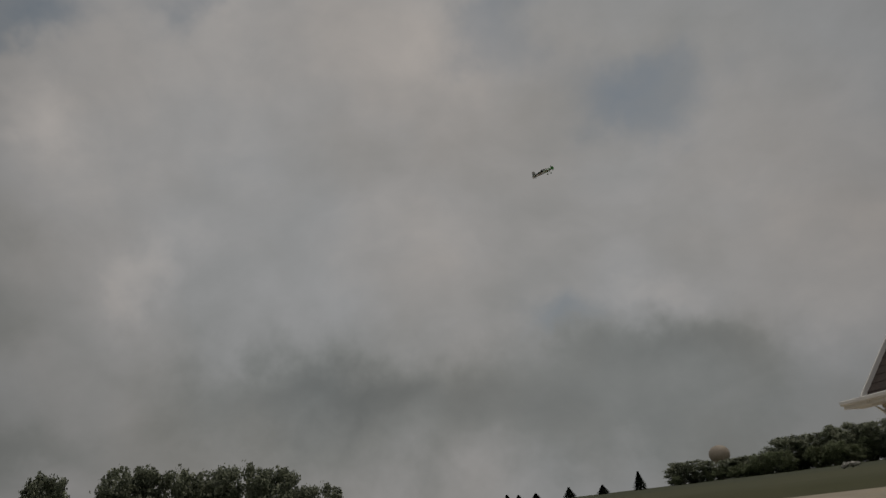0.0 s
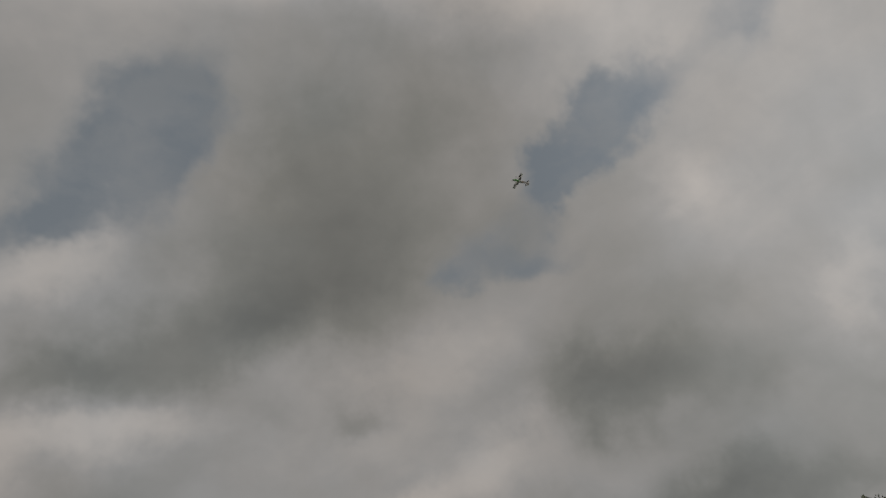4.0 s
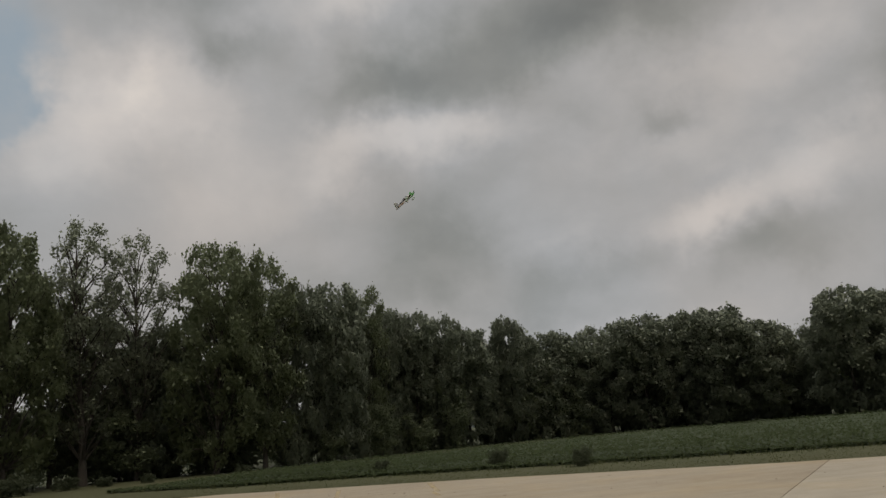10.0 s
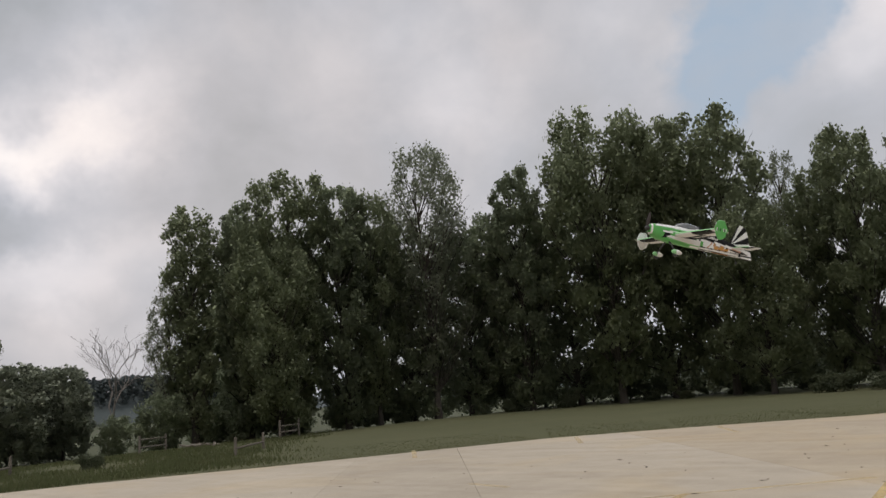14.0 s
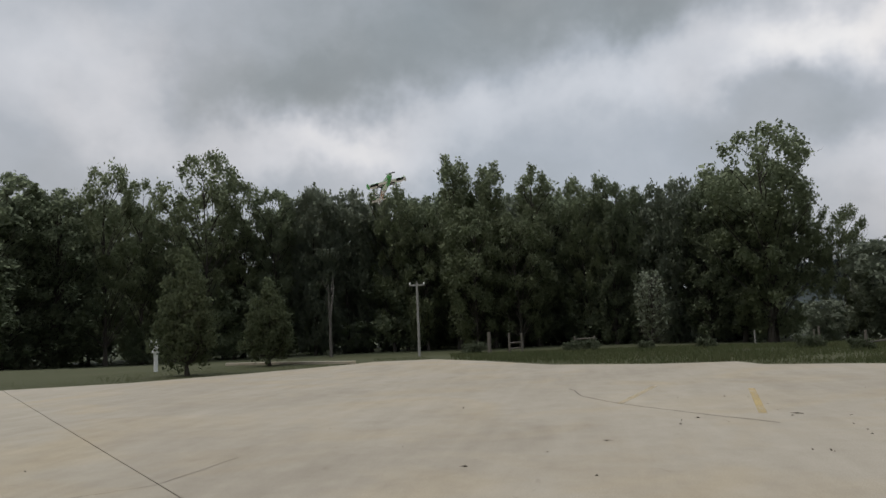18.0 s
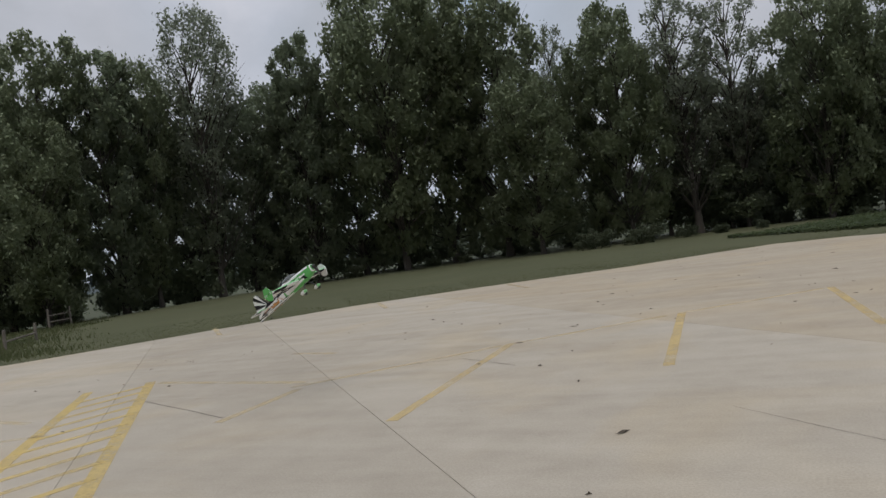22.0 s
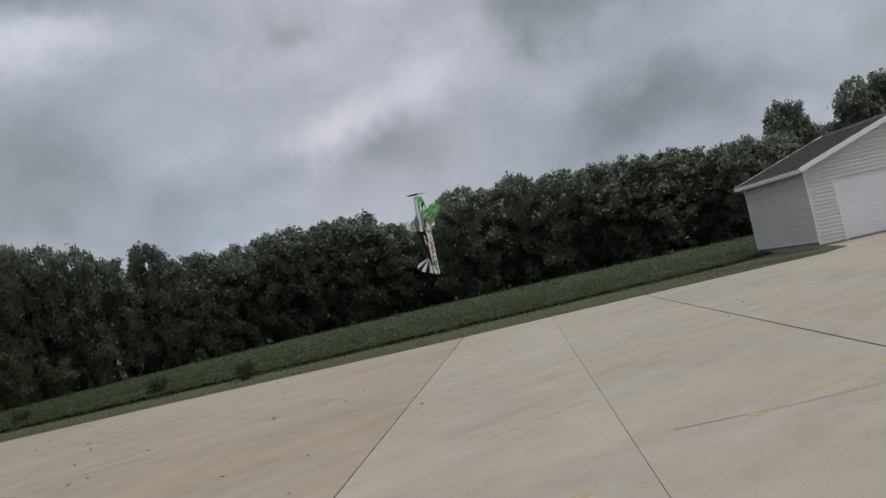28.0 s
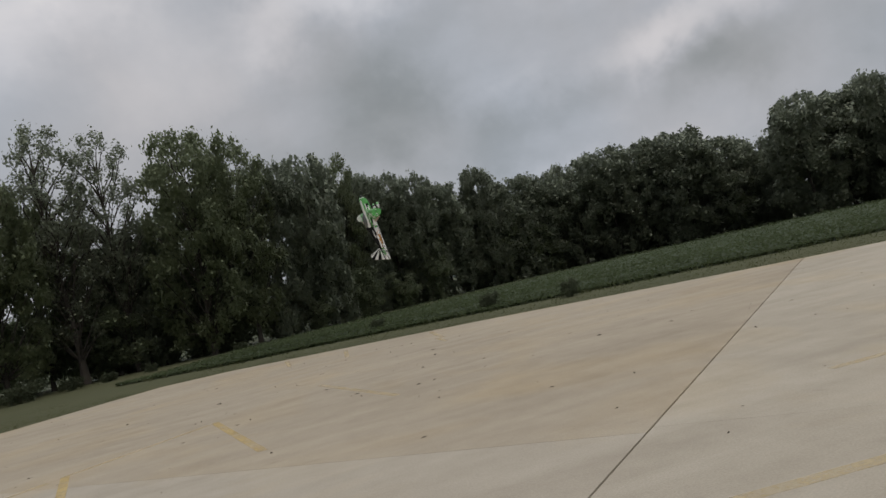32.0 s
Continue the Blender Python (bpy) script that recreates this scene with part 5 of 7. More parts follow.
def build_garage():
    """A white-sided garage with a gable front: a wide door, a side door and a small window over it."""
    wide, deep, wall_h, ridge = 8.14, 4.6, 2.95, 4.26
    m = pose(29.0, 12.26, 0.0, 0, 0, -36.4)
    g = empty("garage", m, label="white vinyl-sided garage with brown shingle gable roof", category="garage")
    # x along the front, y to the back
    holes = [(1.00, 4.09, -0.1, 2.38), (5.53, 6.59, -0.1, 2.03), (5.56, 6.56, 2.20, 2.82)]
    slope = (ridge - wall_h) / (wide / 2)

    def front(z):
        cut = max(0.0, (z - wall_h) / slope)
        return gaps_in(cut, wide - cut, z, holes)

    # solid walls, and the boards on them
    bm = bmesh.new()
    for lo, hi in (((0.02, 0.05), (1.00, wall_h - 0.02)), ((4.09, 0.05), (5.53, wall_h - 0.02)), ((6.59, 0.05), (wide - 0.02, wall_h - 0.02)), ((1.00, 2.38), (4.09, wall_h - 0.02)), ((5.53, 2.03), (6.59, 2.20)), ((5.53, 2.82), (6.59, wall_h - 0.02))):
        box(bm, (lo[0], 0.01, lo[1]), (hi[0], 0.14, hi[1]))
    wall = part("front_wall", bm, M_FOUNDATION, g)
    lapped(wall, M_SIDING, 0.06, ridge - 0.05, 0.142, front, 0.0)
    bm = bmesh.new()
    box(bm, (0.02, deep - 0.14, 0.05), (wide - 0.02, deep - 0.01, wall_h - 0.02))
    wall = part("back_wall", bm, M_FOUNDATION, g)
    lapped(wall, M_SIDING, 0.06, ridge - 0.05, 0.142, lambda z: [(max(0.0, (z - wall_h) / slope), wide - max(0.0, (z - wall_h) / slope))], deep, out=1)
    for x in (0.0, wide):
        bm = bmesh.new()
        box(bm, (0.02 if x == 0 else wide - 0.14, 0.14, 0.05), (0.14 if x == 0 else wide - 0.02, deep - 0.14, wall_h - 0.02))
        wall = part("side_wall", bm, M_FOUNDATION, g)
        lapped(wall, M_SIDING, 0.16 if x == 0 else 0.06, wall_h, 0.142, lambda z: [(0.0, deep)], 0.0, m=pose(x, deep if x == 0 else 0, 0, 0, 0, -90 if x == 0 else 90))
    bm = bmesh.new()
    box(bm, (-0.03, -0.03, -0.3), (wide + 0.03, deep + 0.03, 0.07), bevel=0.01)
    part("foundation", bm, M_FOUNDATION, g)
    roof_slope(g, "roof", wide / 2 + 0.0, ridge - wall_h, deep - 0.19, 0.34, wall_h + 0.05 - 0.34 * slope, M_SHINGLE, False, wide).name = "roof"
    roof_slope(g, "roof", wide / 2 + 0.0, ridge - wall_h, deep - 0.19, 0.34, wall_h + 0.05 - 0.34 * slope, M_SHINGLE, True, wide)
    # close the ridge
    bm = bmesh.new()
    top = wall_h + 0.05 - 0.34 * slope + (ridge - wall_h)
    apex = top + 0.34 * slope
    for sx in (-1, 1):
        a = [bm.verts.new((wide / 2 + sx * 0.25, y, top - 0.005)) for y in (-0.34, deep + 0.15)]
        b = [bm.verts.new((wide / 2, y, apex + 0.03)) for y in (-0.34, deep + 0.15)]
        bm.faces.new((a[0], a[1], b[1], b[0]))
    bmesh.ops.remove_doubles(bm, verts=bm.verts, dist=0.001)
    bmesh.ops.recalc_face_normals(bm, faces=bm.faces)
    part("ridge_cap", bm, M_SHINGLE, g)
    # barge boards and eave boards
    for y0 in (-0.37, deep + 0.15):
        for sx in (-1, 1):
            bm = bmesh.new()
            length = math.hypot(wide / 2 + 0.34, (wide / 2 + 0.34) * slope)
            box(bm, (0, 0, -0.14), (length, 0.03, 0.035), bevel=0.004)
            tilt = math.degrees(math.atan(slope))
            at = pose(wide / 2 + sx * (wide / 2 + 0.34), y0, wall_h - 0.34 * slope + 0.05, 0, 0, 0) @ (pose(0, 0, 0, 0, -tilt, 0) if sx < 0 else pose(0, 0.03, 0, 0, 0, 180) @ pose(0, 0, 0, 0, -tilt, 0))
            bmesh.ops.transform(bm, matrix=at, verts=bm.verts)
            part("barge_board", bm, M_TRIM, g)
    for x in (-0.37, wide + 0.34):
        bm = bmesh.new()
        box(bm, (x, -0.34, wall_h - 0.34 * slope - 0.10), (x + 0.03, deep + 0.15, wall_h - 0.34 * slope + 0.05), bevel=0.004)
        part("eave_board", bm, M_TRIM, g)
        bm = bmesh.new()
        box(bm, (min(x, x + 0.34) if x < 0 else wide, -0.40, wall_h - 0.34 * slope - 0.06), ((0.0 if x < 0 else wide + 0.34), deep + 0.14, wall_h - 0.34 * slope - 0.045))
        part("soffit", bm, M_TRIM, g)
    for x in (0.0, wide):
        bm = bmesh.new()
        box(bm, (x - 0.05, -0.03, 0.06), (x + 0.05, 0.02, wall_h), bevel=0.004)
        part("corner_trim", bm, M_TRIM, g)
    bm = bmesh.new()
    box(bm, (-0.03, deep - 0.05, 0.06), (0.02, deep + 0.04, wall_h), bevel=0.004)
    part("corner_trim", bm, M_TRIM, g)

    def casing(owner, x0, x1, z0, z1, sill=False):
        bm = bmesh.new()
        box(bm, (x0 - 0.09, -0.035, z0), (x0, 0.03, z1 + 0.09), bevel=0.004)
        part("casing", bm, M_TRIM, owner)
        bm = bmesh.new()
        box(bm, (x1, -0.035, z0), (x1 + 0.09, 0.03, z1 + 0.09), bevel=0.004)
        part("casing", bm, M_TRIM, owner)
        bm = bmesh.new()
        box(bm, (x0, -0.035, z1), (x1, 0.03, z1 + 0.09), bevel=0.004)
        part("casing", bm, M_TRIM, owner)
        if sill:
            bm = bmesh.new()
            box(bm, (x0, -0.04, z0 - 0.0), (x1, 0.03, z0 + 0.07), bevel=0.004)
            part("window_sill", bm, M_TRIM, owner)

    door = empty("garage_door")
    door.parent = g
    for k in range(4):
        bm = bmesh.new()
        z = 0.02 + k * 0.572
        box(bm, (1.06, 0.035, z), (4.03, 0.075, z + 0.570), bevel=0.004)
        for c in range(3):
            h = z + 0.09 + c * 0.165
            box(bm, (1.07, 0.0325, h), (4.02, 0.037, h + 0.10), bevel=0.002)
        part("door_section", bm, M_DOOR, door)
    casing(door, 1.06, 4.03, 0.02, 2.31)
    entry = empty("entry_door")
    entry.parent = g
    bm = bmesh.new()
    box(bm, (5.59, 0.03, 0.05), (6.53, 0.075, 1.96), bevel=0.005)
    for z0, z1 in ((0.2, 0.85), (1.0, 1.82)):
        for x0 in (5.71, 6.14):
            box(bm, (x0, 0.024, z0), (x0 + 0.27, 0.032, z1), bevel=0.004)
    part("door_leaf", bm, M_DOOR, entry)
    bm = bmesh.new()
    bmesh.ops.create_uvsphere(bm, u_segments=10, v_segments=6, radius=0.035, matrix=pose(6.46, -0.01, 1.0))
    part("door_knob", bm, M_STEEL, entry)
    casing(entry, 5.59, 6.53, 0.05, 1.96)
    win = empty("small_window")
    win.parent = g
    bm = bmesh.new()
    box(bm, (5.60, 0.035, 2.20), (6.52, 0.05, 2.78))
    part("pane", bm, M_GLASS, win)
    casing(win, 5.62, 6.50, 2.20, 2.75, True)
    # a concrete step and a wedge of bare soil by the corner
    bm = bmesh.new()
    box(bm, (5.4, -0.9, -0.05), (6.65, -0.04, 0.035), bevel=0.01)
    step = part("door_step", bm, M_FOUNDATION)
    step.matrix_world = m
    tagged(step, "low concrete step before the garage side door", "step")


def build_house():
    """The corner of a tan house on the rise: siding, boxed eave, gutter and steep dark roof."""
    corner = polar(121.75, 19.0)
    m = Matrix.Translation((corner.x, corner.y, corner.z - 0.1)) @ pose(0, 0, 0, 0, 0, -161)
    h = empty("house", m, label="tan vinyl-sided house with steep brown shingle roof", category="house")
    long, deep, wall_h, rise = 11.0, 8.0, 2.45, 4.4
    eave = 0.55
    slope = rise / (deep / 2)
    for name, y, out in (("front_wall", 0.0, -1), ("back_wall", deep, 1)):
        bm = bmesh.new()
        box(bm, (0.03, 0.03 if y == 0 else deep - 0.15, 0.1), (long - 0.03, 0.15 if y == 0 else deep - 0.03, wall_h - 0.02))
        wall = part(name, bm, M_SIDING_HOUSE, h)
        lapped(wall, M_SIDING_HOUSE, 0.15, wall_h, 0.13, lambda z: [(0.0, long)], y, out=out)
    for x in (0.0, long):
        bm = bmesh.new()
        box(bm, (0.03 if x == 0 else long - 0.15, 0.15, 0.1), (0.15 if x == 0 else long - 0.03, deep - 0.15, wall_h - 0.02))
        wall = part("gable_wall", bm, M_SIDING_HOUSE, h)

        def gable(z):
            cut = max(0.0, (z - wall_h) / slope)
            return [(cut, deep - cut)]
        lapped(wall, M_SIDING_HOUSE, 0.15, wall_h + rise - 0.1, 0.13, gable, 0.0, m=pose(x, deep if x == 0 else 0, 0, 0, 0, -90 if x == 0 else 90))
    bm = bmesh.new()
    box(bm, (-0.03, -0.03, -0.6), (long + 0.03, deep + 0.03, 0.16))
    part("foundation", bm, M_FOUNDATION, h)
    for sy in (0, 1):
        bm = bmesh.new()
        rows, last = 26, None
        for k in range(rows):
            pts = []
            for t, up in ((k / rows, 0.025), ((k + 1) / rows, 0.008)):
                yy = -eave + t * (deep / 2 + eave)
                zz = wall_h - eave * slope * 0.3 + 0.08 + t * (rise + eave * slope * 0.3)
                yy = yy if sy == 0 else deep - yy
                pts.append([bm.verts.new((x, yy, zz + up)) for x in (0.02, long + 0.5)])
            bm.faces.new((pts[0][0], pts[0][1], pts[1][1], pts[1][0]))
            if last:
                bm.faces.new((last[0], last[1], pts[0][1], pts[0][0]))
            last = pts[1]
        bmesh.ops.recalc_face_normals(bm, faces=bm.faces)
        part("roof", bm, M_SHINGLE, h)
    bm = bmesh.new()
    box(bm, (-0.5, -eave, wall_h - 0.16), (long + 0.5, -eave + 0.03, wall_h + 0.02), bevel=0.005)
    box(bm, (-0.5, -eave + 0.03, wall_h - 0.15), (long + 0.5, 0.0, wall_h - 0.13))
    part("boxed_eave", bm, M_TRIM, h)
    bm = bmesh.new()
    length = math.hypot(deep / 2 + eave, rise + 0.3)
    box(bm, (-0.02, 0, -0.16), (0.015, length, 0.04), pose(0, -eave, wall_h + 0.0, math.degrees(math.atan2(rise + 0.2, deep / 2 + eave))), bevel=0.005)
    part("barge_board", bm, M_TRIM, h)
    gutter = bmesh.new()
    box(gutter, (-0.5, -eave - 0.11, wall_h - 0.09), (long + 0.5, -eave - 0.002, wall_h + 0.01), bevel=0.02)
    part("gutter", gutter, M_TRIM, h)
    bm = bmesh.new()
    tube(bm, [(0.12, -eave - 0.05, wall_h - 0.08), (0.12, -0.12, wall_h - 0.35), (0.12, -0.07, wall_h - 0.5), (0.12, -0.07, 0.2)], [0.035] * 4, 8)
    part("downpipe", bm, M_TRIM, h)


def build_fence_and_posts():
    def post(name, az, d, tall, r, mat, label, category="post", lean=0.0):
        bm = bmesh.new()
        tube(bm, [(0, 0, -0.3), (0, 0, tall * 0.5), (lean, 0, tall)], [r * 1.05, r, r * 0.92], 8)
        ob = part(name, bm, mat)
        ob.location = polar(az, d)
        return tagged(ob, label, category)

    # stretches of old rail fence along the rough ground
    for az0, d0, az1, d1, tall, rail in ((-71.2, 31.0, -69.7, 32.5, 0.62, 0.2), (-55.7, 30.0, -53.9, 33.0, 0.62, 0.22), (-53.0, 45.0, -51.7, 46.0, 0.95, 0.6), (-62.2, 40.0, -60.6, 44.0, 0.85, 0.66), (-94.7, 40.0, -93.8, 40.6, 1.0, 0.5), (-90.0, 41.5, -88.6, 42.0, 0.75, 0.6)):
        f = empty("rail_fence", Matrix.Translation(polar(az0, d0)), label="short stretch of weathered wooden rail fence", category="fence", group="old fence")
        span = polar(az1, d1) - polar(az0, d0)
        for k in range(2):
            bm = bmesh.new()
            p = span * k
            tube(bm, [p + Vector((0, 0, -0.3)), p + Vector((0, 0, tall * 0.6)), p + Vector((0.02, 0, tall))], [0.06, 0.056, 0.052], 8)
            part("post", bm, M_WOODPOST, f)
        for z in (rail,) if tall < 0.7 else (rail, rail * 0.45):
            bm = bmesh.new()
            tube(bm, [Vector((0, 0, z)), span * 0.5 + Vector((0, 0, z + 0.02)), span + Vector((0, 0, z + 0.03))], [0.034, 0.038, 0.034], 6)
            part("rail", bm, M_WOODPOST, f)
    post("fence_post", -96.15, 42, 1.15, 0.10, M_WOODPOST, "thick weathered wooden fence post in the weeds")
    post("fence_post", -73.9, 37, 0.75, 0.05, M_WOODPOST, "thin weathered fence post in the weeds")
    post("fence_post", -77.85, 40, 0.72, 0.03, M_POLE, "thin marker stake in the grass")
    post("fence_post", -74.2, 36, 0.62, 0.04, M_WOODPOST, "thin weathered fence post in the weeds")
    post("far_pole", -71.8, 90, 5.2, 0.09, M_POLE, "slender pale pole beyond the fence", "pole")

    # service pole with a short cross-arm and insulators
    pole = empty("utility_pole", Matrix.Translation(polar(-101.25, 50)), label="pale weathered utility pole with a short cross-arm", category="utility pole")
    top = 1.6 + 50 * math.tan(radians(2.75)) - polar(-101.25, 50).z
    bm = bmesh.new()
    tube(bm, [(0, 0, -0.5), (0, 0, top * 0.5), (0, 0, top)], [0.095, 0.08, 0.068], 10)
    part("shaft", bm, M_POLE, pole)
    bm = bmesh.new()
    box(bm, (-0.05, -0.5, top - 0.22), (0.05, 0.5, top - 0.13), bevel=0.01)
    part("cross_arm", bm, M_POLE, pole)
    for y in (-0.45, 0.0, 0.45):
        bm = bmesh.new()
        tube(bm, [(0, y, top - 0.14), (0, y, top - 0.05), (0, y, top + 0.02)], [0.05, 0.065, 0.03], 8)
        part("insulator", bm, M_TRIM, pole)

    # a white meter stand on the lawn: two boxes on a post
    meter = empty("meter_stand", Matrix.Translation(polar(-119.6, 34.0)) @ pose(0, 0, 0, 0, 0, 35) @ Matrix.Diagonal((1.22, 1.22, 1.22, 1)), label="white utility meter stand with two boxes on the lawn", category="meter box")
    bm = bmesh.new()
    box(bm, (-0.09, -0.06, -0.2), (0.09, 0.06, 0.62), bevel=0.01)
    part("pedestal", bm, M_TRIM, meter)
    for x in (-0.24, 0.03):
        bm = bmesh.new()
        box(bm, (x, -0.14, 0.58), (x + 0.21, 0.08, 1.0), bevel=0.015)
        bx = part("meter_box", bm, M_TRIM, meter)
        bm = bmesh.new()
        bmesh.ops.create_cone(bm, cap_ends=True, segments=12, radius1=0.07, radius2=0.06, depth=0.05, matrix=pose(x + 0.105, -0.16, 0.8, 90, 0, 0))
        part("dial", bm, M_STEEL, bx)

    # kerbed strip of the access road past the island
    bm = bmesh.new()
    last = None
    for x, y in ((-33.6, -15.6), (-32.8, -13.2), (-31.9, -10.6), (-31.2, -8.9)):
        row = [bm.verts.new((x + k, y + k * 0.3, height(x, y) + 0.05)) for k in (0.0, 0.45)]
        if last:
            bm.faces.new((last[0], last[1], row[1], row[0]))
        last = row
    bmesh.ops.recalc_face_normals(bm, faces=bm.faces)
    for f in bm.faces:
        if f.normal.z < 0:
            f.normal_flip()
    rim = bmesh.ops.extrude_edge_only(bm, edges=[e for e in bm.edges if len(e.link_faces) == 1])["geom"]
    bmesh.ops.translate(bm, vec=(0, 0, -0.2), verts=[g for g in rim if isinstance(g, bmesh.types.BMVert)])
    tagged(part("path_strip", bm, M_CONCRETE), "narrow concrete strip across the lawn island", "path", kind="structure")

    # brush heap by the fence and a heap of pale rocks on the hill
    def heap(name, at, count, size, spread, mat, label, category, long=1.0):
        rng = random.Random(count)
        ob = empty(name, Matrix.Translation(at), label=label, category=category)
        for k in range(count):
            bm = bmesh.new()
            bmesh.ops.create_icosphere(bm, subdivisions=1, radius=1.0)
            for v in bm.verts:
                v.co *= 0.8 + 0.4 * rng.random()
            s = size * rng.uniform(0.6, 1.3)
            mm = pose(rng.gauss(0, spread), rng.gauss(0, spread * 0.6), s * rng.uniform(0.3, 0.9), rng.uniform(-20, 20), rng.uniform(-25, 25), rng.uniform(0, 360)) @ Matrix.Diagonal((s * long, s * 0.7, s * 0.6, 1))
            bmesh.ops.transform(bm, matrix=mm, verts=bm.verts)
            part("rock" if long == 1.0 else "log", bm, mat, ob)

    heap("rock_heap", polar(119.2, 60), 12, 0.26, 0.5, M_ROCK, "heap of pale limestone rocks on the grass", "rocks")
    heap("log_heap", polar(-58.6, 44), 12, 0.13, 1.0, M_WOODPOST, "heap of old logs and brush by the fence", "logs", 2.6)

    # water tower far behind the hill
    at = polar(111.5, 330)
    tw = empty("water_tower", Matrix.Translation(at), label="tan water tower tank above distant trees", category="water tower")
    z = 1.6 + 330 * math.tan(radians(4.25)) - at.z
    bm = bmesh.new()
    bmesh.ops.create_uvsphere(bm, u_segments=24, v_segments=14, radius=4.0, matrix=Matrix.Translation((0, 0, z)) @ Matrix.Diagonal((1, 1, 0.86, 1)))
    for f in bm.faces:
        f.smooth = True
    part("tank", bm, M_TANK, tw)
    for k in range(6):
        a = k * math.pi / 3
        bm = bmesh.new()
        tube(bm, [(3.4 * math.cos(a), 3.4 * math.sin(a), -1), (3.2 * math.cos(a), 3.2 * math.sin(a), z)], [0.25, 0.22], 8)
        part("leg", bm, M_TANK, tw)
    bm = bmesh.new()
    tube(bm, [(0, 0, -1), (0, 0, z)], [0.7, 0.7], 12)
    part("riser_pipe", bm, M_TANK, tw)

# ---------------------------------------------------------------- the model aeroplane
M_P_GREEN = material("green_foam_print", (0.085, 0.36, 0.085), (0.11, 0.42, 0.11), 6.0, 0.42)
M_P_WHITE = material("white_foam_print", (0.80, 0.80, 0.78), (0.74, 0.74, 0.73), 6.0, 0.45)
M_P_BLACK = material("black_foam_print", (0.012, 0.012, 0.013), (0.018, 0.018, 0.018), 6.0, 0.6, shine=0.12)
M_P_ORANGE = material("orange_gold_print", (0.55, 0.27, 0.055), (0.42, 0.17, 0.03), 9.0, 0.45)
M_P_PINK = material("pale_copper_print", (0.58, 0.37, 0.28), (0.48, 0.28, 0.20), 9.0, 0.45)
M_P_LIME = material("pale_green_print", (0.28, 0.60, 0.28), (0.20, 0.50, 0.20), 9.0, 0.45)
M_P_CANOPY = material("smoked_canopy", (0.13, 0.135, 0.13), (0.07, 0.075, 0.072), 12.0, 0.10, coat=1.0)
M_P_CARBON = material("black_carbon", (0.02, 0.02, 0.02), (0.03, 0.03, 0.03), 20.0, 0.35)
M_P_PROP = material("dark_wood_propeller", (0.040, 0.030, 0.024), (0.026, 0.020, 0.017), 12.0, 0.4)
P_MATS = [M_P_GREEN, M_P_WHITE, M_P_BLACK, M_P_ORANGE, M_P_PINK, M_P_LIME]
GREEN, WHITE, BLACK, ORANGE, PINK, LIME = range(6)


def paint(bm, rule):
    for f in bm.faces:
        c = f.calc_center_median()
        f.material_index = rule(c.x, c.y, c.z)
        f.smooth = True


def plate(bm, outline, thick, axis):
    """A foam plate with rounded edges from a flat outline; axis is its normal: 'x' (outline in y, z) or 'z' (outline in x, y)."""
    ring = [Vector(p) for p in outline]
    mid = sum(ring, Vector((0, 0))) / len(ring)
    layers = []
    for h, shrink in ((-0.5, 0.965), (-0.25, 1.0), (0.25, 1.0), (0.5, 0.965)):
        row = []
        for p in ring:
            q = mid + (p - mid) * shrink
            row.append(bm.verts.new((h * thick, q.x, q.y) if axis == "x" else (q.x, q.y, h * thick)))
        layers.append(row)
    count = len(ring)
    for a, b in zip(layers, layers[1:]):
        for k in range(count):
            bm.faces.new((a[k], a[(k + 1) % count], b[(k + 1) % count], b[k]))
    bm.faces.new(layers[0][::-1])
    bm.faces.new(layers[-1])


def cut_up(bm, steps):
    """Slices the faces of a plate by a grid, so that its print can follow lines."""
    for axis, values in steps:
        no = {"x": (1, 0, 0), "y": (0, 1, 0), "z": (0, 0, 1)}[axis]
        for v in values:
            bmesh.ops.bisect_plane(bm, geom=bm.verts[:] + bm.edges[:] + bm.faces[:], plane_co=tuple(v * c for c in no), plane_no=no)


def spread(a, b, count):
    return [a + (b - a) * i / count for i in range(1, count)]


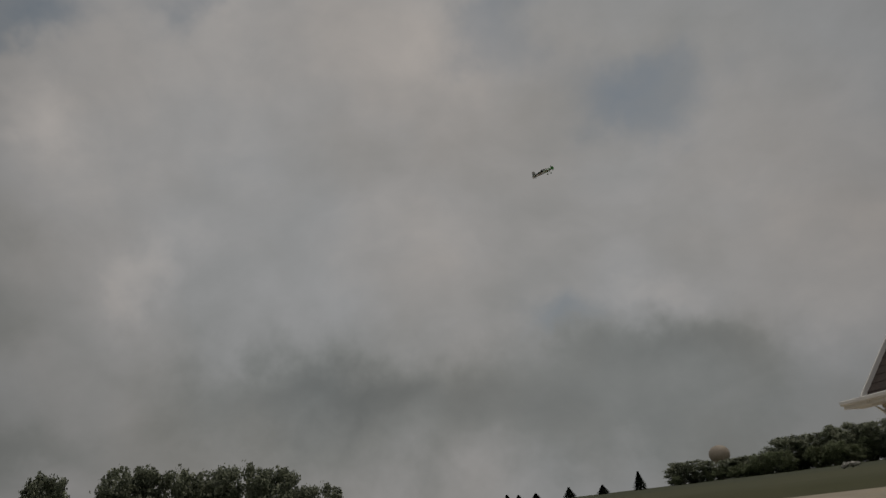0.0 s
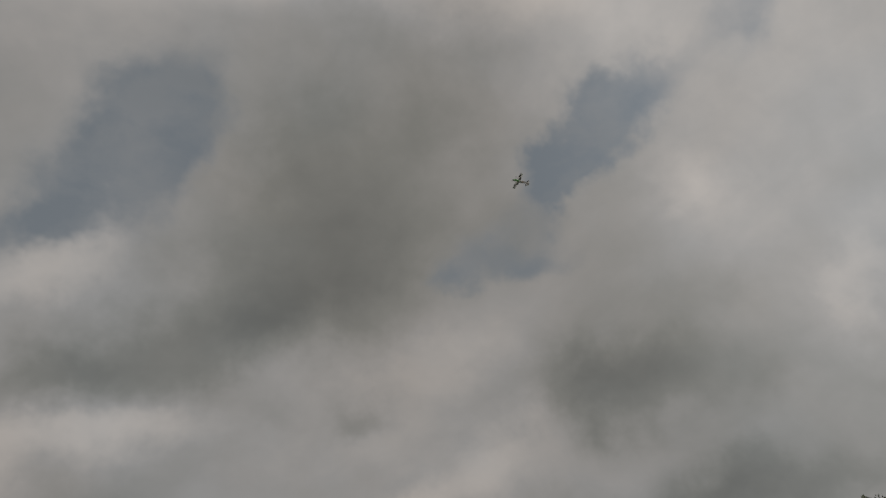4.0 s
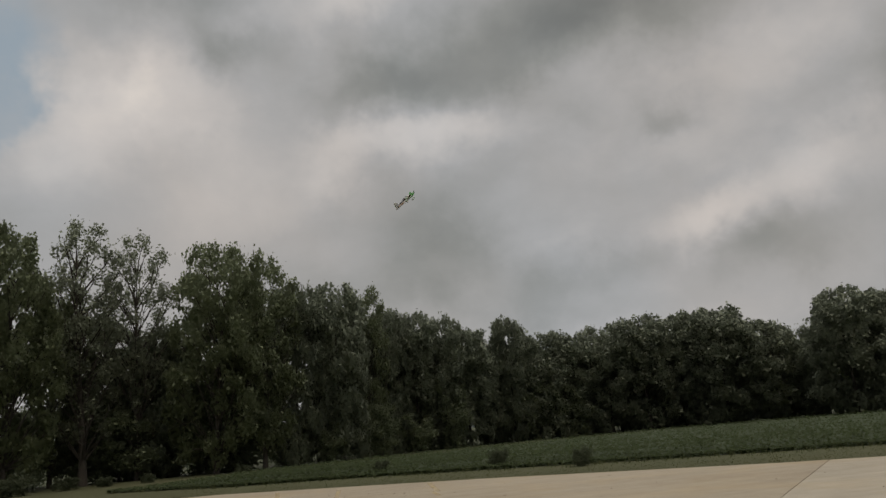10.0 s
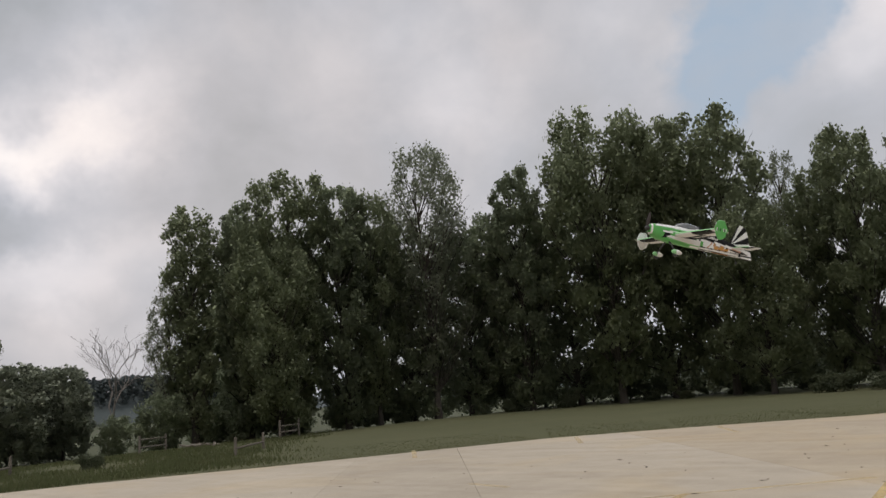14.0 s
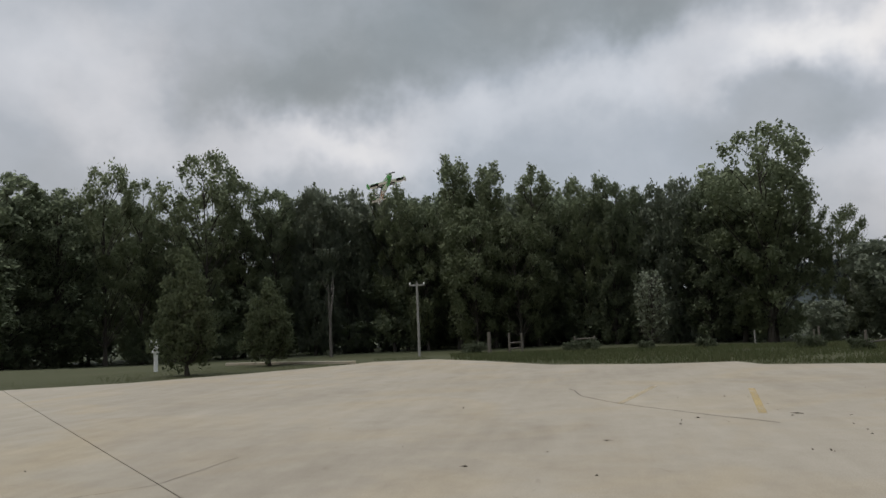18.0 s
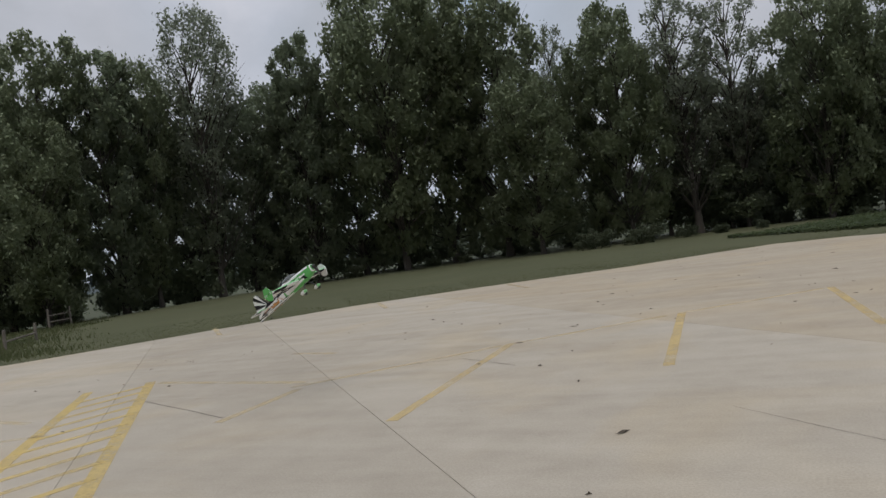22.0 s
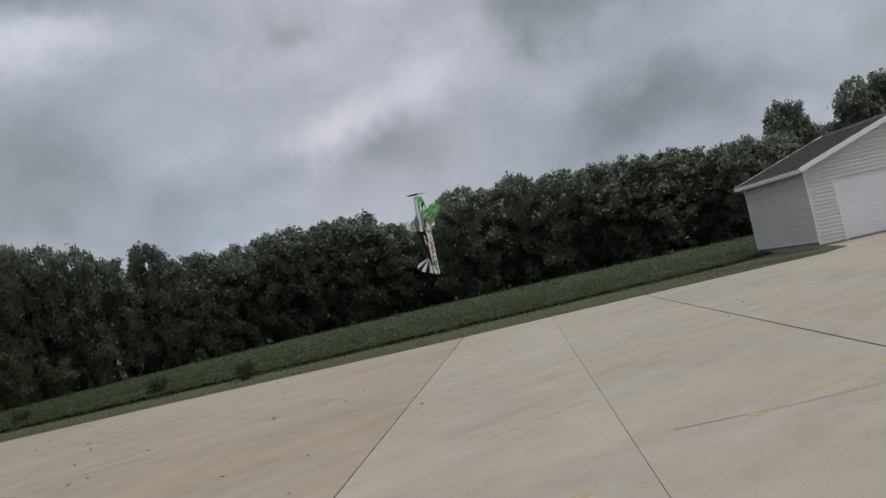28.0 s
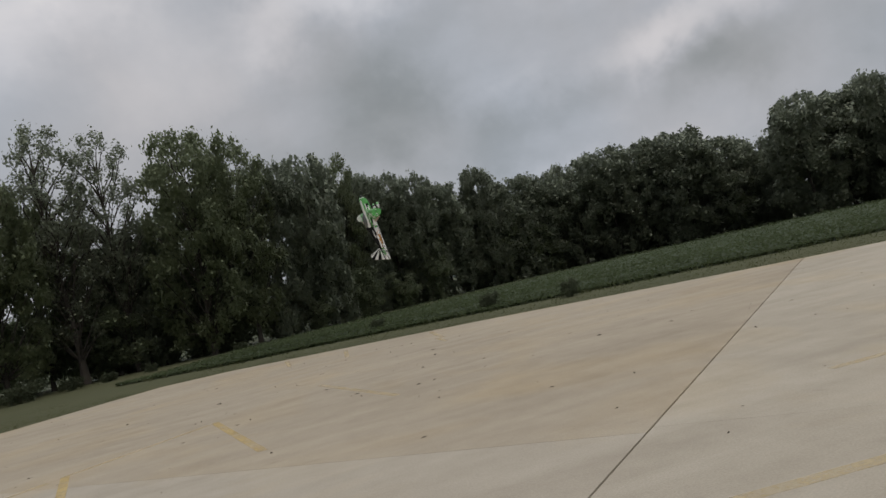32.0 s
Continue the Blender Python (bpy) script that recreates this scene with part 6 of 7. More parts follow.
def fuselage_rule(x, y, z):
    side = abs(x)
    top = z > 0.055 + 0.03 * (0.3 - min(y, 0.3)) if y > 0 else False
    if y > 0.492:
        return WHITE if y < 0.503 else GREEN
    saw = ((y * 8.5) % 1.0 - 0.5) * 0.03
    if y > 0.0:
        if top:
            return WHITE if y < 0.46 and (side > 0.012 or y < 0.2) else GREEN
        if z < -0.066:
            return GREEN if y > 0.10 or side < 0.012 + 0.1 * y else WHITE
        # a black lightning flash on the cowl that runs out into a line
        if -0.046 < z < 0.004 and abs(y - 0.362 + (z + 0.02) * 0.8) < (0.030 if z > -0.024 else 0.020):
            return BLACK
        low = along(((-1.0, -0.066), (0.10, -0.064), (0.35, -0.044), (0.40, 0.002), (0.49, 0.050), (0.6, 0.06)), y)
        if z < low:
            return GREEN
        if y < 0.36 and abs(z + 0.016 - 0.03 * (0.36 - y)) < 0.0045:
            return BLACK
        if y < 0.37 and z < -0.016 + 0.03 * (0.36 - y):
            return WHITE if z > low + 0.007 else LIME
        if z > 0.064:
            return WHITE if y < 0.45 else LIME
        if z > 0.047 - 0.04 * max(0.0, y - 0.40):
            return WHITE if y < 0.47 else GREEN
        if y < 0.33 and 0.030 < z < 0.030 + 0.05 * (0.33 - y):
            return BLACK
        if y < 0.40 and abs(z - 0.020 - 0.05 * (0.2 - y)) < 0.007:
            return WHITE
        if y < 0.22 and abs(z - 0.002 - 0.02 * (0.2 - y)) < 0.04 * (0.22 - y):
            return WHITE
        return GREEN
    deck = 0.012 + 0.03 * y
    wave = 0.008 * math.sin(y * 70) + 0.004 * math.sin(y * 190 + 1)
    if z > deck:
        return BLACK
    if z < -0.074:
        return BLACK if side > 0.012 else ORANGE if -0.33 < y < -0.16 else WHITE
    if z < -0.058 - 0.02 * (y + 0.2):
        return WHITE if side > 0.015 or (y * 9) % 1.0 < 0.6 else BLACK
    if z < -0.052 - 0.02 * (y + 0.2):
        return BLACK
    if -0.32 < y < -0.15 + 0.5 * (z + 0.03):
        if z < -0.020 + wave:
            return ORANGE if math.sin(y * 110 + z * 90) > -0.75 else PINK
        return BLACK if z < -0.016 + wave else WHITE
    if y <= -0.32:
        return BLACK if abs(z + 0.030 - 0.05 * (y + 0.32)) < 0.004 else PINK if abs(z + 0.020 - 0.05 * (y + 0.32)) < 0.006 else WHITE
    return GREEN if y > -0.03 and z < -0.02 + saw else PINK if abs(y + 0.115 + 0.9 * (z + 0.02)) < 0.008 and z < -0.005 else WHITE


def wing_top(x, y, z):
    s = max(0.0, (abs(x) - 0.03) / 0.50)
    lead, chord = 0.28 - 0.02 * s, 0.25 - 0.10 * s
    c = (lead - y) / chord
    if z < 0:
        if y < 0.165:
            return WHITE if s > 0.44 + 1.2 * (0.165 - y) else (WHITE if abs(y - 0.105) < 0.005 else BLACK)
        if s < 0.46:
            return WHITE
        return BLACK if s < 0.92 else WHITE
    # copper strokes that run out over the trailing edge
    ragged = 0.74 + 0.09 * math.sin(s * 41) * math.sin(s * 23 + 1) + 0.17 * s
    if c > ragged:
        stroke = math.sin(s * 90 + c * 25)
        return PINK if stroke > -0.35 else BLACK if stroke < -0.8 else WHITE
    # a white bolt by the root, between two lines that run out to the tip
    bolt = 0.48 + 0.24 * (abs((s * 4.6) % 2.0 - 1.0) * 2.0 - 1.0)
    if 0.03 < s < 0.44:
        if abs(c - bolt) < 0.075:
            return WHITE
        if abs(c - bolt) < 0.115:
            return LIME
    if s > 0.20 and abs(c - 0.32 - 0.14 * s) < 0.030 or s > 0.30 and abs(c - 0.66 + 0.05 * s) < 0.026:
        return WHITE
    if 0.05 < s < 0.20 and abs(c - 0.16 - 0.8 * s) < 0.03:
        return BLACK
    return LIME if c < 0.10 or s > 0.93 else GREEN


def tail_top(x, y, z):
    s = abs(x)
    if z < 0:
        if y > -0.457:
            return WHITE if s < 0.11 else BLACK
        return WHITE
    if y < -0.528 or abs(y + 0.457) < 0.005:
        return BLACK
    if y < -0.502 or s > 0.190 or abs(y + 0.415) < 0.008:
        return WHITE
    return LIME if (s * 11 + y * 9) % 1.0 < 0.4 else GREEN


def rudder_rule(x, y, z):
    a = math.degrees(math.atan2(z - 0.025, -(y + 0.36)))
    if z < -0.045:
        return WHITE if -0.078 < z < -0.060 or (-0.053 < z and y < -0.45) else BLACK
    for mid, wide in ((62, 6), (35, 7.5), (3, 7), (-14, 5)):
        if abs(a - mid) < wide:
            return WHITE
    return BLACK


FLAPS = []


def build_plane():
    p = empty("model_aeroplane", None, label="green, white and black foam aerobatic model aeroplane in flight", category="model aeroplane")
    # fuselage: lofted rounded-box sections, y forward
    stations = [(0.510, 0.026, 0.028, 0.016), (0.500, 0.038, 0.040, 0.014), (0.47, 0.047, 0.055, 0.008), (0.42, 0.051, 0.066, 0.002), (0.34, 0.053, 0.073, 0.0), (0.24, 0.053, 0.078, 0.0), (0.14, 0.052, 0.082, 0.002), (0.04, 0.050, 0.088, 0.008), (-0.05, 0.046, 0.090, 0.010), (-0.10, 0.042, 0.084, 0.004), (-0.20, 0.034, 0.074, -0.006), (-0.30, 0.027, 0.064, -0.016), (-0.40, 0.019, 0.054, -0.027), (-0.47, 0.013, 0.044, -0.036)]
    fine = []
    for (a, b) in zip(stations, stations[1:]):
        steps = max(1, round((a[0] - b[0]) / 0.0045))
        fine += [tuple(u + (v - u) * k / steps for u, v in zip(a, b)) for k in range(steps)]
    fine.append(stations[-1])
    bm = bmesh.new()
    rings = []
    sides = 72
    for y, w, h, zc in fine:
        ring = []
        for k in range(sides):
            a = 2 * math.pi * k / sides
            ca, sa = math.cos(a), math.sin(a)
            ring.append(bm.verts.new((w * math.copysign(abs(ca) ** 0.62, ca), y, zc + h * math.copysign(abs(sa) ** 0.62, sa))))
        rings.append(ring)
    for a, b in zip(rings, rings[1:]):
        for k in range(sides):
            bm.faces.new((a[k], b[k], b[(k + 1) % sides], a[(k + 1) % sides]))
    bm.faces.new(rings[0])
    bm.faces.new(rings[-1][::-1])
    bmesh.ops.recalc_face_normals(bm, faces=bm.faces)
    paint(bm, fuselage_rule)
    part("fuselage", bm, P_MATS, p, "green, white and black printed foam body")
    # canopy
    bm = bmesh.new()
    bmesh.ops.create_uvsphere(bm, u_segments=20, v_segments=12, radius=1.0, matrix=pose(0, 0.105, 0.068) @ Matrix.Diagonal((0.041, 0.150, 0.060, 1)))
    for f in bm.faces:
        f.smooth = True
    part("canopy", bm, M_P_CANOPY, p, "smoked grey canopy")
    bm = bmesh.new()
    tube(bm, [(0, -0.005, 0.060), (0, -0.005, 0.090), (0, -0.012, 0.122)], [0.044, 0.038, 0.012], 12)
    part("canopy_frame", bm, M_P_BLACK, p)
    # wing halves with ailerons
    for s in (-1, 1):
        bm = bmesh.new()
        profile = [(0.0, 0.0), (0.04, 0.55), (0.14, 0.92), (0.28, 1.0), (0.48, 0.82), (0.63, 0.58)]
        rows = []
        count = 50
        for i in range(count + 1):
            t = i / count
            x = s * (0.03 + 0.50 * t)
            lead, chord = 0.28 - 0.02 * t, 0.25 - 0.10 * t
            chord *= (lead - 0.167) / chord / 0.63
            thick = 0.022 - 0.009 * t
            up = [(x, lead - c * chord, h * thick) for c, h in profile]
            down = [(x, lead - c * chord, -h * thick * 0.85) for c, h in profile[::-1][:-1]]
            rows.append([bm.verts.new(v) for v in up + down])
        k = len(rows[0])
        for a, b in zip(rows, rows[1:]):
            for j in range(k):
                bm.faces.new((a[j], a[(j + 1) % k], b[(j + 1) % k], b[j]))
        bm.faces.new(rows[0])
        bm.faces.new(rows[-1])
        cut_up(bm, (("y", spread(0.16, 0.28, 14)),))
        bmesh.ops.recalc_face_normals(bm, faces=bm.faces)
        paint(bm, wing_top)
        part("wing", bm, P_MATS, p, "green wing with white streaks, white underside")
        # the aileron hangs on a straight hinge line
        bm = bmesh.new()
        plate(bm, [(s * 0.07, 0.164), (s * 0.525, 0.164), (s * 0.525, 0.108), (s * 0.07, 0.032)], 0.012, "z")
        cut_up(bm, (("x", spread(-0.53, 0.53, 90)), ("y", spread(0.03, 0.165, 18))))
        bmesh.ops.recalc_face_normals(bm, faces=bm.faces)
        paint(bm, wing_top)
        bmesh.ops.translate(bm, vec=(-s * 0.3, -0.165, 0), verts=bm.verts)
        aileron = part("aileron", bm, P_MATS, p, "white and copper printed aileron")
        aileron.location = (s * 0.3, 0.165, 0)
        FLAPS.append((aileron, s))
        # side-force plate at the tip
        bm = bmesh.new()
        plate(bm, [(0.072, 0.006), (0.052, 0.062), (0.030, 0.082), (-0.026, 0.082), (-0.050, 0.036), (-0.070, 0.010), (-0.050, -0.026), (-0.043, -0.054), (0.0, -0.078), (0.026, -0.078), (0.050, -0.046)], 0.006, "x")
        cut_up(bm, (("y", spread(-0.09, 0.09, 22)), ("z", spread(-0.095, 0.095, 22))))
        for v in bm.verts:
            v.co.x += s * 0.533
            v.co.y += 0.19
        bmesh.ops.recalc_face_normals(bm, faces=bm.faces)
        paint(bm, lambda x, y, z: (BLACK if abs(z - 0.005) < 0.016 and (y * 45) % 1.0 < 0.3 and abs(y - 0.19) < 0.045 else WHITE if abs(z - 0.005) < 0.012 and 0.5 < (y * 45) % 1.0 < 0.7 and abs(y - 0.19) < 0.05 else LIME if z > 0.075 else GREEN) if x * s > 0.533 else WHITE)
        part("side_plate", bm, P_MATS, p, "green side-force plate on the wing tip")
        # tailplane and elevator
        bm = bmesh.new()
        plate(bm, [(s * 0.0, -0.375), (s * 0.18, -0.40), (s * 0.205, -0.43), (s * 0.205, -0.455), (s * 0.0, -0.455)], 0.008, "z")
        cut_up(bm, (("x", spread(-0.21, 0.21, 28)), ("y", spread(-0.46, -0.37, 8))))
        bmesh.ops.recalc_face_normals(bm, faces=bm.faces)
        paint(bm, tail_top)
        part("tailplane", bm, P_MATS, p)
        bm = bmesh.new()
        plate(bm, [(s * 0.025, -0.458), (s * 0.212, -0.458), (s * 0.206, -0.515), (s * 0.05, -0.535)], 0.008, "z")
        cut_up(bm, (("x", spread(-0.21, 0.21, 28)), ("y", spread(-0.55, -0.46, 8))))
        bmesh.ops.recalc_face_normals(bm, faces=bm.faces)
        paint(bm, tail_top)
        part("elevator", bm, P_MATS, p)
        # undercarriage leg, wheel and wheel cover
        bm = bmesh.new()
        tube(bm, [(s * 0.02, 0.31, -0.066), (s * 0.06, 0.31, -0.095), (s * 0.125, 0.315, -0.165)], [0.008, 0.007, 0.005], 8)
        part("gear_leg", bm, M_P_CARBON, p)
        bm = bmesh.new()
        bmesh.ops.create_uvsphere(bm, u_segments=14, v_segments=10, radius=1.0, matrix=pose(s * 0.132, 0.30, -0.168) @ Matrix.Diagonal((0.015, 0.056, 0.023, 1)))
        for f in bm.faces:
            f.smooth = True
            f.material_index = 1 if f.calc_center_median().y < 0.312 else 0
        part("wheel_cover", bm, (M_P_LIME, M_P_WHITE), p, "white wheel cover with pale green tip")
        bm = bmesh.new()
        bmesh.ops.create_cone(bm, cap_ends=True, segments=18, radius1=0.026, radius2=0.026, depth=0.014, matrix=pose(s * 0.132, 0.31, -0.184, 0, 90, 0))
        part("wheel", bm, M_P_CARBON, p)
    # fin and rudder
    bm = bmesh.new()
    plate(bm, [(-0.34, 0.030), (-0.432, 0.010), (-0.432, 0.205), (-0.425, 0.205)], 0.008, "x")
    cut_up(bm, (("y", spread(-0.44, -0.33, 18)), ("z", spread(0.01, 0.205, 24))))
    bmesh.ops.recalc_face_normals(bm, faces=bm.faces)
    paint(bm, rudder_rule)
    part("fin", bm, P_MATS, p)
    bm = bmesh.new()
    plate(bm, [(-0.436, -0.075), (-0.436, 0.208), (-0.47, 0.212), (-0.515, 0.195), (-0.548, 0.12), (-0.574, 0.03), (-0.602, -0.06), (-0.602, -0.086), (-0.50, -0.086)], 0.008, "x")
    cut_up(bm, (("y", spread(-0.60, -0.44, 30)), ("z", spread(-0.086, 0.21, 50))))
    bmesh.ops.recalc_face_normals(bm, faces=bm.faces)
    paint(bm, rudder_rule)
    part("rudder", bm, P_MATS, p, "black and white rayed rudder")
    bm = bmesh.new()
    tube(bm, [(0, -0.42, -0.075), (0, -0.435, -0.125)], [0.003, 0.003], 6)
    bmesh.ops.create_cone(bm, cap_ends=True, segments=12, radius1=0.012, radius2=0.012, depth=0.008, matrix=pose(0, -0.437, -0.130, 0, 90, 0))
    part("tail_wheel", bm, M_P_CARBON, p)
    # maker's lettering on the rear deck stays as plain bars
    for s in (-1, 1):
        for k in range(7):
            bm = bmesh.new()
            y = -0.065 - k * 0.020
            w = 0.043 - (k * 0.020) * 0.078
            box(bm, (-0.0015, -0.0072, 0.0), (0.0015, 0.0072, 0.022 if k < 5 else 0.013), pose(s * w, y, 0.028))
            part("letter_bar", bm, M_P_WHITE, p)
    # spinner and propeller
    bm = bmesh.new()
    bmesh.ops.create_uvsphere(bm, u_segments=14, v_segments=8, radius=1.0, matrix=pose(0, 0.515, 0.016) @ Matrix.Diagonal((0.022, 0.034, 0.022, 1)))
    part("spinner", bm, M_P_CARBON, p)
    bm = bmesh.new()
    for s in (-1, 1):
        rows = []
        for i in range(9):
            t = i / 8
            r = 0.012 + 0.123 * t
            w = 0.007 + 0.010 * math.sin(math.pi * min(1, t * 0.85 + 0.1))
            tw = radians(52 - 38 * t)
            rows.append([bm.verts.new((s * w * math.cos(tw) * a, w * math.sin(tw) * a + b, s * r)) for a, b in ((-1, 0.0), (0, 0.0022), (1, 0.0), (0, -0.0015))])
        for a, b in zip(rows, rows[1:]):
            for k in range(4):
                bm.faces.new((a[k], a[(k + 1) % 4], b[(k + 1) % 4], b[k]))
        bm.faces.new(rows[-1])
    bmesh.ops.recalc_face_normals(bm, faces=bm.faces)
    prop = part("propeller", bm, M_P_PROP, p, "dark two-bladed propeller")
    prop.location = (0, 0.528, 0.016)
    return p, prop


build_ground()
build_garage()
build_house()
build_fence_and_posts()
PLANE, PROPELLER = build_plane()
build_low_plants()
build_distance()
build_woods()
build_lot()


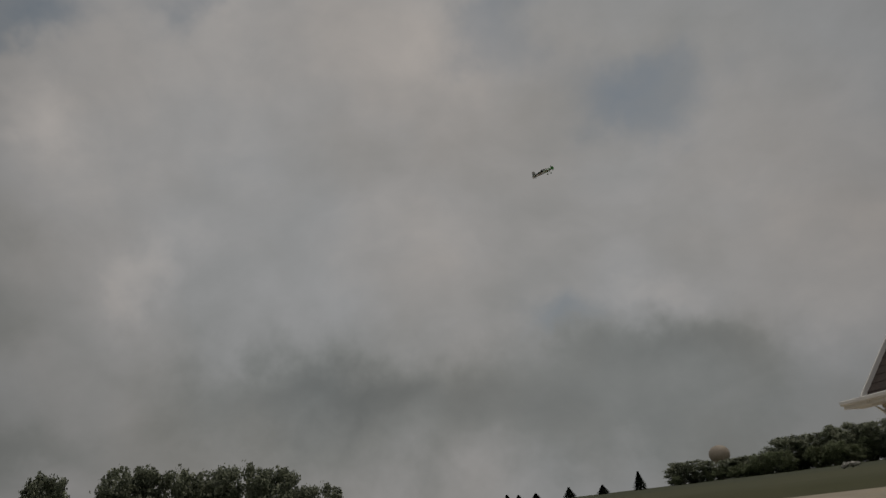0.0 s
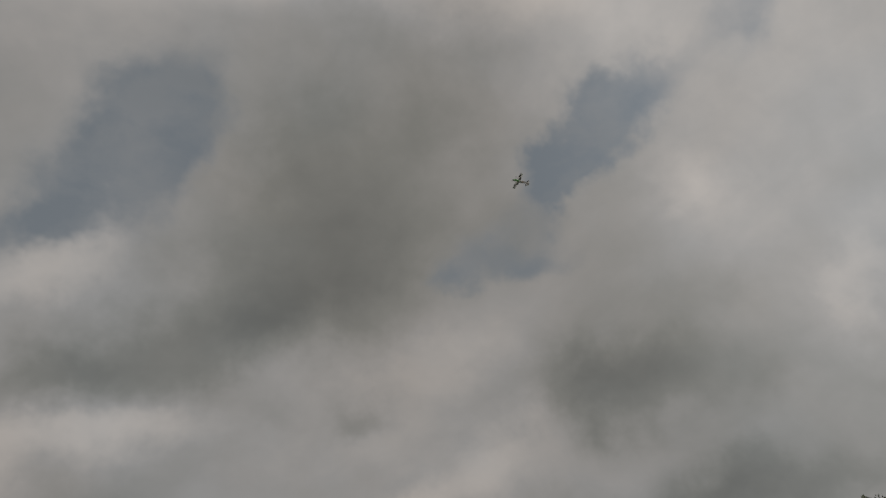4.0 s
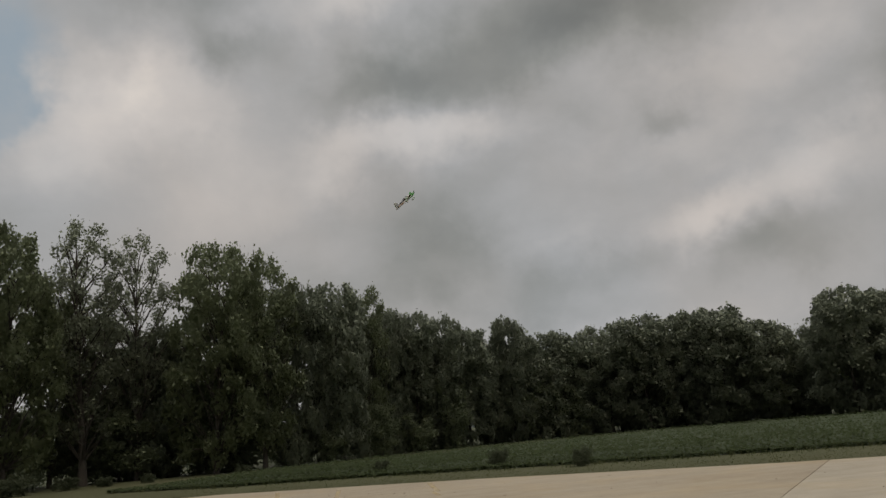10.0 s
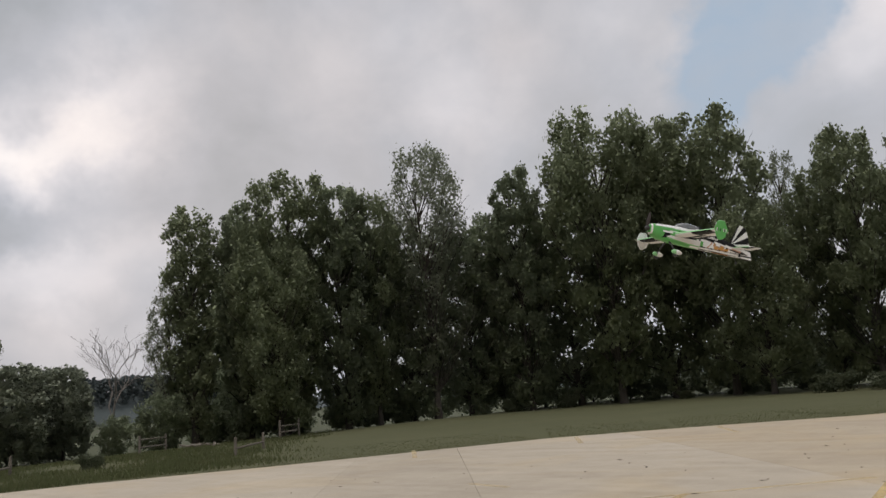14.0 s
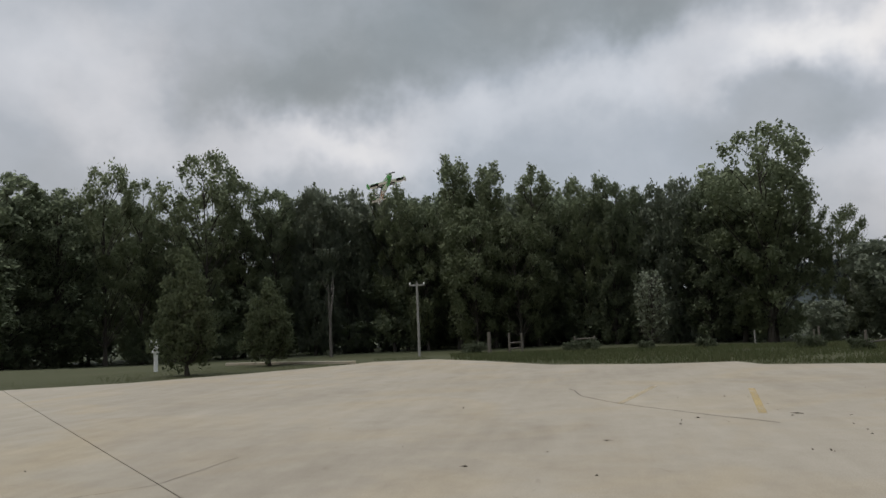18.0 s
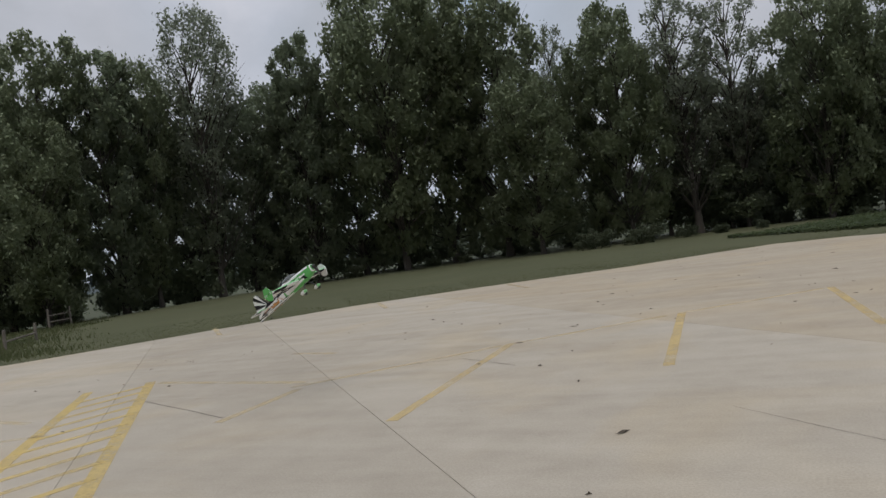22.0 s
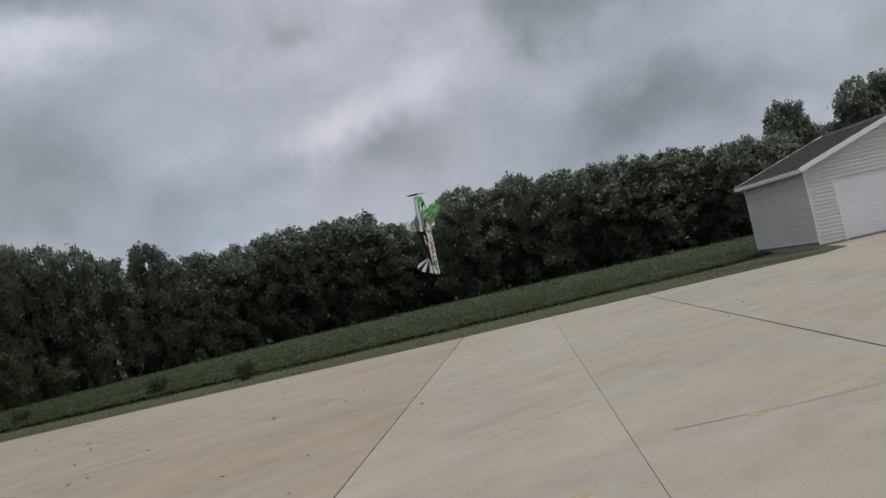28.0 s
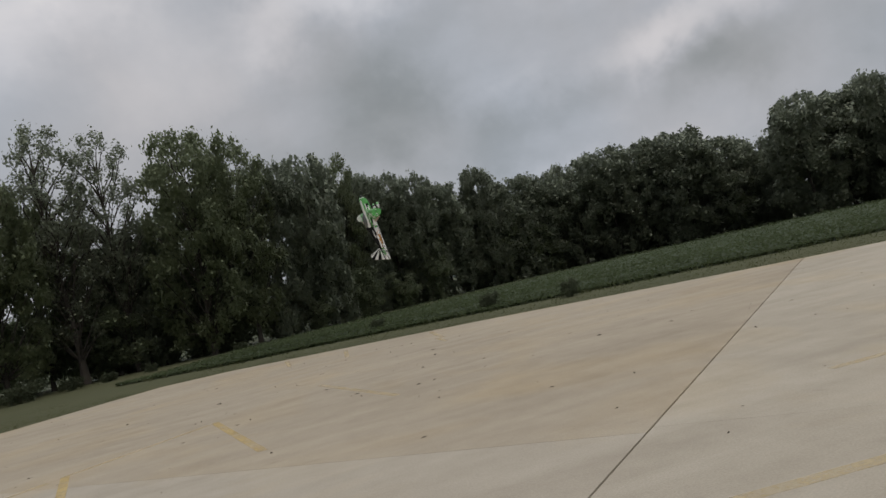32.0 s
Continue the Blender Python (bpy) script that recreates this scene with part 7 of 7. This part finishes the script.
def motions():
    walk(PLANE, [
        (0.00, pose(31.110, -7.191, 16.693, 26.9, 13.9, -157.4)),
        (0.50, pose(33.273, -4.255, 17.613, 26.1, 13.6, -154.0)),
        (1.00, pose(36.790, -0.689, 19.582, 24.5, 8.7, -153.9)),
        (1.50, pose(38.224, 3.325, 20.899, -15.5, 3.1, 147.3)),
        (1.67, pose(38.560, 4.891, 21.518, 23.5, -0.5, 103.9)),
        (1.83, pose(38.896, 6.456, 22.136, 55.9, 22.8, 66.2)),
        (2.00, pose(39.232, 8.021, 22.755, 73.2, 60.1, 34.0)),
        (2.25, pose(39.535, 9.989, 23.667, 55.1, 80.1, 69.5)),
        (2.50, pose(39.838, 11.956, 24.579, -171.8, 77.4, -105.2)),
        (4.50, pose(25.407, 26.454, 29.004, 93.5, 40.5, 123.3)),
        (4.75, pose(22.475, 26.743, 29.313, 24.3, 24.3, 96.8)),
        (5.00, pose(19.543, 27.033, 29.623, -29.7, -2.9, 100.2)),
        (5.25, pose(18.422, 27.581, 29.318, -47.1, 36.9, 66.9)),
        (5.50, pose(17.301, 28.130, 29.012, -105.1, 49.5, -2.9)),
        (5.75, pose(16.580, 28.922, 28.500, -26.6, 31.7, 76.1)),
        (6.00, pose(15.859, 29.713, 27.989, -3.0, -23.1, 100.5)),
        (6.50, pose(13.103, 29.562, 26.247, -37.3, -37.9, 150.2)),
        (7.00, pose(10.348, 29.411, 24.505, -72.2, -23.9, -159.5)),
        (7.50, pose(9.333, 29.997, 24.465, -40.9, 0.1, -125.7)),
        (7.67, pose(8.850, 29.109, 23.242, -25.5, 20.1, -174.8)),
        (7.83, pose(8.367, 28.222, 22.019, -33.1, 44.3, 129.2)),
        (8.00, pose(7.884, 27.334, 20.796, -69.2, 47.9, 50.8)),
        (8.17, pose(7.100, 27.510, 19.709, -57.6, 38.6, 108.8)),
        (8.33, pose(6.316, 27.686, 18.622, -60.4, 26.3, 157.3)),
        (8.50, pose(5.532, 27.862, 17.534, -71.9, 19.6, -157.3)),
        (8.75, pose(5.471, 28.609, 15.674, -30.2, 20.4, -119.5)),
        (9.00, pose(5.409, 29.357, 13.813, 3.1, -1.1, -90.6)),
        (9.50, pose(7.043, 31.844, 12.070, 18.5, 4.7, -85.7)),
        (10.00, pose(8.616, 31.677, 11.254, 38.8, 0.5, -94.0)),
        (10.30, pose(8.755, 30.438, 9.852, 20.8, 26.1, -128.0)),
        (10.60, pose(8.777, 28.174, 9.543, -13.4, 17.4, 172.2)),
        (11.00, pose(8.494, 25.890, 8.327, -30.2, -7.8, 176.9)),
        (11.30, pose(8.362, 22.919, 6.751, -25.1, -13.6, 173.2)),
        (11.60, pose(7.892, 20.417, 5.886, -0.9, 7.1, 170.6)),
        (12.00, pose(7.310, 16.636, 5.025, 10.3, 39.8, 165.4)),
        (12.20, pose(6.610, 15.232, 4.775, 12.3, 42.4, 155.4)),
        (12.40, pose(5.949, 14.054, 4.584, 11.9, 38.1, 144.4)),
        (12.60, pose(4.920, 12.367, 4.288, 4.5, 29.7, 131.9)),
        (12.80, pose(3.977, 11.654, 4.111, 4.9, 12.4, 128.5)),
        (13.00, pose(2.981, 10.902, 3.804, 6.9, -4.6, 126.1)),
        (13.20, pose(1.641, 10.392, 3.698, 12.7, -12.7, 129.2)),
        (13.40, pose(0.659, 9.524, 3.394, 18.5, -14.4, 132.4)),
        (14.00, pose(-2.099, 6.789, 2.727, 10.7, -7.0, 152.4)),
        (14.50, pose(-4.337, 4.348, 2.025, 4.7, -3.7, 158.1)),
        (14.70, pose(-4.915, 3.329, 1.943, 3.6, 14.1, 164.6)),
        (15.00, pose(-6.141, 0.979, 1.167, 28.9, 27.4, 166.8)),
        (15.20, pose(-6.987, -0.151, 1.030, 42.8, 29.5, 167.2)),
        (15.50, pose(-8.278, -1.879, 1.184, 37.4, 21.4, 139.8)),
        (16.50, pose(-14.891, -4.389, 3.136, 39.4, 0.6, 73.4)),
        (17.50, pose(-21.504, -6.900, 5.088, 59.3, -5.9, 5.8)),
        (17.70, pose(-19.481, -5.525, 4.961, 39.2, 25.7, -24.2)),
        (18.00, pose(-18.409, -4.417, 4.864, 31.3, 15.8, -46.9)),
        (18.30, pose(-18.082, -3.497, 5.031, 20.4, -0.9, -56.3)),
        (18.50, pose(-17.788, -2.880, 4.690, 28.5, -11.6, -56.4)),
        (18.70, pose(-18.080, -2.071, 4.496, 18.6, -12.5, -63.5)),
        (19.00, pose(-18.578, -1.112, 4.454, 13.9, 5.7, -63.1)),
        (19.50, pose(-17.086, 0.937, 3.723, 18.7, 10.9, -64.9)),
        (20.00, pose(-15.044, 2.783, 3.108, 13.6, 9.9, -79.6)),
        (20.50, pose(-13.478, 4.469, 2.532, 11.6, 2.9, -87.3)),
        (21.00, pose(-10.042, 5.175, 1.923, 22.0, 0.9, -82.2)),
        (21.50, pose(-8.309, 6.636, 1.518, 19.9, 2.0, -93.0)),
        (22.00, pose(-5.817, 7.423, 1.261, 27.3, 9.4, -91.8)),
        (22.50, pose(-3.674, 8.345, 1.093, 33.8, 2.4, -105.2)),
        (23.00, pose(-1.571, 8.671, 1.114, 35.6, 11.6, -106.7)),
        (23.50, pose(0.370, 8.709, 1.190, 41.3, 9.7, -116.3)),
        (24.00, pose(2.001, 8.090, 1.359, 44.0, 17.0, -116.5)),
        (24.50, pose(3.625, 7.458, 1.516, 44.8, 5.9, -121.9)),
        (25.00, pose(5.132, 6.695, 1.728, 57.7, 8.9, -130.8)),
        (25.50, pose(6.146, 6.140, 1.968, 64.4, -11.9, -102.0)),
        (27.50, pose(7.311, 7.712, 2.394, 84.5, -0.5, -81.6)),
        (27.80, pose(7.000, 7.782, 2.368, 86.6, -4.6, -96.5)),
        (28.10, pose(6.916, 8.104, 2.366, 87.4, -3.9, -115.0)),
        (28.40, pose(6.646, 8.346, 2.398, 84.3, -0.1, -117.0)),
        (28.70, pose(6.609, 8.914, 2.358, 89.2, -3.8, -144.3)),
        (29.00, pose(6.414, 9.250, 2.369, 90.6, -6.9, -163.8)),
        (29.30, pose(6.273, 9.739, 2.403, 85.1, -5.0, 173.0)),
        (29.60, pose(5.804, 9.502, 2.344, 99.9, 1.6, 146.8)),
        (29.90, pose(5.355, 9.394, 2.323, 103.5, 5.9, 147.7)),
        (30.20, pose(5.250, 10.142, 2.348, 86.0, 6.8, 118.7)),
        (30.50, pose(4.857, 10.514, 2.406, 85.0, 7.9, 76.6)),
        (30.80, pose(4.405, 10.670, 2.434, 79.1, 8.2, 28.4)),
        (31.00, pose(3.959, 10.550, 2.441, 75.7, 7.3, 1.3)),
        (31.40, pose(3.669, 11.303, 2.503, 70.0, -8.5, -24.4)),
        (31.70, pose(3.410, 12.140, 2.584, 95.6, -5.8, -74.6)),
        (32.00, pose(2.959, 12.541, 2.654, 99.5, 2.8, -89.2))
    ])
    walk(PROPELLER, [(k * 0.2, pose(0, 0.528, 0.016, 0, (k * 77) % 360, 0)) for k in range(161)])

    for aileron, s in FLAPS:
        walk(aileron, [(t, pose(s * 0.3, 0.165, 0, s * a, 0, 0)) for t, a in ((0, 0), (13, 4), (15.5, -6), (20, 5), (25, 4), (27.5, 24), (29, 28), (30.5, 22), (32, 26))])


motions()
